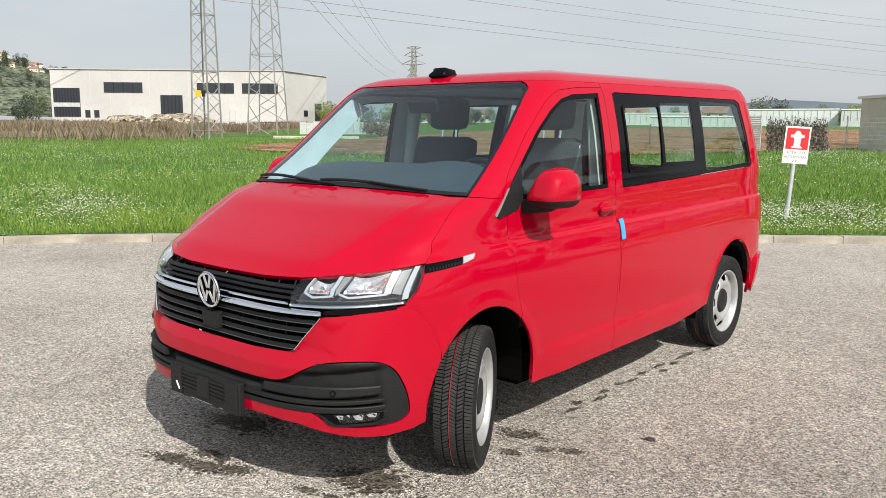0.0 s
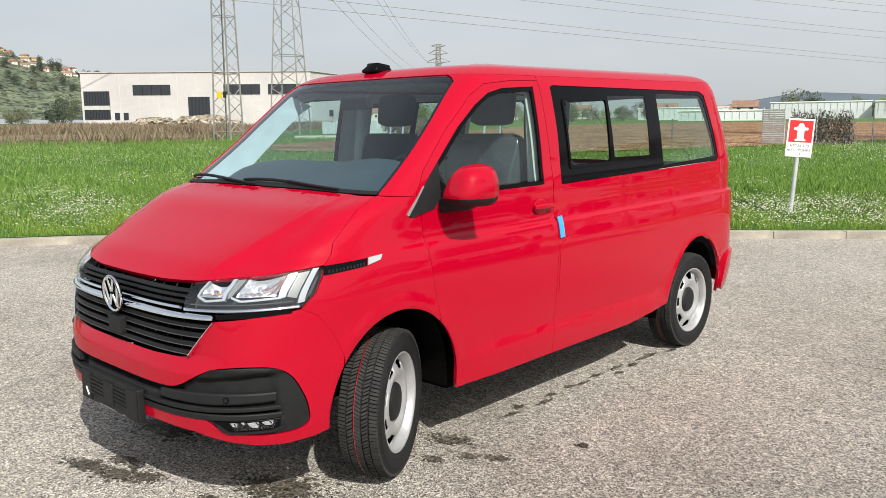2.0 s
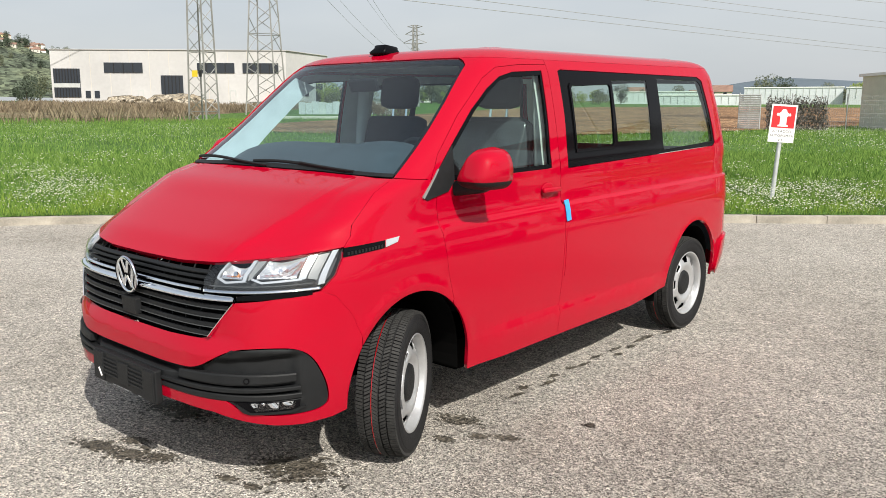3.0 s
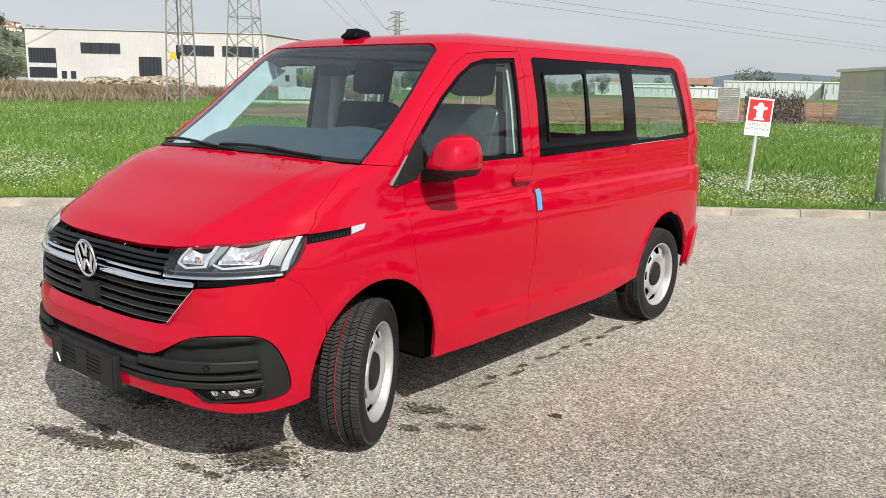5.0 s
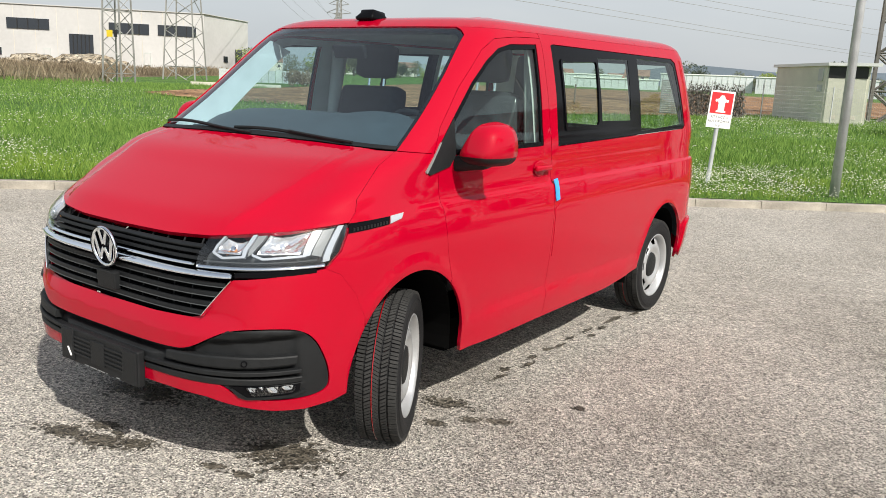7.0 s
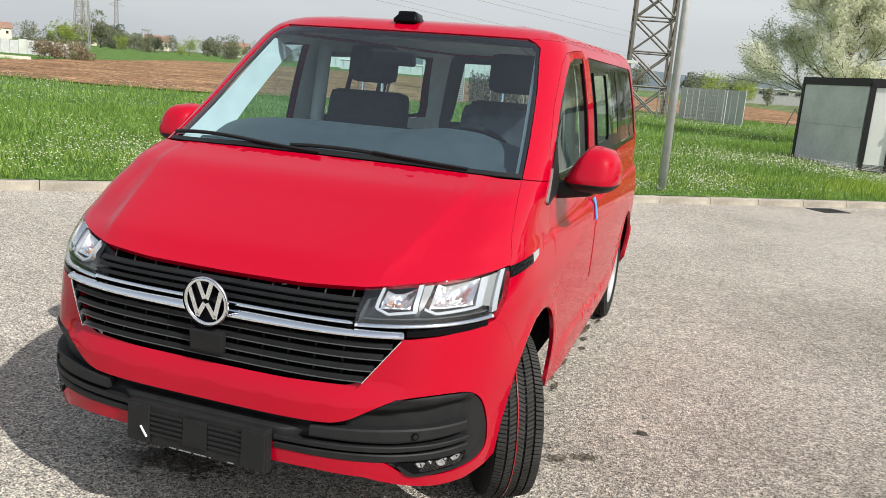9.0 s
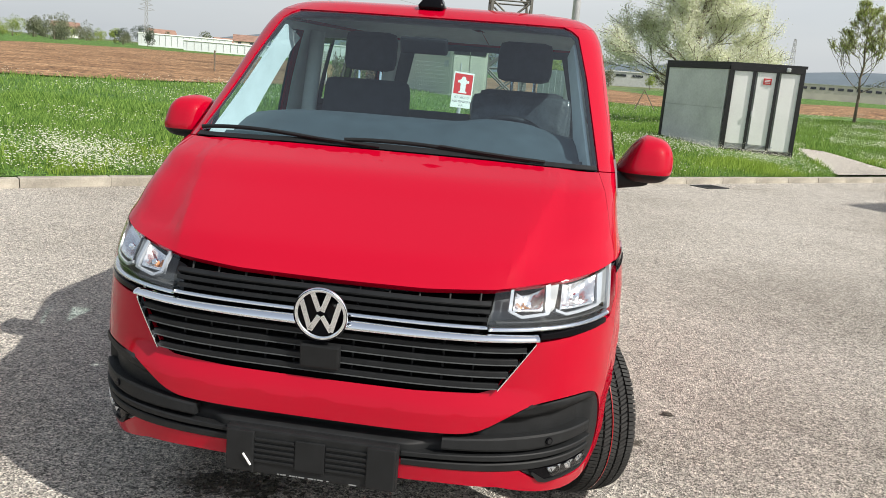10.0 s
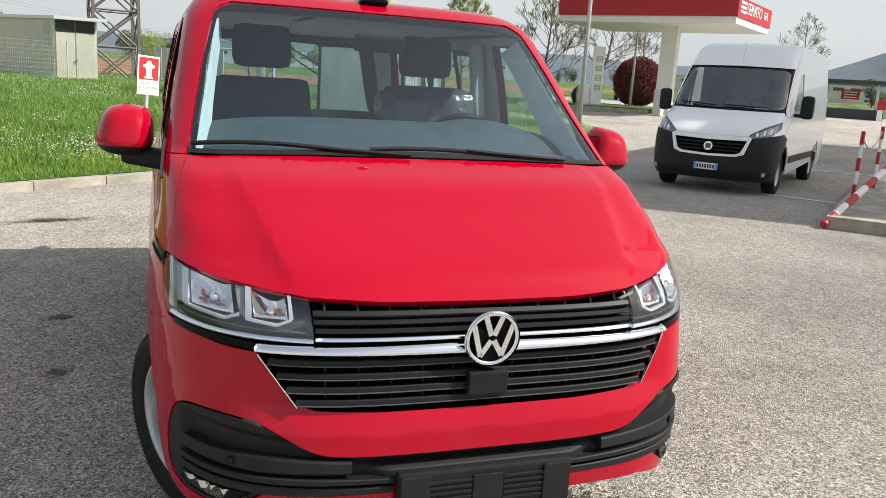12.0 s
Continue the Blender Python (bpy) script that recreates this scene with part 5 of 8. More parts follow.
def seat(x, y, wide, heads, film, name="front_seat"):
    st = new(name)
    tagged(st, "charcoal cloth seat" + (" under clear protective film" if film else ""))
    st.parent = van
    bm = bmesh.new()
    add_box(bm, (wide, 0.50, 0.16), pose(x, y - 0.10, 0.86), 0.05)
    part("seat_cushion", bm, M_CLOTH, st, smooth=True)
    bm = bmesh.new()
    add_box(bm, (wide * 0.98, 0.13, 0.70), pose(x, y + 0.205, 1.22, -12), 0.055)
    for v in bm.verts:
        if v.co.z > 1.42:
            v.co.x = x + (v.co.x - x) * 0.90
    part("backrest", bm, M_CLOTH, st, smooth=True)
    box("seat_box", (wide * 0.8, 0.45, 0.28), pose(x, y - 0.08, 0.66), M_DASH, st)
    for hx in heads:
        bm = bmesh.new()
        add_box(bm, (0.29, 0.11, 0.21), pose(hx, y + 0.300, 1.715, -8), 0.05)
        part("headrest", bm, M_CLOTH, st, smooth=True)
        for e in (-0.06, 0.06):
            tube("headrest_post", (hx + e, y + 0.285, 1.50), (hx + e, y + 0.300, 1.63), 0.008, M_CHROME, st)
    if film:
        bm = bmesh.new()
        add_box(bm, (wide * 1.02, 0.17, 0.66), pose(x, y + 0.20, 1.215, -12), 0.06)
        bmesh.ops.subdivide_edges(bm, edges=bm.edges[:], cuts=3, use_grid_fill=True)
        for v in bm.verts:
            d = noise.noise(v.co * 9) * 0.018 + noise.noise(v.co * 22) * 0.008
            v.co += Vector((d, d, d * 0.5))
        part("seat_film", bm, M_FILM, st, "crumpled clear plastic film", smooth=True)
    return st


seat(0.43, 0.95, 0.52, [0.43], True)
seat(-0.42, 0.98, 0.54, [-0.42], False, "passenger_seat")
for x in (-0.52, 0.0, 0.52):
    seat(x, 2.05, 0.46, [], False, "rear_seat").location.z -= 0.26
for s in (-1, 1):
    bm = bmesh.new()
    add_tube(bm, (s * 0.80, 1.22, 0.75), (s * 0.715, 1.24, 1.80), 0.045, 0.04, 12)
    part("belt_pillar", bm, M_GREYTRIM, van, smooth=True)
for s in (-1, 1):
    a0, a1 = [], []
    for k in range(7):
        v = 1.31 + 0.50 * k / 6
        xq = math.copysign(B.qx(0.802 - 0.11 * k / 6, v), s)
        yq = B.qy(0.27 + max(0.0, v - 1.33) * 0.95, v, s)
        a0.append(Vector(B.at(xq, v)[0]) - Vector(B.normal(xq, v)[0]) * 0.030)
        a1.append(Vector(B.at(yq, v)[0]) - Vector(B.normal(yq, v)[0]) * 0.150)
    n = len(a0)
    vs = a0 + a1 + [p - Vector((s * 0.012, 0, 0)) for p in a0 + a1]
    fs = [f for i in range(n - 1) for f in ((i, i + 1, n + i + 1, n + i), (2 * n + i, 3 * n + i, 3 * n + i + 1, 2 * n + i + 1), (i, 2 * n + i, 2 * n + i + 1, i + 1), (n + i, n + i + 1, 3 * n + i + 1, 3 * n + i))]
    part_from("pillar_cover", vs, fs, M_GREYTRIM, van, "pale grey windscreen pillar cover")


# ---- kerb ----
def kerb_stones():
    """Stones about one metre long, set end to end along the meadow's edge."""
    root = tagged(new("kerb"), "pale concrete kerb of separate stones along the meadow", "kerb", kind="structure")
    pts = KERB[2:]
    pos, k = 0.0, 0
    lens = [math.hypot(b[0] - a[0], b[1] - a[1]) for a, b in zip(pts, pts[1:])]
    total = sum(lens)

    def along(s):
        for (a, b), L in zip(zip(pts, pts[1:]), lens):
            if s <= L:
                t = s / L
                return a[0] + (b[0] - a[0]) * t, a[1] + (b[1] - a[1]) * t
            s -= L
        return pts[-1]
    bm = bmesh.new()
    add_box(bm, (0.994, 0.15, 0.30), None, 0.012)
    me = bpy.data.meshes.new("kerb_stone")
    bm.to_mesh(me)
    bm.free()
    me.materials.append(M_KERB)
    while pos < total - 1:
        a, b = along(pos), along(pos + 1.0)
        ob = new("kerb_stone", me)
        x, y = (a[0] + b[0]) / 2, (a[1] + b[1]) / 2
        ob.matrix_world = pose(x, y, float(land(x, y)) - 0.04 + random.uniform(-0.004, 0.004), random.uniform(-1, 1), 0, math.degrees(math.atan2(b[1] - a[1], b[0] - a[0])) + random.uniform(-0.5, 0.5))
        ob.parent = root
        pos += 1.0


# ---- plants ----
def leaf_material(name, color, other, trans=0.35):
    m = bpy.data.materials.new(name)
    m.use_nodes = True
    n, l = m.node_tree.nodes, m.node_tree.links
    b = n["Principled BSDF"]
    b.inputs["Roughness"].default_value = 0.6
    geo, ramp = n.new("ShaderNodeNewGeometry"), n.new("ShaderNodeValToRGB")
    ramp.color_ramp.elements[0].color, ramp.color_ramp.elements[1].color = (*color, 1), (*other, 1)
    l.new(geo.outputs["Random Per Island"], ramp.inputs[0])
    l.new(ramp.outputs[0], b.inputs["Base Color"])
    tl, mix = n.new("ShaderNodeBsdfTranslucent"), n.new("ShaderNodeMixShader")
    mix.inputs[0].default_value = trans
    l.new(ramp.outputs[0], tl.inputs[0])
    l.new(b.outputs[0], mix.inputs[1])
    l.new(tl.outputs[0], mix.inputs[2])
    l.new(mix.outputs[0], n["Material Output"].inputs[0])
    return m


M_GRASS = leaf_material("grass_blades", (0.062, 0.165, 0.024), (0.350, 0.515, 0.115), 0.50)
M_GRASSDRY = leaf_material("dry_weeds", (0.13, 0.10, 0.065), (0.36, 0.29, 0.19), 0.3)
M_PETAL = leaf_material("white_petals", (0.60, 0.61, 0.48), (0.84, 0.84, 0.70), 0.3)
M_YOUNGLEAF = leaf_material("young_leaves", (0.26, 0.34, 0.075), (0.44, 0.50, 0.16), 0.6)
M_BLOSSOM = leaf_material("pale_blossom", (0.62, 0.66, 0.42), (0.92, 0.92, 0.85), 0.60)
M_FARLEAF = leaf_material("far_foliage", (0.13, 0.15, 0.095), (0.22, 0.235, 0.14), 0.3)
M_CONIFER = leaf_material("dark_conifer", (0.055, 0.075, 0.050), (0.09, 0.115, 0.075), 0.2)
M_REDLEAF = leaf_material("dark_red_leaves", (0.085, 0.014, 0.018), (0.21, 0.035, 0.034), 0.25)
M_BARK = material("grey_brown_bark", (0.17, 0.14, 0.105), 0.95, vary=0.4, scale=6, bump=0.6, bump_scale=30)
rng = np.random.default_rng(7)


def fast_mesh(name, verts, tris, mat):
    me = bpy.data.meshes.new(name)
    me.vertices.add(len(verts))
    me.vertices.foreach_set("co", np.asarray(verts, np.float32).ravel())
    me.loops.add(len(tris) * 3)
    me.loops.foreach_set("vertex_index", np.asarray(tris, np.int32).ravel())
    me.polygons.add(len(tris))
    me.polygons.foreach_set("loop_start", np.arange(0, len(tris) * 3, 3, dtype=np.int32))
    me.update(calc_edges=True)
    me.materials.append(mat)
    return new(name, me)


def blades(x, y, z, tall, wide, lean):
    """One bent blade of two triangles at every place."""
    n = len(x)
    a = rng.uniform(0, 2 * np.pi, n)
    cx, cy = np.cos(a) * wide / 2, np.sin(a) * wide / 2
    b = rng.uniform(0, 2 * np.pi, n)
    lx, ly = np.cos(b) * lean * tall, np.sin(b) * lean * tall
    p0 = np.stack([x - cx, y - cy, z], 1)
    p1 = np.stack([x + cx, y + cy, z], 1)
    p2 = np.stack([x + cx * 0.7 + lx * 0.35, y + cy * 0.7 + ly * 0.35, z + tall * 0.6], 1)
    p3 = np.stack([x + lx, y + ly, z + tall], 1)
    V = np.stack([p0, p1, p2, p3], 1).reshape(-1, 3)
    k = np.arange(n)[:, None] * 4
    T = np.concatenate([k + [0, 1, 2], k + [0, 2, 3]], 1).reshape(-1, 3)
    return V, T


meadow_np = np.array(meadow)
PLOUGHED_NP = np.array(PLOUGHED)
PATHWAY = np.array([(6.70, 15.44), (9.10, 17.42), (8.65, 18.3), (8.35, 19.3), (7.9, 20.6), (7.1, 20.8), (7.0, 18.6), (6.9, 16.9)])


KP = np.array(KERB[2:14], float)
KD = KP[1:] - KP[:-1]
KL = np.hypot(KD[:, 0], KD[:, 1])


def scatter(n, near, far):
    """Places in the meadow between two distances from the kerb."""
    k = rng.choice(len(KL), n, p=KL / KL.sum())
    t, d = rng.uniform(-0.15, 1.15, n), rng.uniform(near, far, n)
    x = KP[k, 0] + KD[k, 0] * t - KD[k, 1] / KL[k] * d
    y = KP[k, 1] + KD[k, 1] * t + KD[k, 0] / KL[k] * d
    if far > 20:
        x, y = rng.uniform(-62, 20, n), rng.uniform(-6, 62, n)
    d = seg_dist(x, y)
    at = np.stack([x, y], 1)
    ok = (d > near) & (d < far) & inside(meadow_np, at) & ~inside(PATHWAY, at) & ~inside(PLOUGHED_NP, at)
    return x[ok], y[ok]


def patch(x, y, s):
    """Slow random field in 0..1."""
    out = np.zeros(len(x))
    for k in range(6):
        a, f, ph = rng.uniform(0, 6.28), s * rng.uniform(0.6, 1.8), rng.uniform(0, 6.28)
        out += np.sin((x * np.cos(a) + y * np.sin(a)) * f + ph)
    return np.clip(0.5 + out / 7, 0, 1)


sets = []
for n, near, far, tall, wide in ((270000, 0.03, 3.5, 0.155, 0.0075), (300000, 3.5, 11, 0.16, 0.009), (430000, 11, 46, 0.16, 0.015)):
    x, y = scatter(n, near, far)
    h = tall * rng.uniform(0.40, 1.25, len(x)) * (0.65 + 0.7 * patch(x, y, 0.8)) * (0.75 + 0.5 * patch(x, y, 3.5))
    if near < 1:
        h *= 0.45 + 0.55 * np.clip(seg_dist(x, y) / 1.2, 0, 1)
    h *= 1 - 0.62 * np.clip(2.3 - np.hypot(x - 5.5, y - 18.1), 0, 1)  # trodden before the cabin
    sets.append(blades(x, y, meadow_height(x, y) - 0.02, h, wide, 0.32))
off, V, T = 0, [], []
for v, t in sets:
    V.append(v)
    T.append(t + off)
    off += len(v)
tagged(fast_mesh("grass", np.concatenate(V), np.concatenate(T), M_GRASS), "long fresh green meadow grass", "grass", kind="stuff")

M_TUFT = leaf_material("yellow_green_tufts", (0.17, 0.29, 0.032), (0.42, 0.56, 0.11), 0.55)
x, y = scatter(150000, 0.05, 1.8)
keep = patch(x, y, 2.6) * patch(x, y, 0.9) > rng.uniform(0.10, 0.55, len(x))
x, y = x[keep], y[keep]
v, t = blades(x, y, meadow_height(x, y) - 0.02, rng.uniform(0.08, 0.24, len(x)) * (0.5 + 0.5 * np.clip(seg_dist(x, y) / 0.7, 0, 1)), 0.006, 0.28)
tagged(fast_mesh("grass_tufts", v, t, M_TUFT), "taller yellow-green tufts of grass near the kerb", "grass", kind="stuff")


def flowers(name, n, near, far, size, label):
    x, y = scatter(n, near, far)
    keep = (patch(x, y, 0.9) ** 2 * patch(x, y, 2.3)) > rng.uniform(0.06, 0.48, len(x))
    x, y = x[keep], y[keep]
    z = meadow_height(x, y) + rng.uniform(0.08, 0.30, len(x)) * np.clip(0.3 + seg_dist(x, y), 0.3, 1)
    m = len(x)
    s = size * rng.uniform(0.6, 1.3, m)
    d = np.array([(math.cos(a), math.sin(a)) for a in (0, 2.1, 4.2)])
    top = np.stack([x, y, z + s * 0.55], 1)
    ringv = [np.stack([x + s * c, y + s * q, z], 1) for c, q in d]
    V = np.stack([top] + ringv, 1).reshape(-1, 3)
    k = np.arange(m)[:, None] * 4
    T = np.concatenate([k + [0, 1, 2], k + [0, 2, 3], k + [0, 3, 1]], 1).reshape(-1, 3)
    return tagged(fast_mesh(name, V, T, M_PETAL), label, "flowers", kind="stuff")


flowers("meadow_flowers", 50000, 0.2, 2.2, 0.014, "white clover heads in the grass along the kerb")
flowers("meadow_flowers", 80000, 0.15, 5, 0.014, "small white clover and daisy heads in the grass")
flowers("meadow_flowers", 170000, 5, 30, 0.020, "white flower patches farther out in the meadow")

# dry weeds before the factory
n = 220000
x, y = rng.uniform(-150, -34, n), rng.uniform(4, 110, n)
wp = np.array([(-40, 24), (-46, 10), (-60, 0), (-130, 20), (-150, 60), (-120, 105), (-110, 98), (-62, 39)])
ok = inside(wp, np.stack([x, y], 1)) & (patch(x, y, 0.15) > rng.uniform(0.25, 0.75, n)) & (np.hypot(x, y) > 45 + rng.exponential(13, n))
x, y = x[ok], y[ok]
v, t = blades(x, y, land(x, y) + 0.3, rng.uniform(0.3, 1.0, len(x)) * (0.55 + 0.9 * patch(x, y, 0.35)), 0.030, 0.35)
tagged(fast_mesh("dry_weeds", v, t, M_GRASSDRY), "tall dry brown weeds", "weeds", kind="stuff")


def limb(segs, p, d, length, r, depth, spread, droop):
    """Grows a limb and its forks; segs collects (from, to, r0, r1)."""
    tip = p
    for k in range(3):
        d2 = (d + Vector((random.gauss(0, 0.10), random.gauss(0, 0.10), random.gauss(0, 0.06) + droop))).normalized()
        q = tip + d2 * length / 3
        segs.append((tip, q, r * (1 - k * 0.2), r * (0.8 - k * 0.2)))
        tip, d = q, d2
    if depth == 0:
        return
    for k in range(random.choice((2, 3, 3))):
        axis = Vector((random.gauss(0, 1), random.gauss(0, 1), random.gauss(0, 0.6)))
        nd = (d + axis.normalized() * spread).normalized()
        limb(segs, tip - d * length * random.uniform(0, 0.45), nd, length * random.uniform(0.58, 0.8), r * 0.5, depth - 1, spread, droop)


def tree(name, x, y, trunk, height, wide, depth, leaf, leaf_size, leaves, label, lean=0.0, r=0.13, seed=1, spray=0.07, up=(0.35, 1.6), rise=0.07, fork=0.62, limbs=15):
    random.seed(seed)
    root = thing(name, Matrix.Translation((x, y, float(meadow_height(np.array([x]), np.array([y]))[0]) - 0.15)), label, "tree")
    segs = [(Vector((0, 0, 0)), Vector((lean * trunk, 0, trunk)), r, r * 0.75)]
    line = [segs[0][1]]
    for k in range(6):  # the leader, thinning towards the top
        step = Vector((random.gauss(0, 0.10) + lean * 0.5, random.gauss(0, 0.10), 1.0)) * (height - trunk) * 0.15
        segs.append((line[-1], line[-1] + step, r * 0.70 * (1 - k / 6.5), r * 0.70 * (1 - (k + 1) / 6.5)))
        line.append(line[-1] + step)
    for k in range(limbs):
        h = 0.86 * (k / (limbs - 1)) ** 1.15
        i = min(5, int(h * 6))
        p = line[i].lerp(line[i + 1], h * 6 - i)
        a = 2.4 * k + random.uniform(-0.4, 0.4)
        reach = wide * (1.0 - 0.62 * h) * random.uniform(0.75, 1.1)
        steep = up[0] + (up[1] - up[0]) * h + random.uniform(-0.12, 0.12)
        limb(segs, p, Vector((math.cos(a), math.sin(a), steep)).normalized(), reach * 0.48, max(r * 0.30 * (1 - 0.6 * h), 0.018), depth, fork, rise)
    vs, fs = [], []
    for a, b, r0, r1 in segs:
        n = 7 if r0 > 0.04 else 4
        q = (b - a).to_track_quat("Z", "Y")
        k = len(vs)
        for c, rr in ((a, max(r0, 0.012)), (b, max(r1, 0.008))):
            for i in range(n):
                t = 2 * math.pi * i / n
                vs.append(c + q @ Vector((math.cos(t) * rr, math.sin(t) * rr, 0)))
        fs += [(k + i, k + (i + 1) % n, k + n + (i + 1) % n, k + n + i) for i in range(n)]
    part_from("trunk", vs, fs, M_BARK, root)
    if leaves:
        tips = [s for s in segs[1:] if s[2] < 0.05]
        idx = rng.integers(0, len(tips), leaves)
        P = np.array([tuple(tips[i][0].lerp(tips[i][1], random.random())) for i in idx]) + rng.normal(0, spray, (leaves, 3))
        A = rng.normal(0, 1, (leaves, 3))
        A /= np.linalg.norm(A, axis=1, keepdims=True)
        Bv = np.cross(A, rng.normal(0, 1, (leaves, 3)))
        Bv /= np.linalg.norm(Bv, axis=1, keepdims=True)
        s = leaf_size * rng.uniform(0.6, 1.3, (leaves, 1))
        V = np.stack([P - A * s, P + Bv * s * 0.6, P + A * s, P - Bv * s * 0.6], 1).reshape(-1, 3)
        k = np.arange(leaves)[:, None] * 4
        T = np.concatenate([k + [0, 1, 2], k + [0, 2, 3]], 1).reshape(-1, 3)
        ob = fast_mesh("crown", V, T, leaf)
        ob.parent = root
    return root


def dome(name, x, y, z, size, mat, count, leaf, label, seed=3):
    """A clipped rounded bush: small leaves over a full dome."""
    g = np.random.default_rng(seed)
    root = thing(name, Matrix.Translation((x, y, z)), label, "bush")
    D = g.normal(0, 1, (count, 3))
    D /= np.linalg.norm(D, axis=1, keepdims=True)
    P = D * g.uniform(0.86, 1.03, (count, 1)) * [size[0], size[1], size[2] * 0.52] + [0, 0, size[2] * 0.48]
    P[:, 2] = np.maximum(P[:, 2], 0.02)
    A, Bv = g.normal(0, 1, (count, 3)), g.normal(0, 1, (count, 3))
    V = np.stack([P - A * leaf * 0.6, P + A * leaf * 0.6, P + Bv * leaf], 1).reshape(-1, 3)
    ob = fast_mesh("crown", V, np.arange(count * 3).reshape(-1, 3), mat)
    ob.parent = root
    bm = bmesh.new()
    add_tube(bm, (0, 0, -0.2), (0, 0, size[2] * 0.5), 0.12, 0.06, 8)
    part("trunk", bm, M_BARK, root)
    return root


def clump(name, x, y, z, size, mat, count, leaf, label, category="tree", seed=3, lumps=9, trunk=True):
    """A dense bush or far tree: several lumps of small leaf triangles with an uneven edge, on a short stem."""
    g = np.random.default_rng(seed)
    root = thing(name, Matrix.Translation((x, y, z)), label, category)
    C = g.normal(0, 0.33, (lumps, 3)) * [size[0], size[1], size[2] * 0.55] + [0, 0, size[2] * 0.58]
    R = g.uniform(0.22, 0.42, lumps) * min(size[0] * 1.6, size[2])
    i = g.integers(0, lumps, count)
    D = g.normal(0, 1, (count, 3))
    D /= np.linalg.norm(D, axis=1, keepdims=True)
    P = C[i] + D * (R[i] * g.uniform(0.72, 1.06, count))[:, None]
    P[:, 2] = np.maximum(P[:, 2], 0.03 * size[2])
    A, Bv = g.normal(0, 1, (count, 3)), g.normal(0, 1, (count, 3))
    A /= np.linalg.norm(A, axis=1, keepdims=True)
    Bv /= np.linalg.norm(Bv, axis=1, keepdims=True)
    s = leaf * g.uniform(0.6, 1.4, (count, 1))
    V = np.stack([P - A * s, P + A * s, P + Bv * s * 1.3], 1).reshape(-1, 3)
    ob = fast_mesh("crown", V, np.arange(count * 3).reshape(-1, 3), mat)
    ob.parent = root
    if trunk:
        bm = bmesh.new()
        add_tube(bm, (0, 0, -0.3), (0, 0, size[2] * 0.6), size[2] * 0.03, size[2] * 0.015, 8)
        part("trunk", bm, M_BARK, root)
    return root


tree("blossom_tree", 5.6, 30.8, 1.0, 8.0, 3.9, 4, M_BLOSSOM, 0.034, 240000, "spreading tree in pale spring blossom behind the cabin", r=0.2, seed=5, spray=0.13, up=(0.30, 1.6), rise=0.05, limbs=34)
tree("young_tree", 15.7, 42.2, 1.8, 6.5, 2.7, 4, M_YOUNGLEAF, 0.032, 14000, "slender young tree with sparse new leaves", r=0.09, seed=11, up=(0.45, 1.5), rise=0.10, limbs=18)
tree("young_tree", 20.3, 40.3, 1.7, 7.0, 3.2, 4, M_YOUNGLEAF, 0.024, 7000, "spreading tree with opening buds", r=0.12, seed=17, up=(0.35, 1.5), rise=0.10, limbs=22)
tree("young_tree", 29.3, 50.5, 2.0, 7.2, 4.0, 4, M_YOUNGLEAF, 0.030, 2200, "bare leaning tree beyond the filling station", lean=0.25, r=0.16, seed=23)
tree("young_tree", 38.0, 58.0, 2.4, 7.5, 3.0, 4, M_YOUNGLEAF, 0.05, 300, "bare winter tree beyond the canopy", r=0.13, seed=31)
tree("young_tree", 62.0, 66.0, 2.4, 9.0, 4.0, 4, M_YOUNGLEAF, 0.06, 400, "bare winter tree beyond the white van", r=0.15, seed=37)
kerb_stones()


# ---- things in the meadow ----
M_GALV = material("galvanised_steel", (0.52, 0.54, 0.55), 0.5, metal=0.2, vary=0.2, scale=5)
M_PYLON = material("weathered_lattice_steel", (0.30, 0.30, 0.285), 0.6, metal=0.2, vary=0.3, scale=1)
M_MAST = material("dark_weathered_steel", (0.17, 0.16, 0.145), 0.65, metal=0.2, vary=0.3, scale=1)
M_WIRE = material("dull_fence_wire", (0.30, 0.31, 0.30), 0.6, metal=0.2)
M_SIGNRED = material("sign_red", (0.62, 0.02, 0.025), 0.45, vary=0.06, scale=10)
M_SIGNBLACK = material("sign_black", (0.03, 0.03, 0.03), 0.5)
M_CABINGREY = material("grey_cabin_panel", (0.50, 0.52, 0.50), 0.6, vary=0.16, scale=1.5)
M_CABINWHITE = material("white_cabin_panel", (0.90, 0.90, 0.88), 0.55, vary=0.08, scale=1.5)
M_CABINSHADE = material("weathered_pale_panel", (0.66, 0.68, 0.65), 0.6, vary=0.25, scale=1.2)
M_FRAME = material("black_steel_frame", (0.02, 0.02, 0.021), 0.45, vary=0.3, scale=8)
M_CREAM = material("cream_hut_cladding", (0.62, 0.62, 0.52), 0.7, vary=0.14, scale=1.0)
M_CONCRETE = material("pale_precast_concrete", (0.53, 0.525, 0.515), 0.9, vary=0.14, scale=0.12)
M_DARKGLASS = material("dark_window_glass", (0.015, 0.02, 0.028), 0.08, coat=1.0)
M_ROOFRED = material("terracotta_roof", (0.27, 0.165, 0.125), 0.9, vary=0.25, scale=0.5)
M_PLASTER = material("pale_house_plaster", (0.62, 0.58, 0.50), 0.9, vary=0.12, scale=0.3)
M_YELLOW = material("yellow_plaster", (0.66, 0.56, 0.30), 0.9, vary=0.12, scale=0.3)
M_GREENHOUSE = material("pale_greenhouse_film", (0.62, 0.66, 0.68), 0.35, vary=0.1, scale=0.1)


def base_z(x, y):
    return float(meadow_height(np.array([x]), np.array([y]))[0])


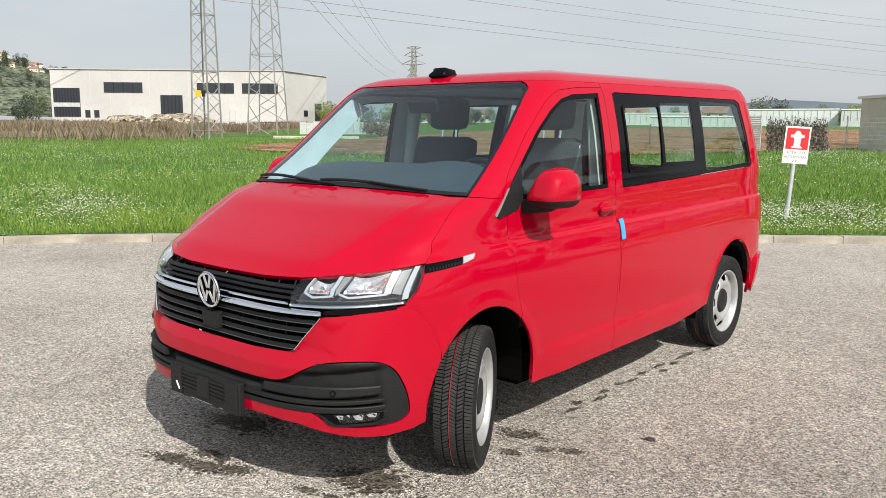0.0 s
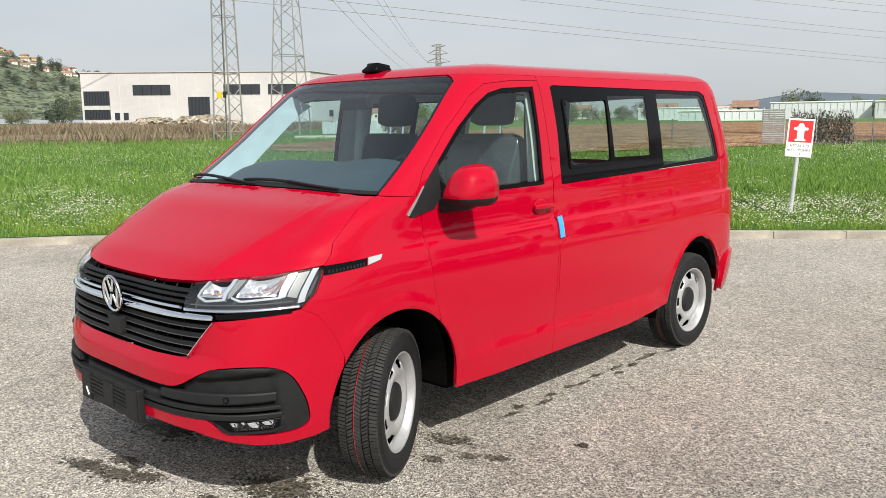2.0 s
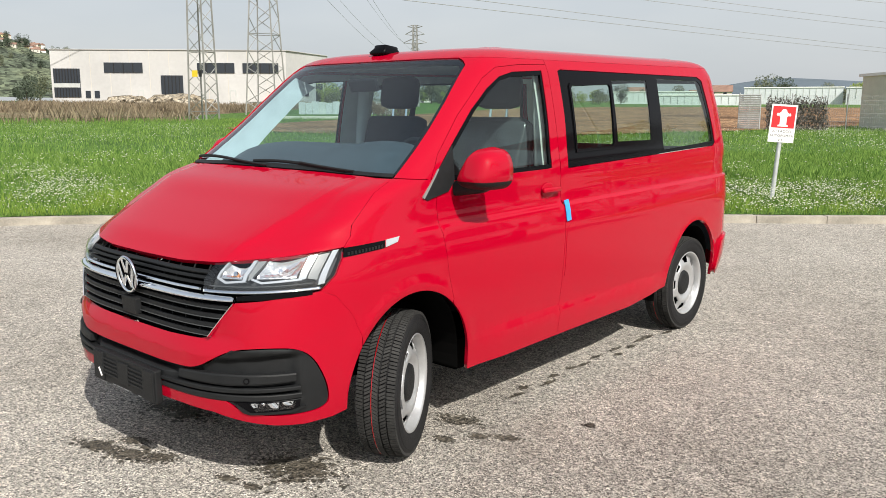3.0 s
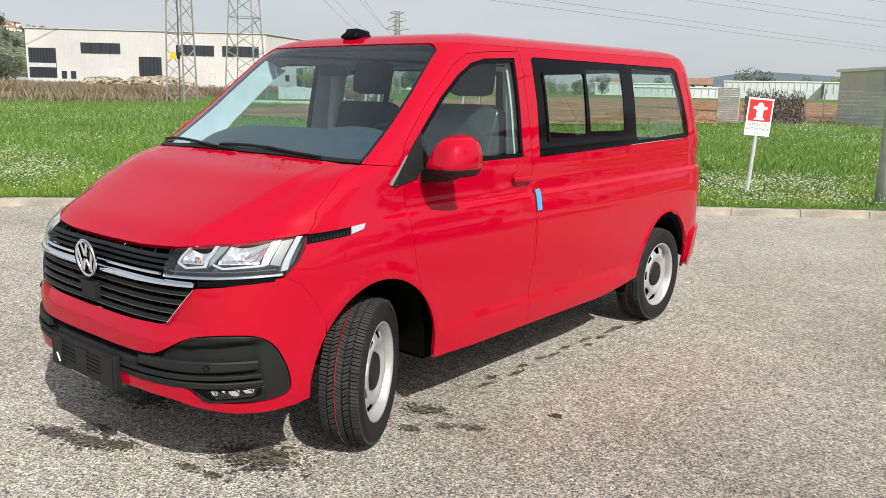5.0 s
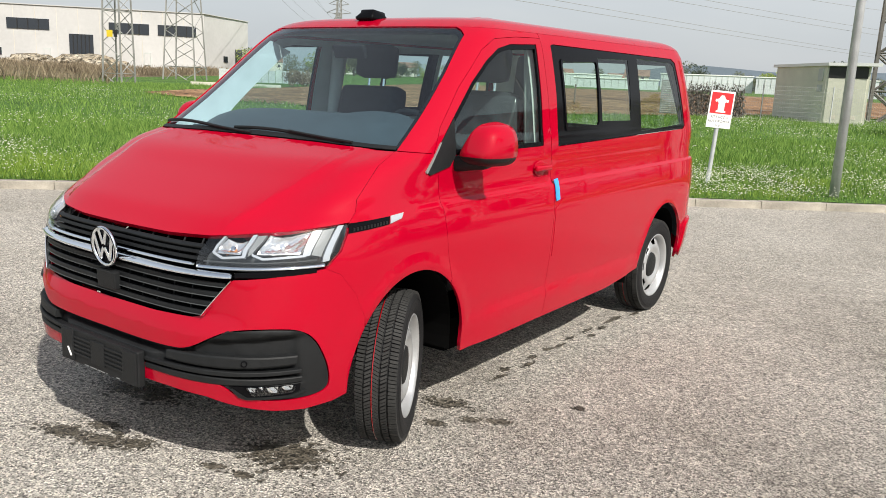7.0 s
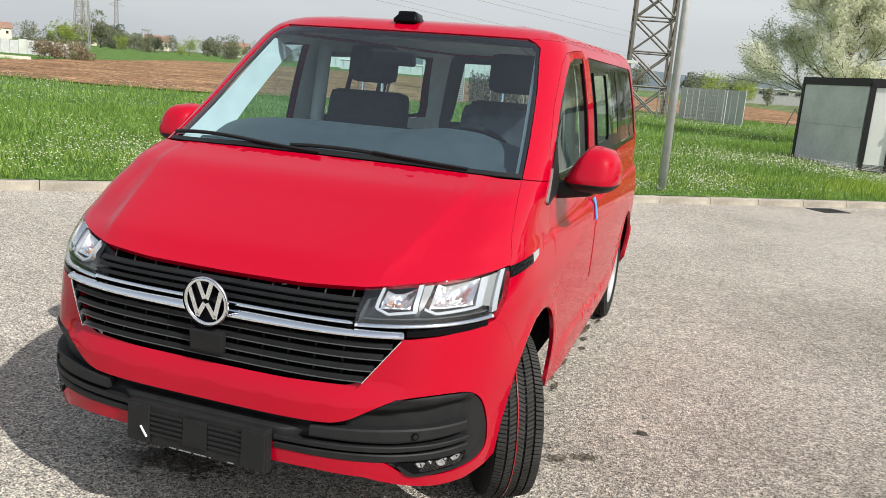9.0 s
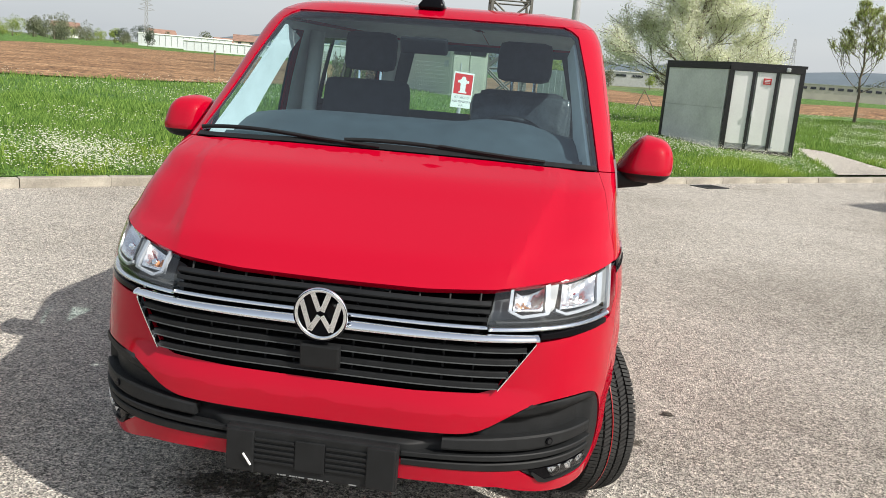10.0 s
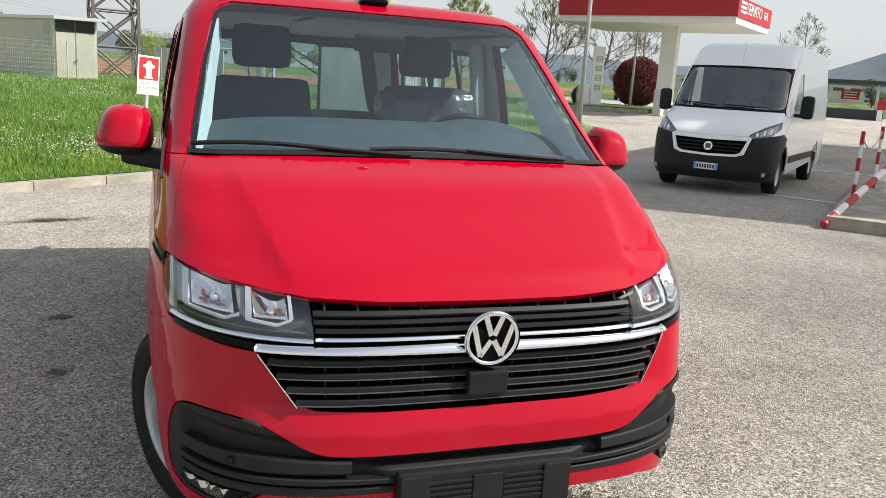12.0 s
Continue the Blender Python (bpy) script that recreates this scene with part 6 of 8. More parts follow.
def hydrant_sign(x, y, turn, lean):
    root = thing("hydrant_sign", pose(x, y, base_z(x, y) - 0.05, 0, lean, turn), "red and white fire hydrant sign on a grey steel post", "sign")
    tube("post", (0, 0.04, -0.5), (0, 0.04, 1.62), 0.042, M_GALV, root, n=16)
    plate = box("sign_plate", (0.50, 0.006, 0.74), pose(0, -0.005, 1.27), M_WHITE, root, bevel=0.002)
    box("red_square", (0.44, 0.003, 0.42), pose(0, -0.0105, 1.395), M_SIGNRED, plate)
    # hydrant drawing
    prof = [(-0.10, 0.0), (0.10, 0.0), (0.10, 0.03), (0.065, 0.04), (0.065, 0.19), (0.085, 0.20), (0.085, 0.215), (0.125, 0.205), (0.14, 0.23), (0.125, 0.265), (0.085, 0.255), (0.085, 0.27), (0.06, 0.28), (0.05, 0.315), (0.025, 0.34)]
    out = prof + [(-x, z) for x, z in reversed(prof[2:])]
    vs = [(x, -0.0135, 1.21 + z) for x, z in out]
    part_from("hydrant_drawing", vs, [tuple(range(len(vs)))], M_WHITE, plate)
    for text, z, s in (("ATTACCO", 1.115, 0.070), ("AUTOPOMPA", 1.030, 0.068), ("V.F.", 0.945, 0.066)):
        words("sign_lettering", text, s, pose(0, -0.0095, z, 90), M_SIGNBLACK, plate, 1.15, 0.001)
    return root


hs = hydrant_sign(-1.13, 10.54, 38, 3.6)
hs.scale = (0.80, 0.80, 0.80)
hs.location.z = 0.385


def lamp_post(x, y, high, label):
    root = thing("street_lamp", pose(x, y, base_z(x, y) - 0.1), label, "street lamp")
    bm = bmesh.new()
    add_tube(bm, (0, 0, 0), (0, 0, high), 0.075, 0.045, 20)
    part("pole", bm, M_GALV, root, smooth=True)
    bm = bmesh.new()
    add_tube(bm, (0, 0, high), (0.9, 0, high + 0.12), 0.03, 0.03, 10)
    part("arm", bm, M_GALV, root)
    box("lamp_head", (0.6, 0.24, 0.10), pose(1.15, 0, high + 0.14, 0, -6), M_GALV, root, bevel=0.03)
    return root


lamp_post(0.68, 11.05, 8.0, "grey galvanised lamp post behind the kerb")
lamp_post(11.9, 20.5, 8.0, "grey galvanised lamp post at the kerb corner")
lamp_post(24.2, 37.3, 7.0, "thin grey lamp post beside the red bush")


def steel_cabin():
    """Low flat-roofed cabin: grey flank, three white panels in a black frame."""
    m = pose(4.72, 18.55, base_z(4.7, 18.5) - 0.10, 0, 0, 0)
    root = thing("equipment_cabin", m, "flat-roofed cabin with white and grey panels in a black steel frame", "cabin")
    A, Bd = Vector((0.955, -0.18, 0)).normalized(), Vector((-0.56, 0.83, 0)).normalized()
    H, L, D = 2.22, 1.74, 2.35

    def wall(name, o, d, length, z0, z1, mat, thick=0.04, label=""):
        n = Vector((d.y, -d.x, 0))
        mm = Matrix.Translation(o + d * length / 2 + Vector((0, 0, (z0 + z1) / 2))) @ Matrix((( d.x, n.x, 0, 0), (d.y, n.y, 0, 0), (0, 0, 1, 0), (0, 0, 0, 1)))
        bm = bmesh.new()
        add_box(bm, (length, thick, z1 - z0), mm, 0.004)
        return part(name, bm, mat, root, label)
    O = Vector((0, 0, 0))
    for k in range(3):
        wall("white_panel", O + A * (0.10 + k * 0.55), A, 0.47, 0.27 if k < 2 else 0.16, H - 0.14, M_CABINWHITE)
    wall("grey_panel", O + Bd * 0.06, -Bd * -1, D - 0.12, 0.10, 1.12, M_CABINSHADE, 0.04)
    wall("grey_panel", O + Bd * 0.06, Bd, D - 0.12, 1.125, H - 0.12, M_CABINSHADE, 0.04)
    for k in range(4):
        wall("frame_post", O + A * (k * 0.55 - 0.015), A, 0.11 if k in (0, 3) else 0.075, 0.0, H, M_FRAME, 0.09)
    wall("frame_post", O + Bd * (D - 0.06), Bd, 0.09, 0.0, H, M_FRAME, 0.09)
    wall("frame_rail", O, A, L, H - 0.13, H, M_FRAME, 0.10)
    wall("frame_rail", O, A, L, 0.02, 0.14, M_FRAME, 0.08)
    wall("frame_rail", O, Bd, D, H - 0.11, H, M_FRAME, 0.09)
    for k in range(4):
        wall("vent_slat", O + A * 0.10, A, 1.15, 0.145 + k * 0.032, 0.158 + k * 0.032, M_GALV, 0.06)
    vs = [O - A * 0.03 - Bd * 0.03, O + A * (L + 0.02) - Bd * 0.03, O + A * (L + 0.02) + Bd * (D + 0.03), O - A * 0.03 + Bd * (D + 0.03)]
    prism("roof", [(v.x, v.y) for v in vs], H, H + 0.07, M_FRAME, root)
    vs = [O + A * 0.06 + Bd * 0.06, O + A * (L - 0.03) + Bd * 0.06, O + A * (L - 0.03) + Bd * (D - 0.03), O + A * 0.06 + Bd * (D - 0.03)]
    prism("body", [(v.x, v.y) for v in vs], 0.0, H, M_CABINGREY, root)
    n = Vector((A.y, -A.x, 0))
    P = O + A * 0.90 + n * 0.03 + Vector((0, 0, 1.86))
    rot = Matrix(((A.x, -n.x, 0, 0), (A.y, -n.y, 0, 0), (0, 0, 1, 0), (0, 0, 0, 1)))
    note = box("red_notice", (0.19, 0.006, 0.15), Matrix.Translation(P) @ rot, M_SIGNRED, root)
    for k in range(3):
        box("lettering_bar", (0.13, 0.004, 0.016), Matrix.Translation(P + n * 0.005 + Vector((0, 0, 0.035 - k * 0.035))) @ rot, M_WHITE, note)
    box("door_handle", (0.03, 0.05, 0.14), Matrix.Translation(O + A * 0.635 + n * 0.06 + Vector((0, 0, 1.05))) @ rot, M_GALV, root, bevel=0.006)
    box("outside_lamp", (0.10, 0.12, 0.10), Matrix.Translation(O + A * 1.35 + n * 0.07 + Vector((0, 0, H - 0.05))) @ rot, M_GALV, root, bevel=0.02)


steel_cabin()
sheet("footpath", [tuple(p) for p in PATHWAY], lambda x, y: meadow_height(x, y), M_ASPHALT, "worn pale path from the kerb to the cabin", 0.35, 0.045)


def bar_between(bm, a, b, w):
    a, b = Vector(a), Vector(b)
    add_tube(bm, a, b, w, w, 4)


def pylon(x, y, turn, half, top_half, high, w, label, arms=True, name="pylon", panels=9, legs_mat=None, zigzag=False, reach=3.6):
    root = thing(name, pose(x, y, base_z(x, y) - 0.4, 0, 0, turn), label, "pylon")
    mat = legs_mat or M_PYLON
    corner = lambda sx, sy, t: Vector((sx * (half + (top_half - half) * t), sy * (half + (top_half - half) * t), high * t))
    for sx in (-1, 1):
        for sy in (-1, 1):
            bm = bmesh.new()
            add_tube(bm, corner(sx, sy, 0), corner(sx, sy, 1), w, w * 0.7, 4)
            part("leg", bm, mat, root)
    bm = bmesh.new()
    ts = [1 - (1 - k / panels) ** 1.25 for k in range(panels + 1)]
    for row, (t0, t1) in enumerate(zip(ts, ts[1:])):
        for (a, b) in (((-1, -1), (1, -1)), ((1, -1), (1, 1)), ((1, 1), (-1, 1)), ((-1, 1), (-1, -1))):
            if row % 2 or not zigzag:
                bar_between(bm, corner(*a, t0), corner(*b, t1), w * 0.5)
            if not row % 2 or not zigzag:
                bar_between(bm, corner(*b, t0), corner(*a, t1), w * 0.5)
            if zigzag and row % 4:
                continue
            bar_between(bm, corner(*a, t1), corner(*b, t1), w * 0.42)
    tagged(part("lattice", bm, mat, root), kind="stuff")
    if arms:
        for k, t in enumerate((0.78, 0.88, 0.97)):
            bm = bmesh.new()
            for s in (-1, 1):
                tip = Vector((s * (reach - 0.4 * k), 0, high * t + 0.2))
                for sy in (-1, 1):
                    bar_between(bm, corner(s, sy, t), tip, w * 0.5)
                    bar_between(bm, corner(s, sy, min(1, t + 0.06)), tip, w * 0.5)
            part("crossarm", bm, mat, root)
    return root


p1 = pylon(-44.9, 27.9, 20, 0.70, 0.18, 27, 0.060, "slim steel lattice pylon with a yellow notice in the meadow", panels=34, zigzag=True)
box("yellow_notice", (0.42, 0.03, 0.42), pose(-0.10, -0.66, 3.45), material("yellow_sheet", (0.75, 0.55, 0.03), 0.6, vary=0.1), p1)
box("dark_notice", (0.25, 0.03, 0.42), pose(0.33, -0.66, 3.45), M_FRAME, p1)
pylon(-57.05, 42.0, 32, 1.42, 0.12, 27, 0.07, "tall steel lattice pylon beyond the meadow", panels=22, zigzag=True)
pylon(-3.6, 51.9, 10, 1.3, 1.1, 30, 0.125, "heavy steel lattice mast beside the hut", arms=False, name="lattice_mast", panels=17, legs_mat=M_MAST)
for x, y, h in ((-100, 107, 15), (-169, 194, 16), (-219.7, 233.9, 23.5), (172, 675, 43), (-118.4, 216.5, 13)):
    pylon(x, y, 30, 0.045 * h if h < 20 else 2.2, 0.022 * h if h < 20 else 0.6, h, 0.08 if h < 20 else 0.16, "far lattice pylon of the power line", panels=8, reach=2.2)


# power lines overhead
def cable(a, b, sag, r=0.022):
    cu = bpy.data.curves.new("power_cable", "CURVE")
    cu.dimensions, cu.bevel_depth, cu.bevel_resolution = "3D", r, 1
    sp = cu.splines.new("POLY")
    n = 28
    sp.points.add(n)
    for i in range(n + 1):
        t = i / n
        p = Vector(a).lerp(Vector(b), t) - Vector((0, 0, sag * 4 * t * (1 - t)))
        sp.points[i].co = (*p, 1)
    cu.materials.append(M_PYLON)
    return tagged(new("power_cable", cu), "thin dark overhead power cable", "cable", "overhead power cables")


for dx, h in ((-3.2, 24.5), (0.0, 27.5), (3.2, 24.5), (-2.6, 21.5)):
    cable((-59.6 + dx * 0.8, 43.3 + dx * 0.5, h), (-226 + dx, 235 + dx * 0.5, h), 3.0, 0.028)
for a, b in (((-124, 94, 26.4), (-70, 329, 23.2)), ((-123, 104, 28.3), (-70, 329, 24.6)), ((-130, 160, 36.0), (-69, 319, 30.9)),
             ((-123, 177, 37.5), (-69, 319, 32.9)), ((-108, 221, 41.4), (-67, 309, 38.2)), ((-95, 238, 42.1), (-67, 309, 40.5))):
    a, b = Vector(a), Vector(b)
    cable(a - (b - a) * 0.8, b + (b - a) * 0.5, 2.0, 0.06)


# transformer hut and its fence
def hut():
    P, Q, S = Vector((-6.24, 45.3, 0)), Vector((-4.12, 45.4, 0)), Vector((-9.75, 49.1, 0))
    z0 = 0.30
    root = thing("transformer_hut", Matrix.Translation((0, 0, z0)), "cream metal-clad hut with double doors and a flat overhanging roof", "hut")
    root.scale = (1, 1, 0.95)
    far = Q + (S - P)
    prism("wall", [(p.x, p.y) for p in (P, Q, far, S)], 0.12, 3.40, M_CREAM, root)
    out = [(P + (P - far) * 0.06), (Q + (Q - S) * 0.10), (far + (far - P) * 0.05), (S + (S - Q) * 0.05)]
    prism("roof", [(p.x, p.y) for p in out], 3.40, 3.57, M_WHITE, root)
    d = (Q - P).normalized()
    n = Vector((d.y, -d.x, 0))
    rot = Matrix(((d.x, -n.x, 0, 0), (d.y, -n.y, 0, 0), (0, 0, 1, 0), (0, 0, 0, 1)))
    L = (Q - P).length
    for k in range(2):
        c = P + d * L * (0.27 + 0.46 * k) + n * 0.03
        door = box("door", (L * 0.43, 0.05, 2.5), Matrix.Translation(c + Vector((0, 0, 1.45))) @ rot, M_CREAM, root, bevel=0.01)
        box("louvre", (0.22, 0.02, 0.20), Matrix.Translation(c + n * 0.03 + Vector((0, 0, 0.55))) @ rot, M_PLASTER, door)
        box("dark_fanlight", (L * 0.44, 0.04, 0.62), Matrix.Translation(c + n * 0.01 + Vector((0, 0, 3.05))) @ rot, M_FRAME, root)
    box("door_handle", (0.05, 0.08, 0.10), Matrix.Translation(P + d * L * 0.52 + n * 0.09 + Vector((0, 0, 1.2))) @ rot, M_FRAME, root)
    e = (S - P).normalized()
    m = Vector((-e.y, e.x, 0)) * 1.0
    rot2 = Matrix(((e.x, m.x, 0, 0), (e.y, m.y, 0, 0), (0, 0, 1, 0), (0, 0, 0, 1)))
    for z, h in ((2.9, 0.7), (2.15, 0.4)):
        box("vent", (0.45, 0.05, h), Matrix.Translation(P + e * 0.5 + m * 0.02 + Vector((0, 0, z))) @ rot2, M_CABINGREY, root)


hut()


def fence(points, high, mesh, name, label, posts=2.4, slats=0):
    root = thing(name, Matrix(), label, "fence")
    for (ax, ay), (bx, by) in zip(points, points[1:]):
        L = math.hypot(bx - ax, by - ay)
        n = max(1, int(L / posts))
        for i in range(n + 1):
            x, y = ax + (bx - ax) * i / n, ay + (by - ay) * i / n
            tube("post", (x, y, base_z(x, y) - 0.2), (x, y, base_z(x, y) + high), 0.035, M_GALV, root, n=6)
        bm = bmesh.new()
        for k in range(mesh):
            h = high * (k + 0.5) / mesh
            add_tube(bm, (ax, ay, base_z(ax, ay) + h), (bx, by, base_z(bx, by) + h), 0.004, n=3)
        for k in range(int(L / 0.10)):
            x, y = ax + (bx - ax) * k * 0.10 / L, ay + (by - ay) * k * 0.10 / L
            add_tube(bm, (x, y, base_z(x, y)), (x, y, base_z(x, y) + high * 0.97), 0.0035, n=3)
        tagged(part("wire_mesh", bm, M_WIRE, root), kind="stuff")
        for k in range(slats):
            t = (k + 0.5) / slats
            x, y = ax + (bx - ax) * t, ay + (by - ay) * t
            box("grey_board", (L / slats * 0.93, 0.03, high * 0.93), pose(x, y, base_z(x, y) + high * 0.5, 0, 0, math.degrees(math.atan2(by - ay, bx - ax))), M_CABINGREY if k % 2 else M_GALV, root)
    return root


fence([(-13.7, 41.0), (-8.7, 42.5), (-2.1, 44.0), (1.5, 44.7)], 1.95, 9, "wire_fence", "galvanised wire mesh fence with steel posts")
fence([(-1.2, 50.1), (2.5, 46.0)], 2.05, 6, "board_fence", "grey corrugated board fence", slats=10)
# dry creeper on the fence
g = np.random.default_rng(5)
cx = g.uniform(0.24, 0.82, 5200)
px, py = -13.5 + 4.76 * cx, 41.1 + 1.45 * cx
P = np.stack([px + g.normal(0, 0.08, 5200), py + g.normal(0, 0.08, 5200), meadow_height(px, py) + g.uniform(0.05, 1.85, 5200) * (0.7 + 0.3 * g.random(5200))], 1)
A, Bv = g.normal(0, 0.028, (5200, 3)), g.normal(0, 0.03, (5200, 3)) * [1, 1, 3.2]
tagged(fast_mesh("dry_creeper", np.stack([P - A, P + A, P + Bv], 1).reshape(-1, 3), np.arange(15600).reshape(-1, 3), leaf_material("dry_creeper_leaf", (0.06, 0.056, 0.05), (0.22, 0.20, 0.18), 0.2)), "dry grey creeper grown through the fence", "creeper", kind="stuff")
louvre = thing("louvred_panel", Matrix(), "pale grey louvred fence panels beside the creeper", "fence")
lb = base_z(-13, 41.3)
for k in range(16):
    box("slat", (1.06, 0.03, 0.09), pose(-13.2, 41.10, lb + 0.10 + k * 0.115, 25, 0, 17), M_GALV, louvre)
for d in (-0.54, 0.0, 0.54):
    tube("post", (-13.2 + d * 0.956, 41.15 + d * 0.292, lb - 0.2), (-13.2 + d * 0.956, 41.15 + d * 0.292, lb + 1.92), 0.030, M_GALV, louvre, n=6)
for a, b in (((5.1, 46.4), (5.6, 46.4)), ):
    st = thing("wooden_stakes", Matrix(), "pair of leaning wooden stakes at the field's edge", "stakes")
    tube("stake", (a[0] - 0.4, a[1], base_z(*a) - 0.1), (a[0] + 0.1, a[1], base_z(*a) + 1.2), 0.03, M_BARK, st, n=6)
    tube("stake", (b[0] + 0.4, b[1], base_z(*b) - 0.1), (a[0] + 0.1, a[1], base_z(*a) + 1.2), 0.03, M_BARK, st, n=6)
tube_stake = thing("marker_stake", Matrix(), "thin wooden marker stake at the field's edge", "stake")
tube("stake", (-20.5, 44, base_z(-20, 44) - 0.1), (-20.5, 44, base_z(-20, 44) + 1.3), 0.05, M_BARK, tube_stake, n=6)


# ---- buildings ----
def factory():
    zc = 3.3
    A, C, D = Vector((-148.4, 62.1, 0)), Vector((-118.2, 91.7, 0)), Vector((-124.4, 107.0, 0))
    d = (C - A).normalized()
    n = Vector((d.y, -d.x, 0))
    L, H = (C - A).length, 8.9
    e = (D - C).normalized()
    root = thing("factory_building", Matrix.Translation((0, 0, zc)), "long pale concrete factory hall with dark strip windows", "building")
    prism("wall", [(p.x, p.y) for p in (A, C, D, A + (D - C))], -3.0, H, M_CONCRETE, root)
    prism("roof", [(p.x, p.y) for p in (A - d * 0.2 + n * 0.2, C + d * 0.2 + n * 0.2, D + d * 0.2, A + (D - C) - d * 0.2)], H, H + 0.12, M_CONCRETE, root)
    rot = Matrix(((d.x, -n.x, 0, 0), (d.y, -n.y, 0, 0), (0, 0, 1, 0), (0, 0, 0, 1)))

    def opening(name, x0, x1, z0, z1, mat, frames=0):
        c = A + d * (x0 + x1) / 2 * L + n * 0.06
        w = box(name, ((x1 - x0) * L, 0.16, z1 - z0), Matrix.Translation(c + Vector((0, 0, (z0 + z1) / 2))) @ rot, mat, root)
        for k in range(1, frames):
            p = A + d * (x0 + (x1 - x0) * k / frames) * L + n * 0.16
            box("mullion", (0.14, 0.08, z1 - z0), Matrix.Translation(p + Vector((0, 0, (z0 + z1) / 2))) @ rot, M_FRAME, w)
        return w
    opening("entrance_window", 0.010, 0.122, 0.45, 5.55, M_DARKGLASS, 9)
    box("floor_band", (0.110 * L, 0.3, 0.75), Matrix.Translation(A + d * 0.066 * L + n * 0.1 + Vector((0, 0, 2.55))) @ rot, M_CABINGREY, root)
    for x0, x1 in ((0.225, 0.388), (0.620, 0.779), (0.814, 0.968)):
        opening("strip_window", x0, x1, 4.85, 6.65, M_DARKGLASS, 4)
    opening("gate", 0.463, 0.557, -0.5, 4.4, M_DARKGLASS, 6)
    for x0 in (0.141, 0.179):
        opening("small_window", x0, x0 + 0.021, 0.35, 1.6, M_DARKGLASS)
    for x0 in (0.362, 0.756):
        w = opening("door_outline", x0, x0 + 0.026, -0.4, 1.8, M_CABINGREY)
        box("door_leaf", (0.02 * L, 0.2, 1.9), Matrix.Translation(A + d * (x0 + 0.013) * L + n * 0.08 + Vector((0, 0, 0.6))) @ rot, M_CONCRETE, w)
    for k in range(1, 12):
        box("panel_joint", (0.06, 0.05, H - 0.1), Matrix.Translation(A + d * L * k / 12 + n * 0.02 + Vector((0, 0, H / 2))) @ rot, M_PLASTER, root)
    m = Vector((e.y, -e.x, 0))
    m = m if m.dot(Vector((3, -3, 0)) - C) > 0 else -m
    rot2 = Matrix(((e.x, m.x, 0, 0), (e.y, m.y, 0, 0), (0, 0, 1, 0), (0, 0, 0, 1)))
    box("side_door", (2.6, 0.2, 3.6), Matrix.Translation(C + e * 12.6 + m * 0.05 + Vector((0, 0, 1.6))) @ rot2, M_DARKGLASS, root)
    box("side_window", (1.4, 0.2, 1.1), Matrix.Translation(C + e * 7.5 + m * 0.05 + Vector((0, 0, 1.4))) @ rot2, M_DARKGLASS, root)


factory()
# spoil heaps before the factory
M_RUBBLE = ground_material("pale_rubble", ((0.15, 0.125, 0.085), (0.26, 0.22, 0.16), (0.40, 0.36, 0.29)), 0.5, 2.5, 1.0)
for x, y, r, h in ((-112, 66, 7, 1.9), (-105, 63, 5, 1.4), (-121, 62, 6, 1.6)):
    bm = bmesh.new()
    bmesh.ops.create_icosphere(bm, subdivisions=4, radius=1.0)
    for v in bm.verts:
        k = 1 + 0.35 * noise.noise(v.co * 2.3 + Vector((x, y, 0))) + 0.15 * noise.noise(v.co * 7)
        v.co = Vector((v.co.x * r * k, v.co.y * r * 0.7 * k, max(-0.2, v.co.z) * h * k))
    ob = part("earth_mound", bm, M_RUBBLE, None, smooth=False)
    ob.location = (x, y, float(land(x, y)) + 0.5)
    tagged(ob, "pale heap of rubble and earth with weeds", "heap", "earth mounds")


def house(x, y, z, w, d, h, turn, wall, roof, label="pale house with a red tiled roof"):
    root = thing("house", pose(x, y, z, 0, 0, turn), label, "house")
    box("wall", (w, d, h), pose(0, 0, h / 2 - 1), wall, root)
    vs = [(-w / 2 - 0.4, -d / 2 - 0.4, h - 1), (w / 2 + 0.4, -d / 2 - 0.4, h - 1), (w / 2 + 0.4, d / 2 + 0.4, h - 1), (-w / 2 - 0.4, d / 2 + 0.4, h - 1), (-w / 2 - 0.4, 0, h + d * 0.22), (w / 2 + 0.4, 0, h + d * 0.22)]
    part_from("roof", vs, [(0, 1, 5, 4), (2, 3, 4, 5), (0, 4, 3), (1, 2, 5), (3, 2, 1, 0)], roof, root)
    for k in range(max(2, int(w / 3.5))):
        for s in (-1, 1):
            box("window", (1.1, 0.1, 1.3), pose(-w / 2 + (k + 0.5) * w / max(2, int(w / 3.5)), s * (d / 2 + 0.02), h * 0.55 - 0.5), M_DARKGLASS, root)
    return root


def lz(x, y):
    return float(land(x, y))


random.seed(41)
for x, y, s in ((-270, 340, 1), (-243, 369, 1), (-297, 320, 0.9), (-212, 405, 1.1), (-327, 297, 1), (-190, 432, 0.9)):
    house(x, y, lz(x, y) + 0.5, 12 * s, 9 * s, 5.0 * s, random.uniform(20, 60), M_PLASTER if random.random() < 0.7 else M_CABINWHITE, M_ROOFRED)
house(-112.5, 274.5, lz(-112, 274) + 2.2, 8, 6, 3.0, 20, M_PLASTER, M_ROOFRED, "low farmhouse with a red tiled roof beyond the field")


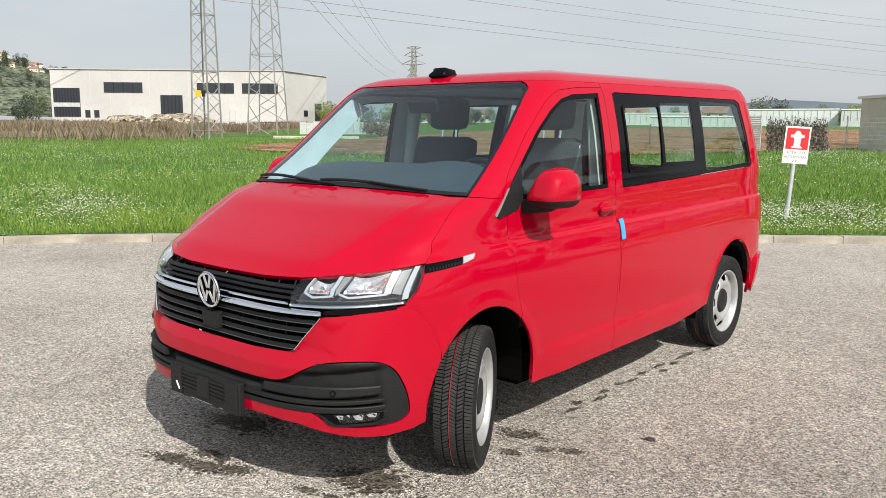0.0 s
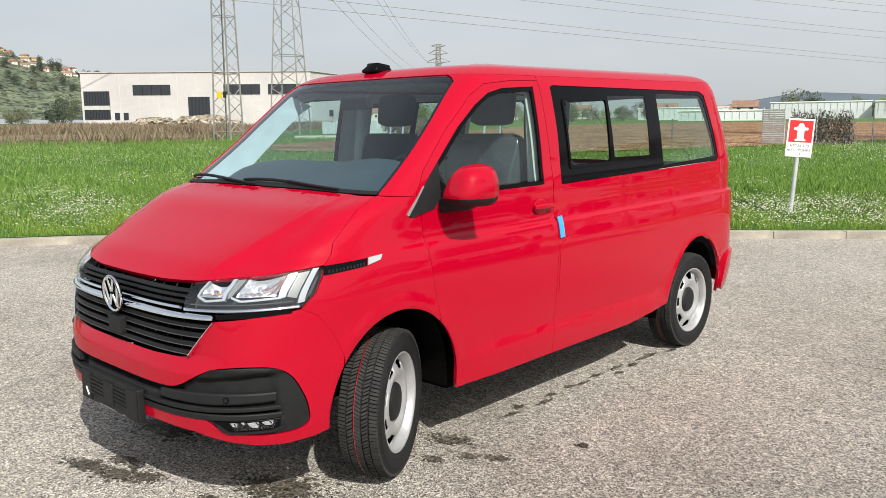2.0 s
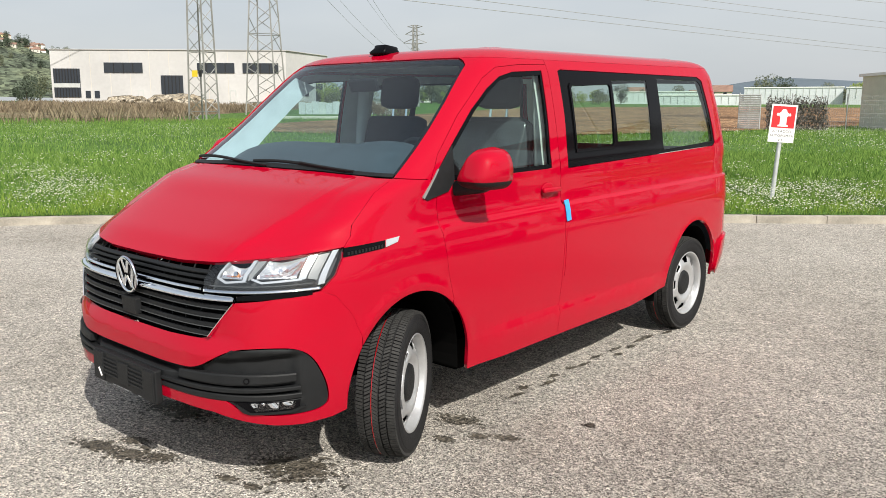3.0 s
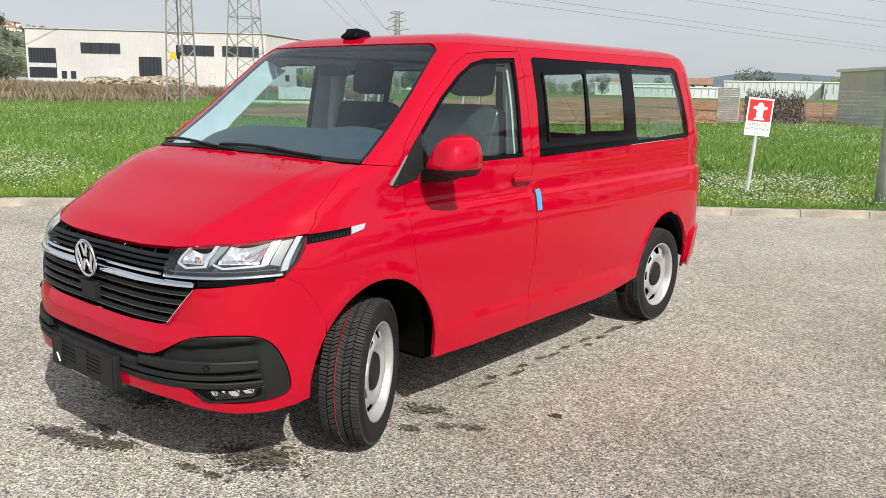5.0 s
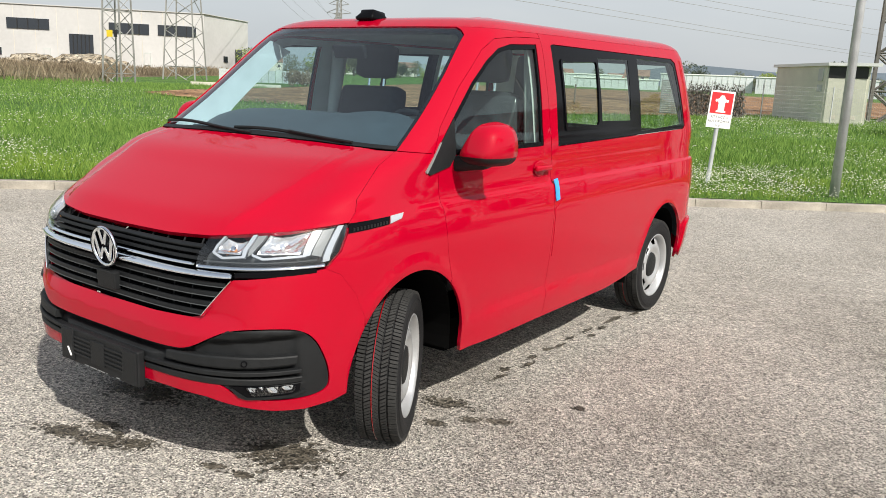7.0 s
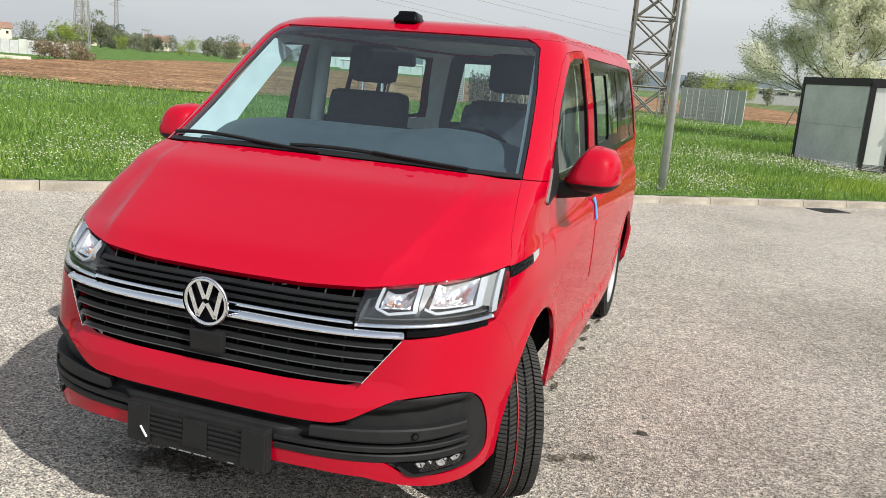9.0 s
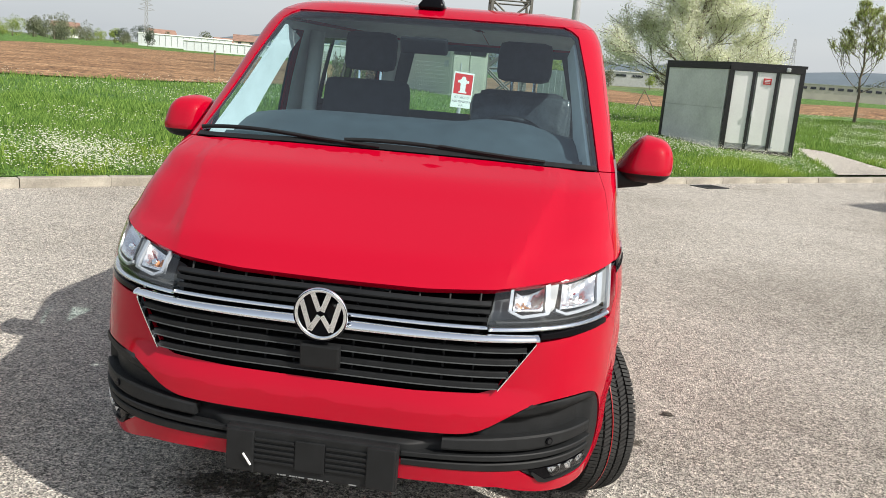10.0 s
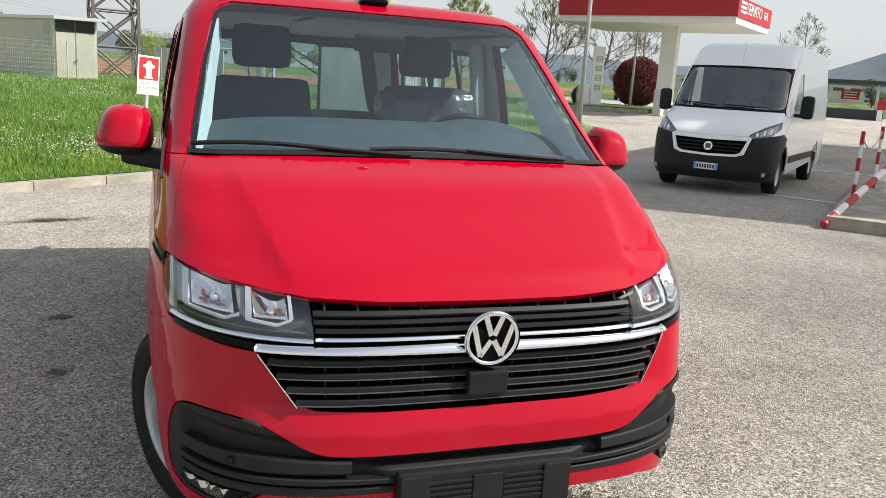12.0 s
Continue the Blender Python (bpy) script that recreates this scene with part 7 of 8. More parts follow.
def long_hall(x, y, w, d, h, turn, wall, roof, label, windows=0, name="industrial_hall", glass_mat=None, lift=0.3):
    root = thing(name, pose(x, y, lz(x, y) + lift, 0, 0, turn), label, "building")
    box("wall", (w, d, h + 3), pose(0, 0, h / 2 - 1.5), wall, root)
    box("roof", (w + 0.4, d + 0.4, 0.25), pose(0, 0, h + 0.12), roof, root)
    for k in range(windows):
        box("window", (w / windows * 0.62, 0.2, h * 0.22), pose(-w / 2 + (k + 0.5) * w / windows, -d / 2 - 0.02, h * 0.66), glass_mat or M_DARKGLASS, root)
    return root


for x, y, w, d, h, turn, lift in ((-109, 221.5, 25, 12, 2.8, 26, 0.8), (-78.5, 180.5, 19.5, 6, 1.8, 23, 0.7), (-75, 236, 25, 14, 2.7, 17, 2.0), (-46, 240, 30, 14, 2.7, 10, 2.0)):
    gh = long_hall(x, y, w, d, h, turn, M_GREENHOUSE, M_CABINWHITE, "low white greenhouse beyond the ploughed field", 0, "greenhouse", None, lift)
    for k in range(int(w / 1.6)):
        box("rib", (0.10, 0.12, h), pose(-w / 2 + 0.8 + k * 1.6, -d / 2 - 0.06, h / 2), M_CABINGREY, gh)
long_hall(92.5, 282.5, 35, 20, 3.5, -18, M_PLASTER, M_CABINGREY, "long grey industrial hall far across the fields", 13, "industrial_hall", None, 1.2)
long_hall(116.3, 273, 10.5, 12, 3.1, -23, M_CABINWHITE, M_CABINGREY, "white industrial unit with dark windows", 3, "industrial_hall", None, 2.2)
long_hall(125, 269.5, 7.0, 12, 2.9, -24, M_YELLOW, M_CABINGREY, "yellow industrial unit with dark windows", 3, "industrial_hall", None, 2.4)
long_hall(180, 220, 70, 20, 4.2, -38, M_PLASTER, M_CABINGREY, "long grey industrial hall far across the fields", 14, "industrial_hall", None, 1.0)
long_hall(30, 262, 50, 16, 3.0, -6, M_CABINGREY, M_CABINWHITE, "pale warehouse far across the fields", 10, "industrial_hall", None, 0.8)
wall_far = box("garden_wall", (6.0, 0.3, 0.75), pose(-41.4, 34.5, 0.775, 0, 0, 46.6), M_PLASTER)
tagged(wall_far, "low white wall at the far side of the ploughed field", "wall")
sf = thing("sheet_fence", pose(-50.2, 51.2, 1.12, 0, 0, 46.6), "pale corrugated sheet fence behind the wall", "fence")
for k in range(14):
    box("sheet_strip", (0.60, 0.04, 2.2 + 0.12 * (k % 3)), pose(-0.31 - k * 0.62, 0.03 * (k % 2), 0.0), M_GALV if k % 5 else M_CABINGREY, sf)
for x, y, w, h, seed in ((-42.6, 41.4, 1.1, 1.0, 81), (-43.6, 43.8, 1.2, 1.3, 82), (-44.8, 43.0, 1.0, 1.2, 83), (-43.9, 45.6, 1.0, 1.1, 84)):
    clump("weed_clump", x, y, lz(x, y) + 0.3, (w, w, h), M_GRASSDRY, 1500, 0.06, "tall brown weeds before the sheet fence", "weeds", seed, 9)
clump("tree", -45.6, 47.7, lz(-45.6, 47.7) + 0.3, (1.0, 1.0, 2.4), M_FARLEAF, 900, 0.07, "small brown shrub beside the wall", "tree", 77, 9)


# hill with a village, far ridges
M_HILL = ground_material("wooded_hill", ((0.060, 0.075, 0.052), (0.082, 0.100, 0.066), (0.13, 0.15, 0.090)), 0.02, 0.25, 1.0)
# the haze of distance is painted into both ridge colours
M_RIDGE = material("haze_blue_ridge", (0.105, 0.138, 0.165), 0.95, vary=0.22, scale=0.012)
M_RIDGEFAR = material("haze_pale_ridge", (0.24, 0.285, 0.32), 0.95, vary=0.05, scale=0.004)


def ridge(name, centre, r, a0, a1, crest, mat, label, depth=160, seed=0, n=120):
    """A hill range seen from the yard, from one bearing to another (degrees left of north), crest(t) giving heights."""
    vs, fs = [], []
    rows = 7
    for i in range(n + 1):
        a = radians(a0 + (a1 - a0) * i / n)
        h = crest(i / n) * (step01(i / n * 7) if name.startswith("backdrop") else 1.0)
        for j in range(rows):
            t = j / (rows - 1)
            rr = r + depth * (t - 0.5) * 2
            x, y = centre[0] - rr * math.sin(a), centre[1] + rr * math.cos(a)
            k = math.sin(math.pi * min(1, t * 0.55 + 0.02)) if t < 0.9 else 0.9
            z = lz(x, y) - 2 + h * k * (1 + 0.05 * noise.noise(Vector((i * 0.17, j * 0.5, seed))))
            vs.append((x, y, z))
    for i in range(n):
        for j in range(rows - 1):
            a = i * rows + j
            fs.append((a, a + rows, a + rows + 1, a + 1))
    ob = part_from(name, vs, fs, mat, smooth=True)
    return tagged(ob, label, "hills", kind="structure")


def waves(base, amp, f, ph):
    return lambda t: max(1.0, base + amp * (math.sin(f * t + ph) * 0.6 + math.sin(2.3 * f * t + ph * 2) * 0.3 + math.sin(6.1 * f * t) * 0.12))


LOW = waves(42, 22, 9, 0.6)
ridge("backdrop_ridge", (0, 0), 1500, 31, -60, lambda t: LOW(t) + (54 + 5 * math.sin(23 * t) + 2 * math.sin(61 * t) - LOW(t)) * float(step01((t - 0.34) / 0.10)), M_RIDGE, "wooded hills on the horizon, tinted blue-grey for haze", 200, 1)
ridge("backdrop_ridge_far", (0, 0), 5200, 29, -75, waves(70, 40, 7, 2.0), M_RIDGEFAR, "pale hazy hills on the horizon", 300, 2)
ridge("backdrop_mountain", (0, 0), 1300, -36, -70, lambda t: 20 + 75 * math.exp(-((t - 0.45) / 0.25) ** 2) + 6 * math.sin(20 * t), M_RIDGE, "wooded mountain behind the filling station, tinted blue for haze", 200, 3)
HILL = lambda t: 17 + 264 * t
ridge("village_hill", (0, 0), 1100, 58, 100, HILL, M_HILL, "green hill with a village and dark cypresses", 250, 4)
random.seed(77)
for k in range(64):
    a = radians(random.uniform(65, 75))
    t = random.uniform(0.42, 0.80)
    r = 1100 + 500 * (t - 0.5)
    hill_h = HILL((math.degrees(a) - 58) / 42)
    x, y = -r * math.sin(a), r * math.cos(a)
    z = lz(x, y) - 2 + hill_h * math.sin(math.pi * (t * 0.55 + 0.02)) - 1
    house(x, y, z, random.uniform(6, 11), random.uniform(5, 7), random.uniform(3.5, 5.5), random.uniform(0, 90), random.choice((M_PLASTER, M_CABINWHITE, M_PLASTER, M_YELLOW)), M_ROOFRED, "small pale village house with a red roof")

# far trees and hedges
SPECIES = [M_FARLEAF, M_FARLEAF, M_YOUNGLEAF, M_CONIFER]
random.seed(99)


def far_trees(n, a0, a1, r0, r1, h0, h1, mats=None, label="leafy tree at the edge of the fields"):
    for k in range(n):
        a, r = radians(random.uniform(a0, a1)), random.uniform(r0, r1)
        x, y = -r * math.sin(a), r * math.cos(a)
        h = random.uniform(h0, h1)
        m = random.choice(mats or SPECIES)
        az = math.degrees(a)
        z = lz(x, y) if r < 900 or az < 58 else lz(x, y) - 3 + HILL((az - 58) / 42) * math.sin(math.pi * (((r - 1100) / 500 + 0.5) * 0.55 + 0.02))
        clump("tree", x, y, z, (h * random.uniform(0.35, 0.6), h * 0.5, h), m, 1400, h * 0.034, label, "tree", random.randint(0, 9999), 10)


far_trees(46, 28, 45, 200, 330, 2.6, 5.5)
far_trees(10, 44, 50, 125, 160, 3, 5)
far_trees(14, 12, 29, 262, 330, 5, 8.5)
far_trees(14, -2, 13, 300, 380, 6, 10)
far_trees(10, -10, 4, 170, 230, 3, 6)
far_trees(26, -50, -10, 300, 380, 4, 8)
far_trees(14, 60, 78, 190, 330, 4, 8, [M_FARLEAF, M_CONIFER, M_FARLEAF])
far_trees(70, 64, 76, 930, 1180, 6, 14, [M_FARLEAF, M_CONIFER, M_CONIFER], "dark tree on the village hill")
far_trees(10, -62, -40, 150, 190, 3, 6)
for az, r, w, h, m in ((41.8, 240, 3.4, 8.5, M_FARLEAF), (41.0, 260, 3.0, 7.0, M_CONIFER), (36.4, 200, 3.2, 3.6, M_YOUNGLEAF), (34.1, 205, 4.2, 5.2, M_FARLEAF), (28.9, 270, 4.0, 5.5, M_CONIFER)):
    x, y = 1.5 - r * math.sin(radians(az)), -3 + r * math.cos(radians(az))
    clump("tree", x, y, lz(x, y) + 0.3, (w, w, h), m, 2600, h * 0.030, "full rounded tree behind the ploughed field", "tree", int(az * 10), 14)
dome("round_bush", 26.9, 41.0, lz(26.9, 41) + 0.12, (1.45, 1.45, 2.85), M_REDLEAF, 24000, 0.055, "large rounded dark-red bush", 8)
dome("round_bush", 21.1, 37.5, lz(21, 37.5) + 0.25, (0.45, 0.45, 0.95), M_CONIFER, 2500, 0.06, "small round dark green bush", 9)


# ---- filling station ----
M_CANOPYRED = material("red_canopy_fascia", (0.42, 0.012, 0.022), 0.5, vary=0.08, scale=2)
M_CANOPYWHITE = material("white_canopy_cladding", (0.74, 0.73, 0.70), 0.6, vary=0.08, scale=1)
M_CABBACK = material("dark_grey_cab_partition", (0.20, 0.22, 0.23), 0.8, vary=0.2, scale=4)
M_VANWHITE = material("white_van_paint", (0.86, 0.87, 0.88), 0.3, coat=0.8, vary=0.05, scale=2)


def quad_at(c, ax, bx, a0, a1, b0, b1):
    return [(c[0] + ax[0] * a + bx[0] * b, c[1] + ax[1] * a + bx[1] * b) for a, b in ((a0, b0), (a1, b0), (a1, b1), (a0, b1))]


def canopy():
    C, A, Bx = (23.85, 28.55), (-0.6, 0.8), (0.8, 0.6)
    root = thing("station_canopy", Matrix(), "filling station canopy with red and white fascia on a column", "canopy")
    prism("fascia", quad_at(C, A, Bx, 0, 9, 0, 6.4), 5.28, 6.15, M_CANOPYRED, root, "red fascia band")
    prism("soffit", quad_at(C, A, Bx, 0.06, 8.94, 0.06, 6.34), 4.97, 5.28, M_CANOPYWHITE, root, "white lower band and underside")
    prism("column", quad_at((23.75, 33.4), A, Bx, -0.40, 0.40, -0.26, 0.26), lz(23.75, 33.4) - 0.2, 4.97, M_CANOPYWHITE, root, "white clad column")
    for b, text, s in ((2.95, "SERVITO", 0.74), (5.25, "GPL", 0.54)):
        x, y = C[0] + Bx[0] * b + 0.6 * 0.012, C[1] + Bx[1] * b - 0.8 * 0.012
        words("fascia_lettering", text, s, pose(x, y, 5.74, 90, 0, math.degrees(math.atan2(Bx[1], Bx[0]))), M_WHITE, root, 1.0, 0.01)
    for k in range(3):
        x, y = C[0] + Bx[0] * 0.85 + 0.6 * 0.012, C[1] + Bx[1] * 0.85 - 0.8 * 0.012
        box("lettering_bar", (1.0, 0.02, 0.12), pose(x, y, 5.55 + 0.2 * k, 0, 0, math.degrees(math.atan2(Bx[1], Bx[0]))), M_WHITE, root)


canopy()


def pump_island():
    root = thing("fuel_pump", pose(22.5, 31.95, lz(22.5, 31.95), 0, 0, 37), "grey fuel pump below the canopy", "fuel pump")
    box("pump_body", (0.5, 0.42, 1.3), pose(0, 0, 0.65), M_CABINGREY, root, bevel=0.03)
    box("pump_display", (0.36, 0.02, 0.25), pose(0, -0.215, 1.05), M_DARKGLASS, root)


pump_island()


def price_totem():
    x, y = 21.3, 36.2
    root = thing("price_totem", pose(x, y, lz(x, y) + 0.25, 0, 0, -10), "tall white price totem with four display windows", "sign")
    box("totem_body", (0.62, 0.16, 3.1), pose(0, 0, 1.55), M_CABINWHITE, root, bevel=0.02)
    box("totem_foot", (1.0, 0.45, 0.12), pose(0, 0, 0.02), M_CABINGREY, root)
    for k in range(4):
        d = box("price_display", (0.36, 0.03, 0.30), pose(0.02, -0.085, 0.95 + 0.5 * k), M_CABINGREY, root)
        for j in range(3):
            box("lettering_bar", (0.22, 0.01, 0.035), pose(0.02, -0.102, 0.87 + 0.5 * k + 0.08 * j), M_WHITE, d)
    box("pay_box", (0.3, 0.3, 1.1), pose(-0.55, 0, 0.55), M_CABINWHITE, root, bevel=0.03)


price_totem()
verge = prism("station_verge", [(18.4, 35.6), (22.6, 33.1), (28.2, 39.2), (31.0, 46.0), (26.8, 50.3), (21.0, 42.0)], 0.2, 0.80, M_LAWN)
tagged(verge, "raised grass verge below the totem and the bush", "verge", kind="structure")
kerb_line = prism("verge_kerb", [(18.38, 35.49), (22.62, 32.98), (22.60, 33.10), (18.40, 35.60)], 0.2, 0.78, M_KERB)
tagged(kerb_line, "pale concrete kerb of the grass verge", "kerb", kind="structure")
tube("concrete_post", (15.6, 27.5, lz(15.6, 27.5)), (15.6, 27.5, lz(15.6, 27.5) + 1.45), 0.12, M_KERB, None, n=10)
tagged(bpy.data.objects["concrete_post"], "short grey concrete marker post in the grass", "post")

# the roof outside the view whose shade lies on the yard
roof = thing("forecourt_roof", Matrix(), "flat forecourt roof on columns over the parking bay", "roof")
prism("roof_slab", quad_at((16.05, 2.34), (0.8, -0.6), (0.6, 0.8), 0, 12, 0, 3.4), 11.0, 11.25, M_CANOPYWHITE, roof)
prism("roof_slab", quad_at((16.62, 6.39), (0.6, -0.8), (0.75, 0.66), 0, 6, 0, 16), 11.26, 11.5, M_CANOPYWHITE, roof)
for x, y in ((22.5, -0.6), (25.5, -2.0), (26.5, 5.5)):
    tube("column", (x, y, 0), (x, y, 11.0), 0.16, M_CANOPYWHITE, roof)

# gully grate in the asphalt before the kerb
grate = thing("drain_grate", pose(3.42, 11.98, lz(3.42, 11.98), 0, 0, 40), "dark cast-iron drain grate in the asphalt beside the kerb", "drain")
for k, (sx, sy, x, y) in enumerate(((0.56, 0.05, 0, -0.19), (0.56, 0.05, 0, 0.19), (0.05, 0.34, -0.255, 0), (0.05, 0.34, 0.255, 0))):
    box("grate_frame", (sx, sy, 0.02), pose(x, y, 0.004), M_FRAME, grate, bevel=0.003)
for k in range(9):
    box("grate_bar", (0.024, 0.33, 0.016), pose(-0.21 + k * 0.0525, 0, 0.003), M_FRAME, grate, bevel=0.002)
box("grate_sump", (0.46, 0.33, 0.004), pose(0, 0, 0.003), M_DARK, grate)

# parking lines
for x, y, L, turn in ((9.35, 7.95, 2.2, -57), (14.3, 11.8, 3.4, -42), (19.1, 16.9, 2.6, -58), (18.75, 28.6, 1.6, -86), (18.85, 26.4, 1.6, -86), (20.3, 31.5, 1.6, -86)):
    ob = box("painted_line", (L, 0.10, 0.004), pose(x, y, lz(x, y) + 0.012, 0, 0, turn), M_WHITE)
    tagged(ob, "worn white painted parking line", "road marking", "parking lines", "structure")

# kerbed island with red and white posts
M_POSTRED = material("red_post_paint", (0.45, 0.02, 0.025), 0.5, vary=0.15, scale=8)
isl = prism("traffic_island", [(7.35, 5.25), (12.5, 9.6), (15.5, 6.5), (9.2, 3.2)], 0.0, 0.17, M_KERB)
tagged(isl, "raised concrete kerbed island at the parking bay", "island")


def striped_post(a, b, label, bands=5, r=0.032, name="striped_post"):
    root = thing(name, Matrix(), label, "post", "red and white posts")
    a, b = Vector(a), Vector(b)
    for k in range(bands):
        p, q = a.lerp(b, k / bands), a.lerp(b, (k + 1) / bands)
        bm = bmesh.new()
        add_tube(bm, p, q, r, r, 14)
        part("band", bm, M_POSTRED if k % 2 == (bands + 1) % 2 else M_WHITE, root)


striped_post((9.75, 7.15, 0.15), (9.75, 7.15, 1.22), "upright red and white steel post on the island")
striped_post((11.35, 8.25, 0.15), (11.35, 8.25, 1.28), "upright red and white steel post on the island")
striped_post((7.30, 5.22, 0.06), (9.35, 6.15, 0.80), "leaning red and white steel barrier tube", 7, 0.05, "striped_barrier")
ch = thing("chain", Matrix(), "thin chain hanging between the posts", "chain")
bm = bmesh.new()
prev = None
for i in range(13):
    t = i / 12
    p = Vector((9.75, 7.15, 1.15)).lerp(Vector((11.35, 8.25, 1.2)), t) - Vector((0, 0, 0.25 * 4 * t * (1 - t)))
    if prev:
        add_tube(bm, prev, p, 0.012, n=5)
    prev = p
part("links", bm, M_GALV, ch)
box("yellow_sign", (0.35, 0.03, 0.5), pose(9.9, 5.6, 0.55, 0, 0, -40), M_YELLOW)
tagged(bpy.data.objects["yellow_sign"], "yellow-green notice board on the island", "sign")

# shelter behind the white van
sh = thing("open_shelter", pose(40.2, 39.5, lz(40.2, 39.5) - 0.1, 0, 0, -48), "low open shelter with a dark green roof", "shelter")
box("roof", (8.4, 3.5, 0.26), pose(0, 0, 2.35), material("dark_green_sheet", (0.02, 0.05, 0.035), 0.6, vary=0.2), sh)
for x in (-3, 0, 3):
    for y in (-1.5, 1.5):
        tube("post", (x, y, 0), (x, y, 2.35), 0.06, M_GALV, sh, n=8)
box("low_wall", (7, 0.3, 0.7), pose(0, -1.6, 0.35), M_DASH, sh)
box("pump_foot", (0.30, 0.30, 0.75), pose(3.3, -2.0, 0.37), M_CABINWHITE, sh, bevel=0.02)
box("red_pump", (0.50, 0.40, 0.60), pose(3.35, -2.0, 1.02), M_POSTRED, sh, bevel=0.06)
board = box("red_board", (1.1, 0.05, 0.62), pose(1.35, 1.9, 1.62), M_POSTRED, sh, bevel=0.01)
for k in range(3):
    box("lettering_bar", (0.8, 0.02, 0.07), pose(1.35, 1.86, 1.44 + 0.17 * k), M_WHITE, board)


# ---- white panel van ----
WHITE = Body([
    (0.22, 0.22, 0.96, -0.86, 0.75, 3.6, 4.45, 0.12),
    (0.40, 0.40, 1.00, -0.95, 0.78, 3.8, 4.48, 0.12),
    (0.70, 0.70, 1.02, -0.93, 0.80, 3.8, 4.48, 0.12),
    (0.95, 0.95, 1.025, -0.86, 0.80, 3.8, 4.48, 0.12),
    (1.08, 1.08, 1.02, -0.72, 0.74, 3.6, 4.48, 0.12),
    (1.22, 1.22, 1.015, -0.42, 0.66, 3.4, 4.48, 0.12),
    (1.33, 1.33, 1.01, -0.16, 0.55, 3.2, 4.48, 0.12),
    (1.60, 1.60, 0.99, 0.10, 0.45, 3.2, 4.48, 0.12),
    (2.00, 2.00, 0.95, 0.50, 0.42, 3.2, 4.47, 0.12),
    (2.15, 2.15, 0.93, 0.68, 0.42, 3.2, 4.47, 0.12),
    (2.40, 2.38, 0.905, 0.98, 0.42, 3.0, 4.46, 0.12),
    (2.50, 2.46, 0.865, 1.12, 0.40, 3.0, 4.42, 0.12),
    (2.62, 2.50, 0.76, 1.30, 0.36, 2.8, 4.30, 0.12),
    (3.00, 2.53, 0.02, 1.80, 0.02, 2.4, 3.9, 0.02),
], sag=0.004, rows=400, cols=400)


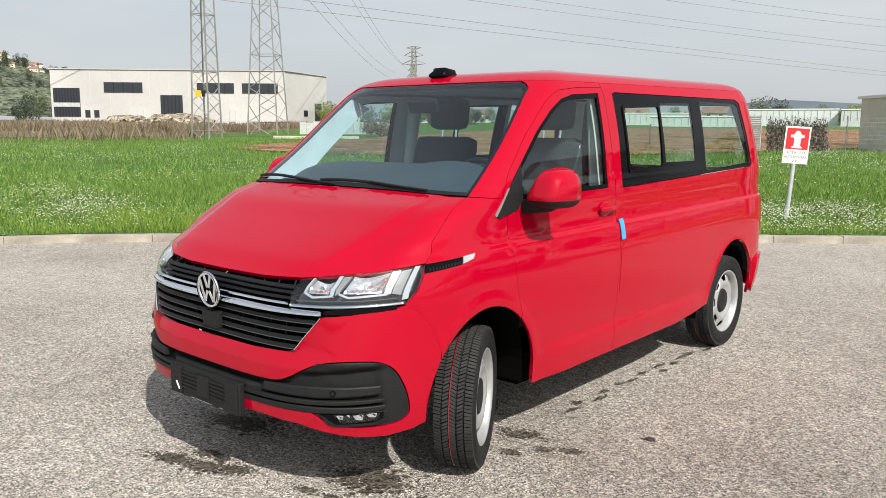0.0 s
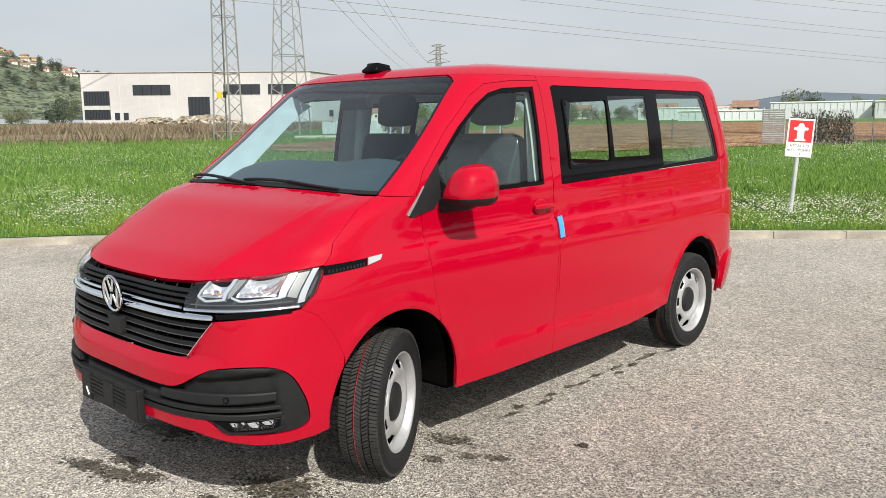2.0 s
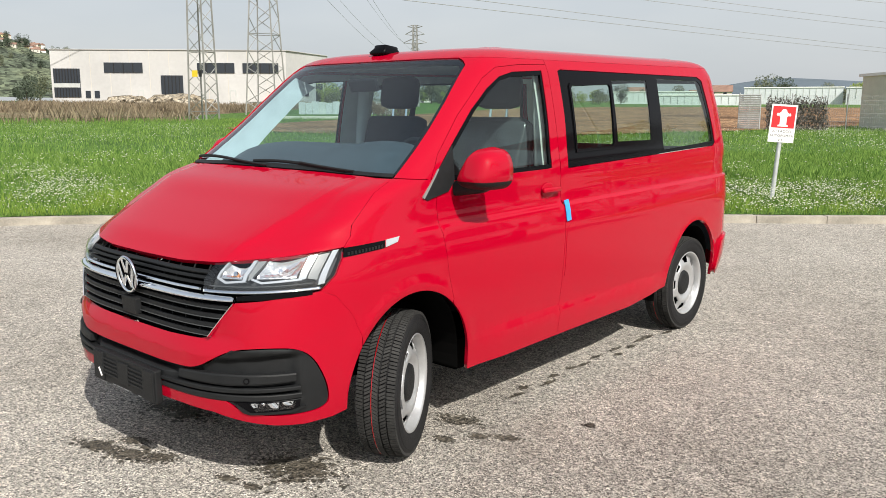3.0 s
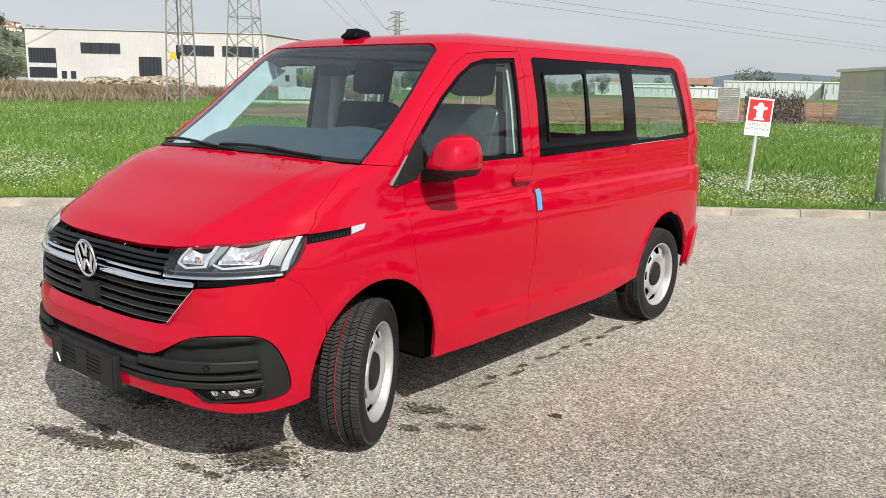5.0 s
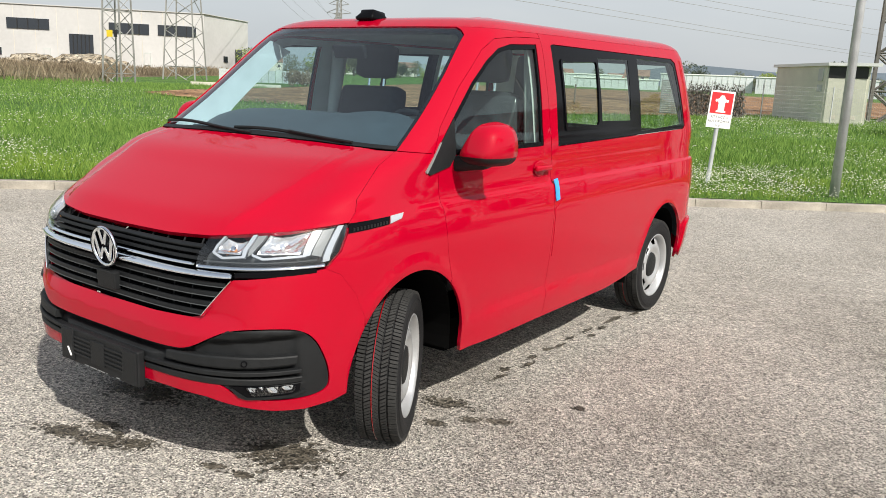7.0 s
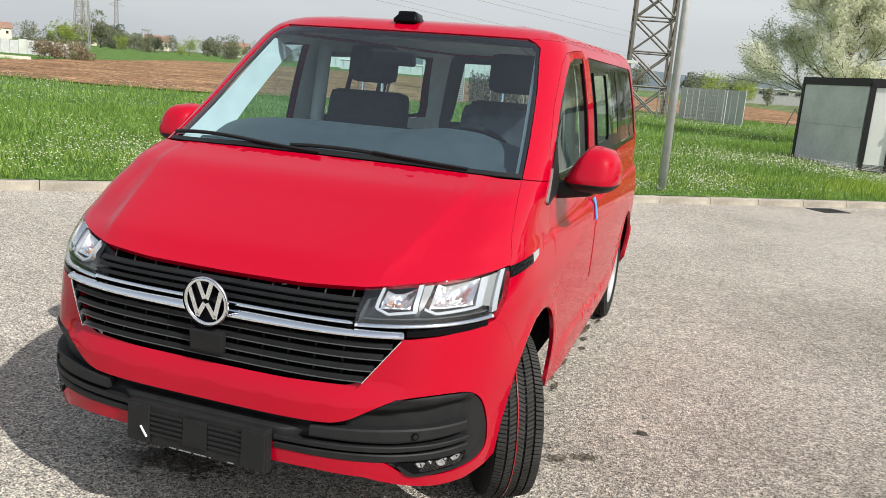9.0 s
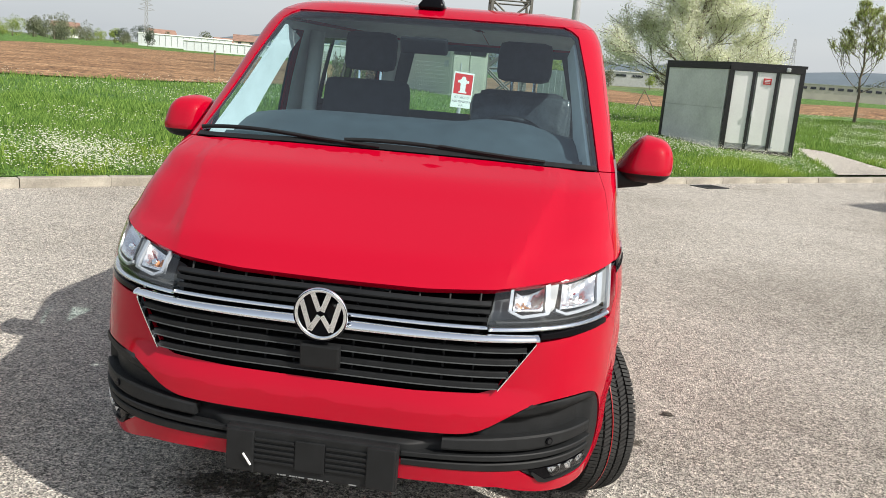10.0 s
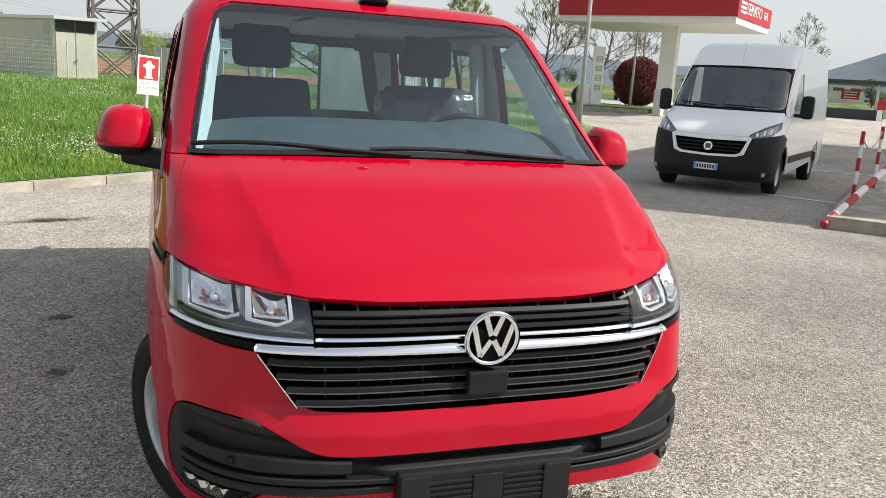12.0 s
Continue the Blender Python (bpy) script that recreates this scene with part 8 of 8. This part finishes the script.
def white_van():
    w = WHITE
    ax = math.degrees(math.atan2(0.625, 0.780)) - 90
    root = thing("white_van", pose(8.665, 9.185, 0.0, 0, 0, ax), "white panel van with black bumper, parked in the shaded bay", "van")
    root.scale = (1.05, 1.05, 1.06)
    def ap(cy):
        return ellipse(cy, 0.36, 0.40, 0.43, cy + 0.398, cy - 0.398, 20)
    def ap_r(cy):
        return ap(cy)[::-1]
    for s in (-1, 1):
        flank = [("y", 0.02, 1.30), ("y", 0.0, 1.0), ("y", 0.05, 0.80)] + [p for p in ap_r(0.0) if p[1] > 0.06] + [("y", 0.42, 0.30)] + ap_r(3.45) + [("y", 3.87, 0.30), ("y", 4.38, 0.30), ("y", 4.40, 2.40), ("y", 1.6, 2.40), ("y", 1.0, 2.16), ("y", 0.60, 1.75), ("y", 0.22, 1.42)]
        win = [("y", 0.52, 1.30), ("y", 0.42, 1.42), ("y", 0.75, 1.78), ("y", 0.98, 1.98), ("y", 1.28, 2.0), ("y", 1.28, 1.30)]
        panel(w, "flank", flank, M_VANWHITE, root, side=s, holes=[win], step=(0.09, 0.08), dense=0.07)
        panel(w, "cab_window", win, M_DARKGLASS, root, side=s, off=-0.01, step=(0.1, 0.1), dense=0.06)
        panel(w, "side_rub_strip", [("y", 0.45, 0.62), ("y", 3.02, 0.62), ("y", 3.02, 0.50), ("y", 0.45, 0.50)], M_BLACK, root, side=s, off=0.012, step=(0.1, 0.1), dense=0.08)
        lampo = [("x", 0.59, 0.970), ("x", 0.78, 1.095), ("x", 0.965, 1.185), ("x", 0.99, 1.075), ("x", 0.90, 0.965), ("x", 0.61, 0.915)]
        hl = panel(w, "head_lamp", lampo, M_LENS, root, side=s, off=0.004, depth=0.0, step=(0.06, 0.04))
        panel(w, "lamp_housing", lampo, M_SATIN, hl, side=s, off=-0.035, depth=0.0, step=(0.06, 0.04))
        for k, (xa, xb) in enumerate(((0.685, 0.775), (0.785, 0.865), (0.872, 0.945))):
            lo, up = 0.948 + 0.28 * (xa - 0.68), 1.010 + 0.47 * (xa - 0.68)
            xm = (xa + xb) / 2
            panel(w, "reflector", [("x", xa, up), ("x", xb, up + 0.035), ("x", xb, lo + 0.02), ("x", xa, lo)], M_REFLECTOR, hl, side=s, off=-0.012, depth=0.0, step=(0.012, 0.02), gap=0.0, dense=0.03,
                  shape=lambda P: -0.03 * np.clip(1 - ((np.abs(P[:, 0]) - xm) / 0.045) ** 2, 0, 1))
        q = s * w.qx(0.86, 0.36)
        P, N = Vector(w.at(q, 0.36)[0]), Vector(w.normal(q, 0.36)[0])
        bm = bmesh.new()
        add_tube(bm, P, P + N * 0.015, 0.05, 0.045, 18)
        fog = part("fog_lamp", bm, M_LAMPGREY, root)
        bm = bmesh.new()
        add_tube(bm, P + N * 0.012, P + N * 0.022, 0.034, 0.026, 16)
        part("fog_lens", bm, M_LAMPWHITE, fog)
        mir = box("door_mirror", (0.21, 0.15, 0.38), pose(s * 1.20, 0.42, 1.44), M_BLACK, root, bevel=0.07)
        box("mirror_arm", (0.22, 0.07, 0.06), pose(s * 1.06, 0.42, 1.30), M_BLACK, mir, bevel=0.02)
    full = lambda h: full_chart(w, h, 0.06)
    panel(w, "bonnet", None, M_VANWHITE, root, chart=full([("x", 0.0, 0.930), ("x", 0.58, 0.940), ("x", 0.60, 0.978), ("x", 0.78, 1.102), ("x", 0.96, 1.19), ("y", 0.0, 1.30), ("x", 0.92, 1.335), ("x", 0.0, 1.335)]), step=(0.08, 0.03), dense=0.06)
    mouth = [("x", 0.0, 0.855), ("x", 0.575, 0.872), ("x", 0.50, 0.685), ("x", 0.42, 0.652), ("x", 0.0, 0.635)]
    panel(w, "bonnet_nose", None, M_VANWHITE, root, chart=full([("x", 0.0, 0.927), ("x", 0.60, 0.938), ("x", 0.64, 0.912), ("x", 0.56, 0.655), ("x", 0.44, 0.612), ("x", 0.0, 0.595)]), holes=[full(mouth)], step=(0.08, 0.04), off=0.006)
    panel(w, "grille_backing", None, M_DARK, root, chart=full(mouth), off=-0.03, step=(0.08, 0.05))
    for v in (0.70, 0.755, 0.81):
        ribbon(w, "grille_slat", [(math.copysign(w.qx(abs(x), v), x), v) for x in np.linspace(-0.52, 0.52, 12)], 0.02, 0.03, 0.0, M_BLACK, root, n=20)
    panel(w, "black_bumper", None, M_BLACK, root, chart=full([("x", 0.0, 0.595), ("x", 0.44, 0.612), ("x", 0.56, 0.655), ("x", 0.66, 0.915), ("x", 0.90, 0.965), ("y", -0.30, 1.0), ("y", -0.02, 0.92), ("y", -0.10, 0.78), ("y", -0.30, 0.66), ("y", -0.39, 0.45), ("y", -0.40, 0.25), ("x", 0.85, 0.23), ("x", 0.0, 0.23)]), step=(0.08, 0.05), off=0.004)
    for s in (-1, 1):
        panel(w, "wing", [("x", 0.985, 1.08), ("x", 0.96, 1.19), ("y", 0.0, 1.30), ("y", 0.0, 1.0), ("y", 0.04, 0.80), ("y", -0.10, 0.78), ("y", -0.02, 0.92), ("y", -0.30, 1.0), ("x", 0.90, 0.965)], M_VANWHITE, root, side=s, step=(0.08, 0.05))
    panel(w, "front_header", None, M_VANWHITE, root, chart=full([("x", 0.0, 2.06), ("x", 0.86, 2.04), ("x", 0.91, 1.34), ("x", 0.99, 1.34), ("y", 0.22, 1.42), ("y", 0.60, 1.75), ("y", 1.0, 2.16), ("y", 1.6, 2.40), ("x", 0.0, 2.42)]), step=(0.08, 0.06))
    panel(w, "windscreen", None, M_VANSCREEN, root, chart=full([("x", 0.0, 1.335), ("x", 0.91, 1.34), ("x", 0.86, 2.04), ("x", 0.0, 2.06)]), step=(0.1, 0.08), off=-0.004, depth=0.0)
    panel(w, "windscreen_border", None, M_GLOSSBLACK, root, chart=full([("x", 0.0, 1.325), ("x", 0.93, 1.33), ("x", 0.875, 2.06), ("x", 0.0, 2.075)]), holes=[full(rounded([("x", 0.0, 1.362), ("x", 0.72, 1.362), ("x", 0.905, 1.372), ("x", 0.902, 1.55), ("x", 0.862, 1.85), ("x", 0.848, 2.015), ("x", 0.72, 2.035), ("x", 0.0, 2.045)]))], step=(0.1, 0.08), off=0.006, depth=0.006)
    ringc = np.array([(q, 2.40) for q in np.linspace(-5.99, 5.99, 160)] + [(q, 2.99) for q in np.linspace(5.99, -5.99, 60)])
    panel(w, "roof", None, M_VANWHITE, root, chart=ringc, step=(0.15, 0.06), gap=0.0)
    box("roof_strip", (0.12, 2.4, 0.012), pose(0, 2.85, 2.529), M_VANWHITE, root, bevel=0.003)
    box("cab_bulkhead", (1.75, 0.05, 1.75), pose(0, 1.55, 1.45), M_CABBACK, root)
    box("dashboard", (1.75, 0.55, 0.35), pose(0, 0.30, 1.18), M_DASH, root, bevel=0.05)
    box("cab_floor", (1.8, 4.9, 0.2), pose(0, 2.0, 0.42), M_DARK, root)
    for x in (-0.5, 0.5):
        bm = bmesh.new()
        add_box(bm, (0.50, 0.15, 0.62), pose(x, 1.28, 1.33, -8), 0.07)
        for v in bm.verts:
            if v.co.z > 1.45:
                v.co.x = x + (v.co.x - x) * 0.82
        part("seat_back", bm, M_CLOTH, root, smooth=True)
        bm = bmesh.new()
        add_box(bm, (0.26, 0.10, 0.19), pose(x, 1.34, 1.77, -8), 0.045)
        part("headrest", bm, M_CLOTH, root, smooth=True)
    plate = box("number_plate", (0.38, 0.02, 0.105), pose(0, -0.972, 0.43), M_WHITE, root, bevel=0.003)
    for s in (-1, 1):
        box("plate_band", (0.036, 0.006, 0.102), pose(s * 0.170, -0.984, 0.43), M_BLUE, plate)
    for k in range(7):
        box("lettering_bar", (0.026, 0.006, 0.062), pose(-0.126 + k * 0.042, -0.984, 0.43), M_SIGNBLACK, plate)
    bm = bmesh.new()
    add_tube(bm, (0, -0.93, 0.755), (0, -0.965, 0.755), 0.075, 0.07, 28)
    badge_w = part("round_badge", bm, M_CHROME, root)
    box("badge_field", (0.085, 0.006, 0.075), pose(0, -0.967, 0.755), M_LAMPGREY, badge_w, bevel=0.002)
    for a, b in (((0.70, 1.375), (-0.05, 1.40)), ((-0.15, 1.375), (-0.78, 1.42))):
        pts = []
        for t in np.linspace(0, 1, 8):
            x, v = a[0] + (b[0] - a[0]) * t, a[1] + (b[1] - a[1]) * t
            q = math.copysign(w.qx(abs(x), v), x)
            pts.append(Vector(w.at(q, v)[0]) + Vector(w.normal(q, v)[0]) * 0.02)
        bm = bmesh.new()
        for p, r in zip(pts, pts[1:]):
            add_tube(bm, p, r, 0.012, n=5)
        part("wiper", bm, M_BLACK, root)
    for x, w0, z in ((0.05, 0.34, 1.40), (-0.52, 0.30, 1.385)):
        box("dash_top", (w0, 0.24, 0.10), pose(x, 0.36, z), M_DASH, root, bevel=0.04)
    box("paper", (0.22, 0.12, 0.003), pose(0.5, 0.22, 1.385, 12, 0, 25), M_WHITE, root)
    ringw = [(0.19 + 0.016 * math.cos(a), 0.016 * math.sin(a)) for a in np.linspace(0, 2 * math.pi, 8, endpoint=False)]
    revolve("steering_wheel", ringw, M_BLACK, root, 32, axis="Z", closed=True).matrix_basis = pose(0.45, 0.62, 1.42, -35)
    tube("aerial", (0.0, 0.72, 2.16), (0.0, 0.80, 2.48), 0.004, M_GALV, root, n=6)
    for x, y in ((0.86, 0.0), (-0.86, 0.0), (0.87, 3.45), (-0.87, 3.45)):
        wh = new("wheel")
        wh.parent = root
        wh.matrix_basis = pose(x, y, 0.335, 0, 0, 0 if x > 0 else 180)
        revolve("tyre", [(0.20, -0.09), (0.27, -0.105), (0.32, -0.10), (0.335, -0.08), (0.335, 0.08), (0.32, 0.10), (0.27, 0.105), (0.20, 0.09)], M_RUBBER, wh, 40)
        revolve("rim", [(0.205, 0.085), (0.19, 0.06), (0.10, 0.05), (0.09, 0.075), (0.0, 0.078)], M_SILVER, wh, 40)
    for cy in (0.0, 3.45):
        box("wheel_housing", (1.4, 0.95, 0.55), pose(0, cy, 0.60), M_DARK, root)


white_van()


def parked_car():
    root = thing("silver_car", pose(32.2, 49.9, lz(32.2, 49.9) + 0.02, 0, 0, -20), "silver parked hatchback beyond the canopy column", "car")
    b = Body([(0.25, 0.25, 0.80, -0.75, 0.5, 3.0, 3.2, 0.4), (0.50, 0.50, 0.86, -0.85, 0.6, 3.2, 3.3, 0.4), (0.72, 0.72, 0.86, -0.75, 0.6, 3.0, 3.3, 0.4), (0.90, 0.90, 0.82, -0.20, 0.6, 3.0, 3.25, 0.4), (0.95, 0.95, 0.80, 0.05, 0.5, 3.0, 3.2, 0.4), (1.30, 1.30, 0.66, 0.75, 0.4, 3.0, 2.9, 0.4), (1.42, 1.40, 0.55, 1.05, 0.4, 2.8, 2.6, 0.4), (1.7, 1.44, 0.02, 1.5, 0.02, 2.4, 2.0, 0.02)], rows=200, cols=200)
    for s in (-1, 1):
        panel(b, "flank", [("q", 0.0, 0.26), ("q", 5.99, 0.26), ("q", 5.99, 0.93), ("q", 0.0, 0.93)], M_SILVER, root, side=s, gap=0.0, step=(0.15, 0.08), dense=0.1)
        panel(b, "glazing", [("q", 0.0, 0.94), ("q", 5.99, 0.94), ("q", 5.99, 1.34), ("q", 0.0, 1.34)], M_DARKGLASS, root, side=s, gap=0.0, step=(0.15, 0.1), dense=0.1)
        panel(b, "roof", [("q", 0.0, 1.34), ("q", 5.99, 1.34), ("q", 5.99, 1.69), ("q", 0.0, 1.69)], M_SILVER, root, side=s, gap=0.0, step=(0.2, 0.1), dense=0.1)
        panel(b, "head_lamp", [("x", 0.45, 0.62), ("x", 0.74, 0.70), ("x", 0.74, 0.58), ("x", 0.48, 0.55)], M_REFLECTOR, root, side=s, off=0.01, step=(0.1, 0.05))
    for x, y in ((0.76, 0.0), (-0.76, 0.0), (0.76, 2.5), (-0.76, 2.5)):
        wh = new("wheel")
        wh.parent = root
        wh.matrix_basis = pose(x, y, 0.31)
        revolve("tyre", [(0.19, -0.09), (0.30, -0.09), (0.31, 0.0), (0.30, 0.12), (0.19, 0.12)], M_RUBBER, wh, 28)


parked_car()
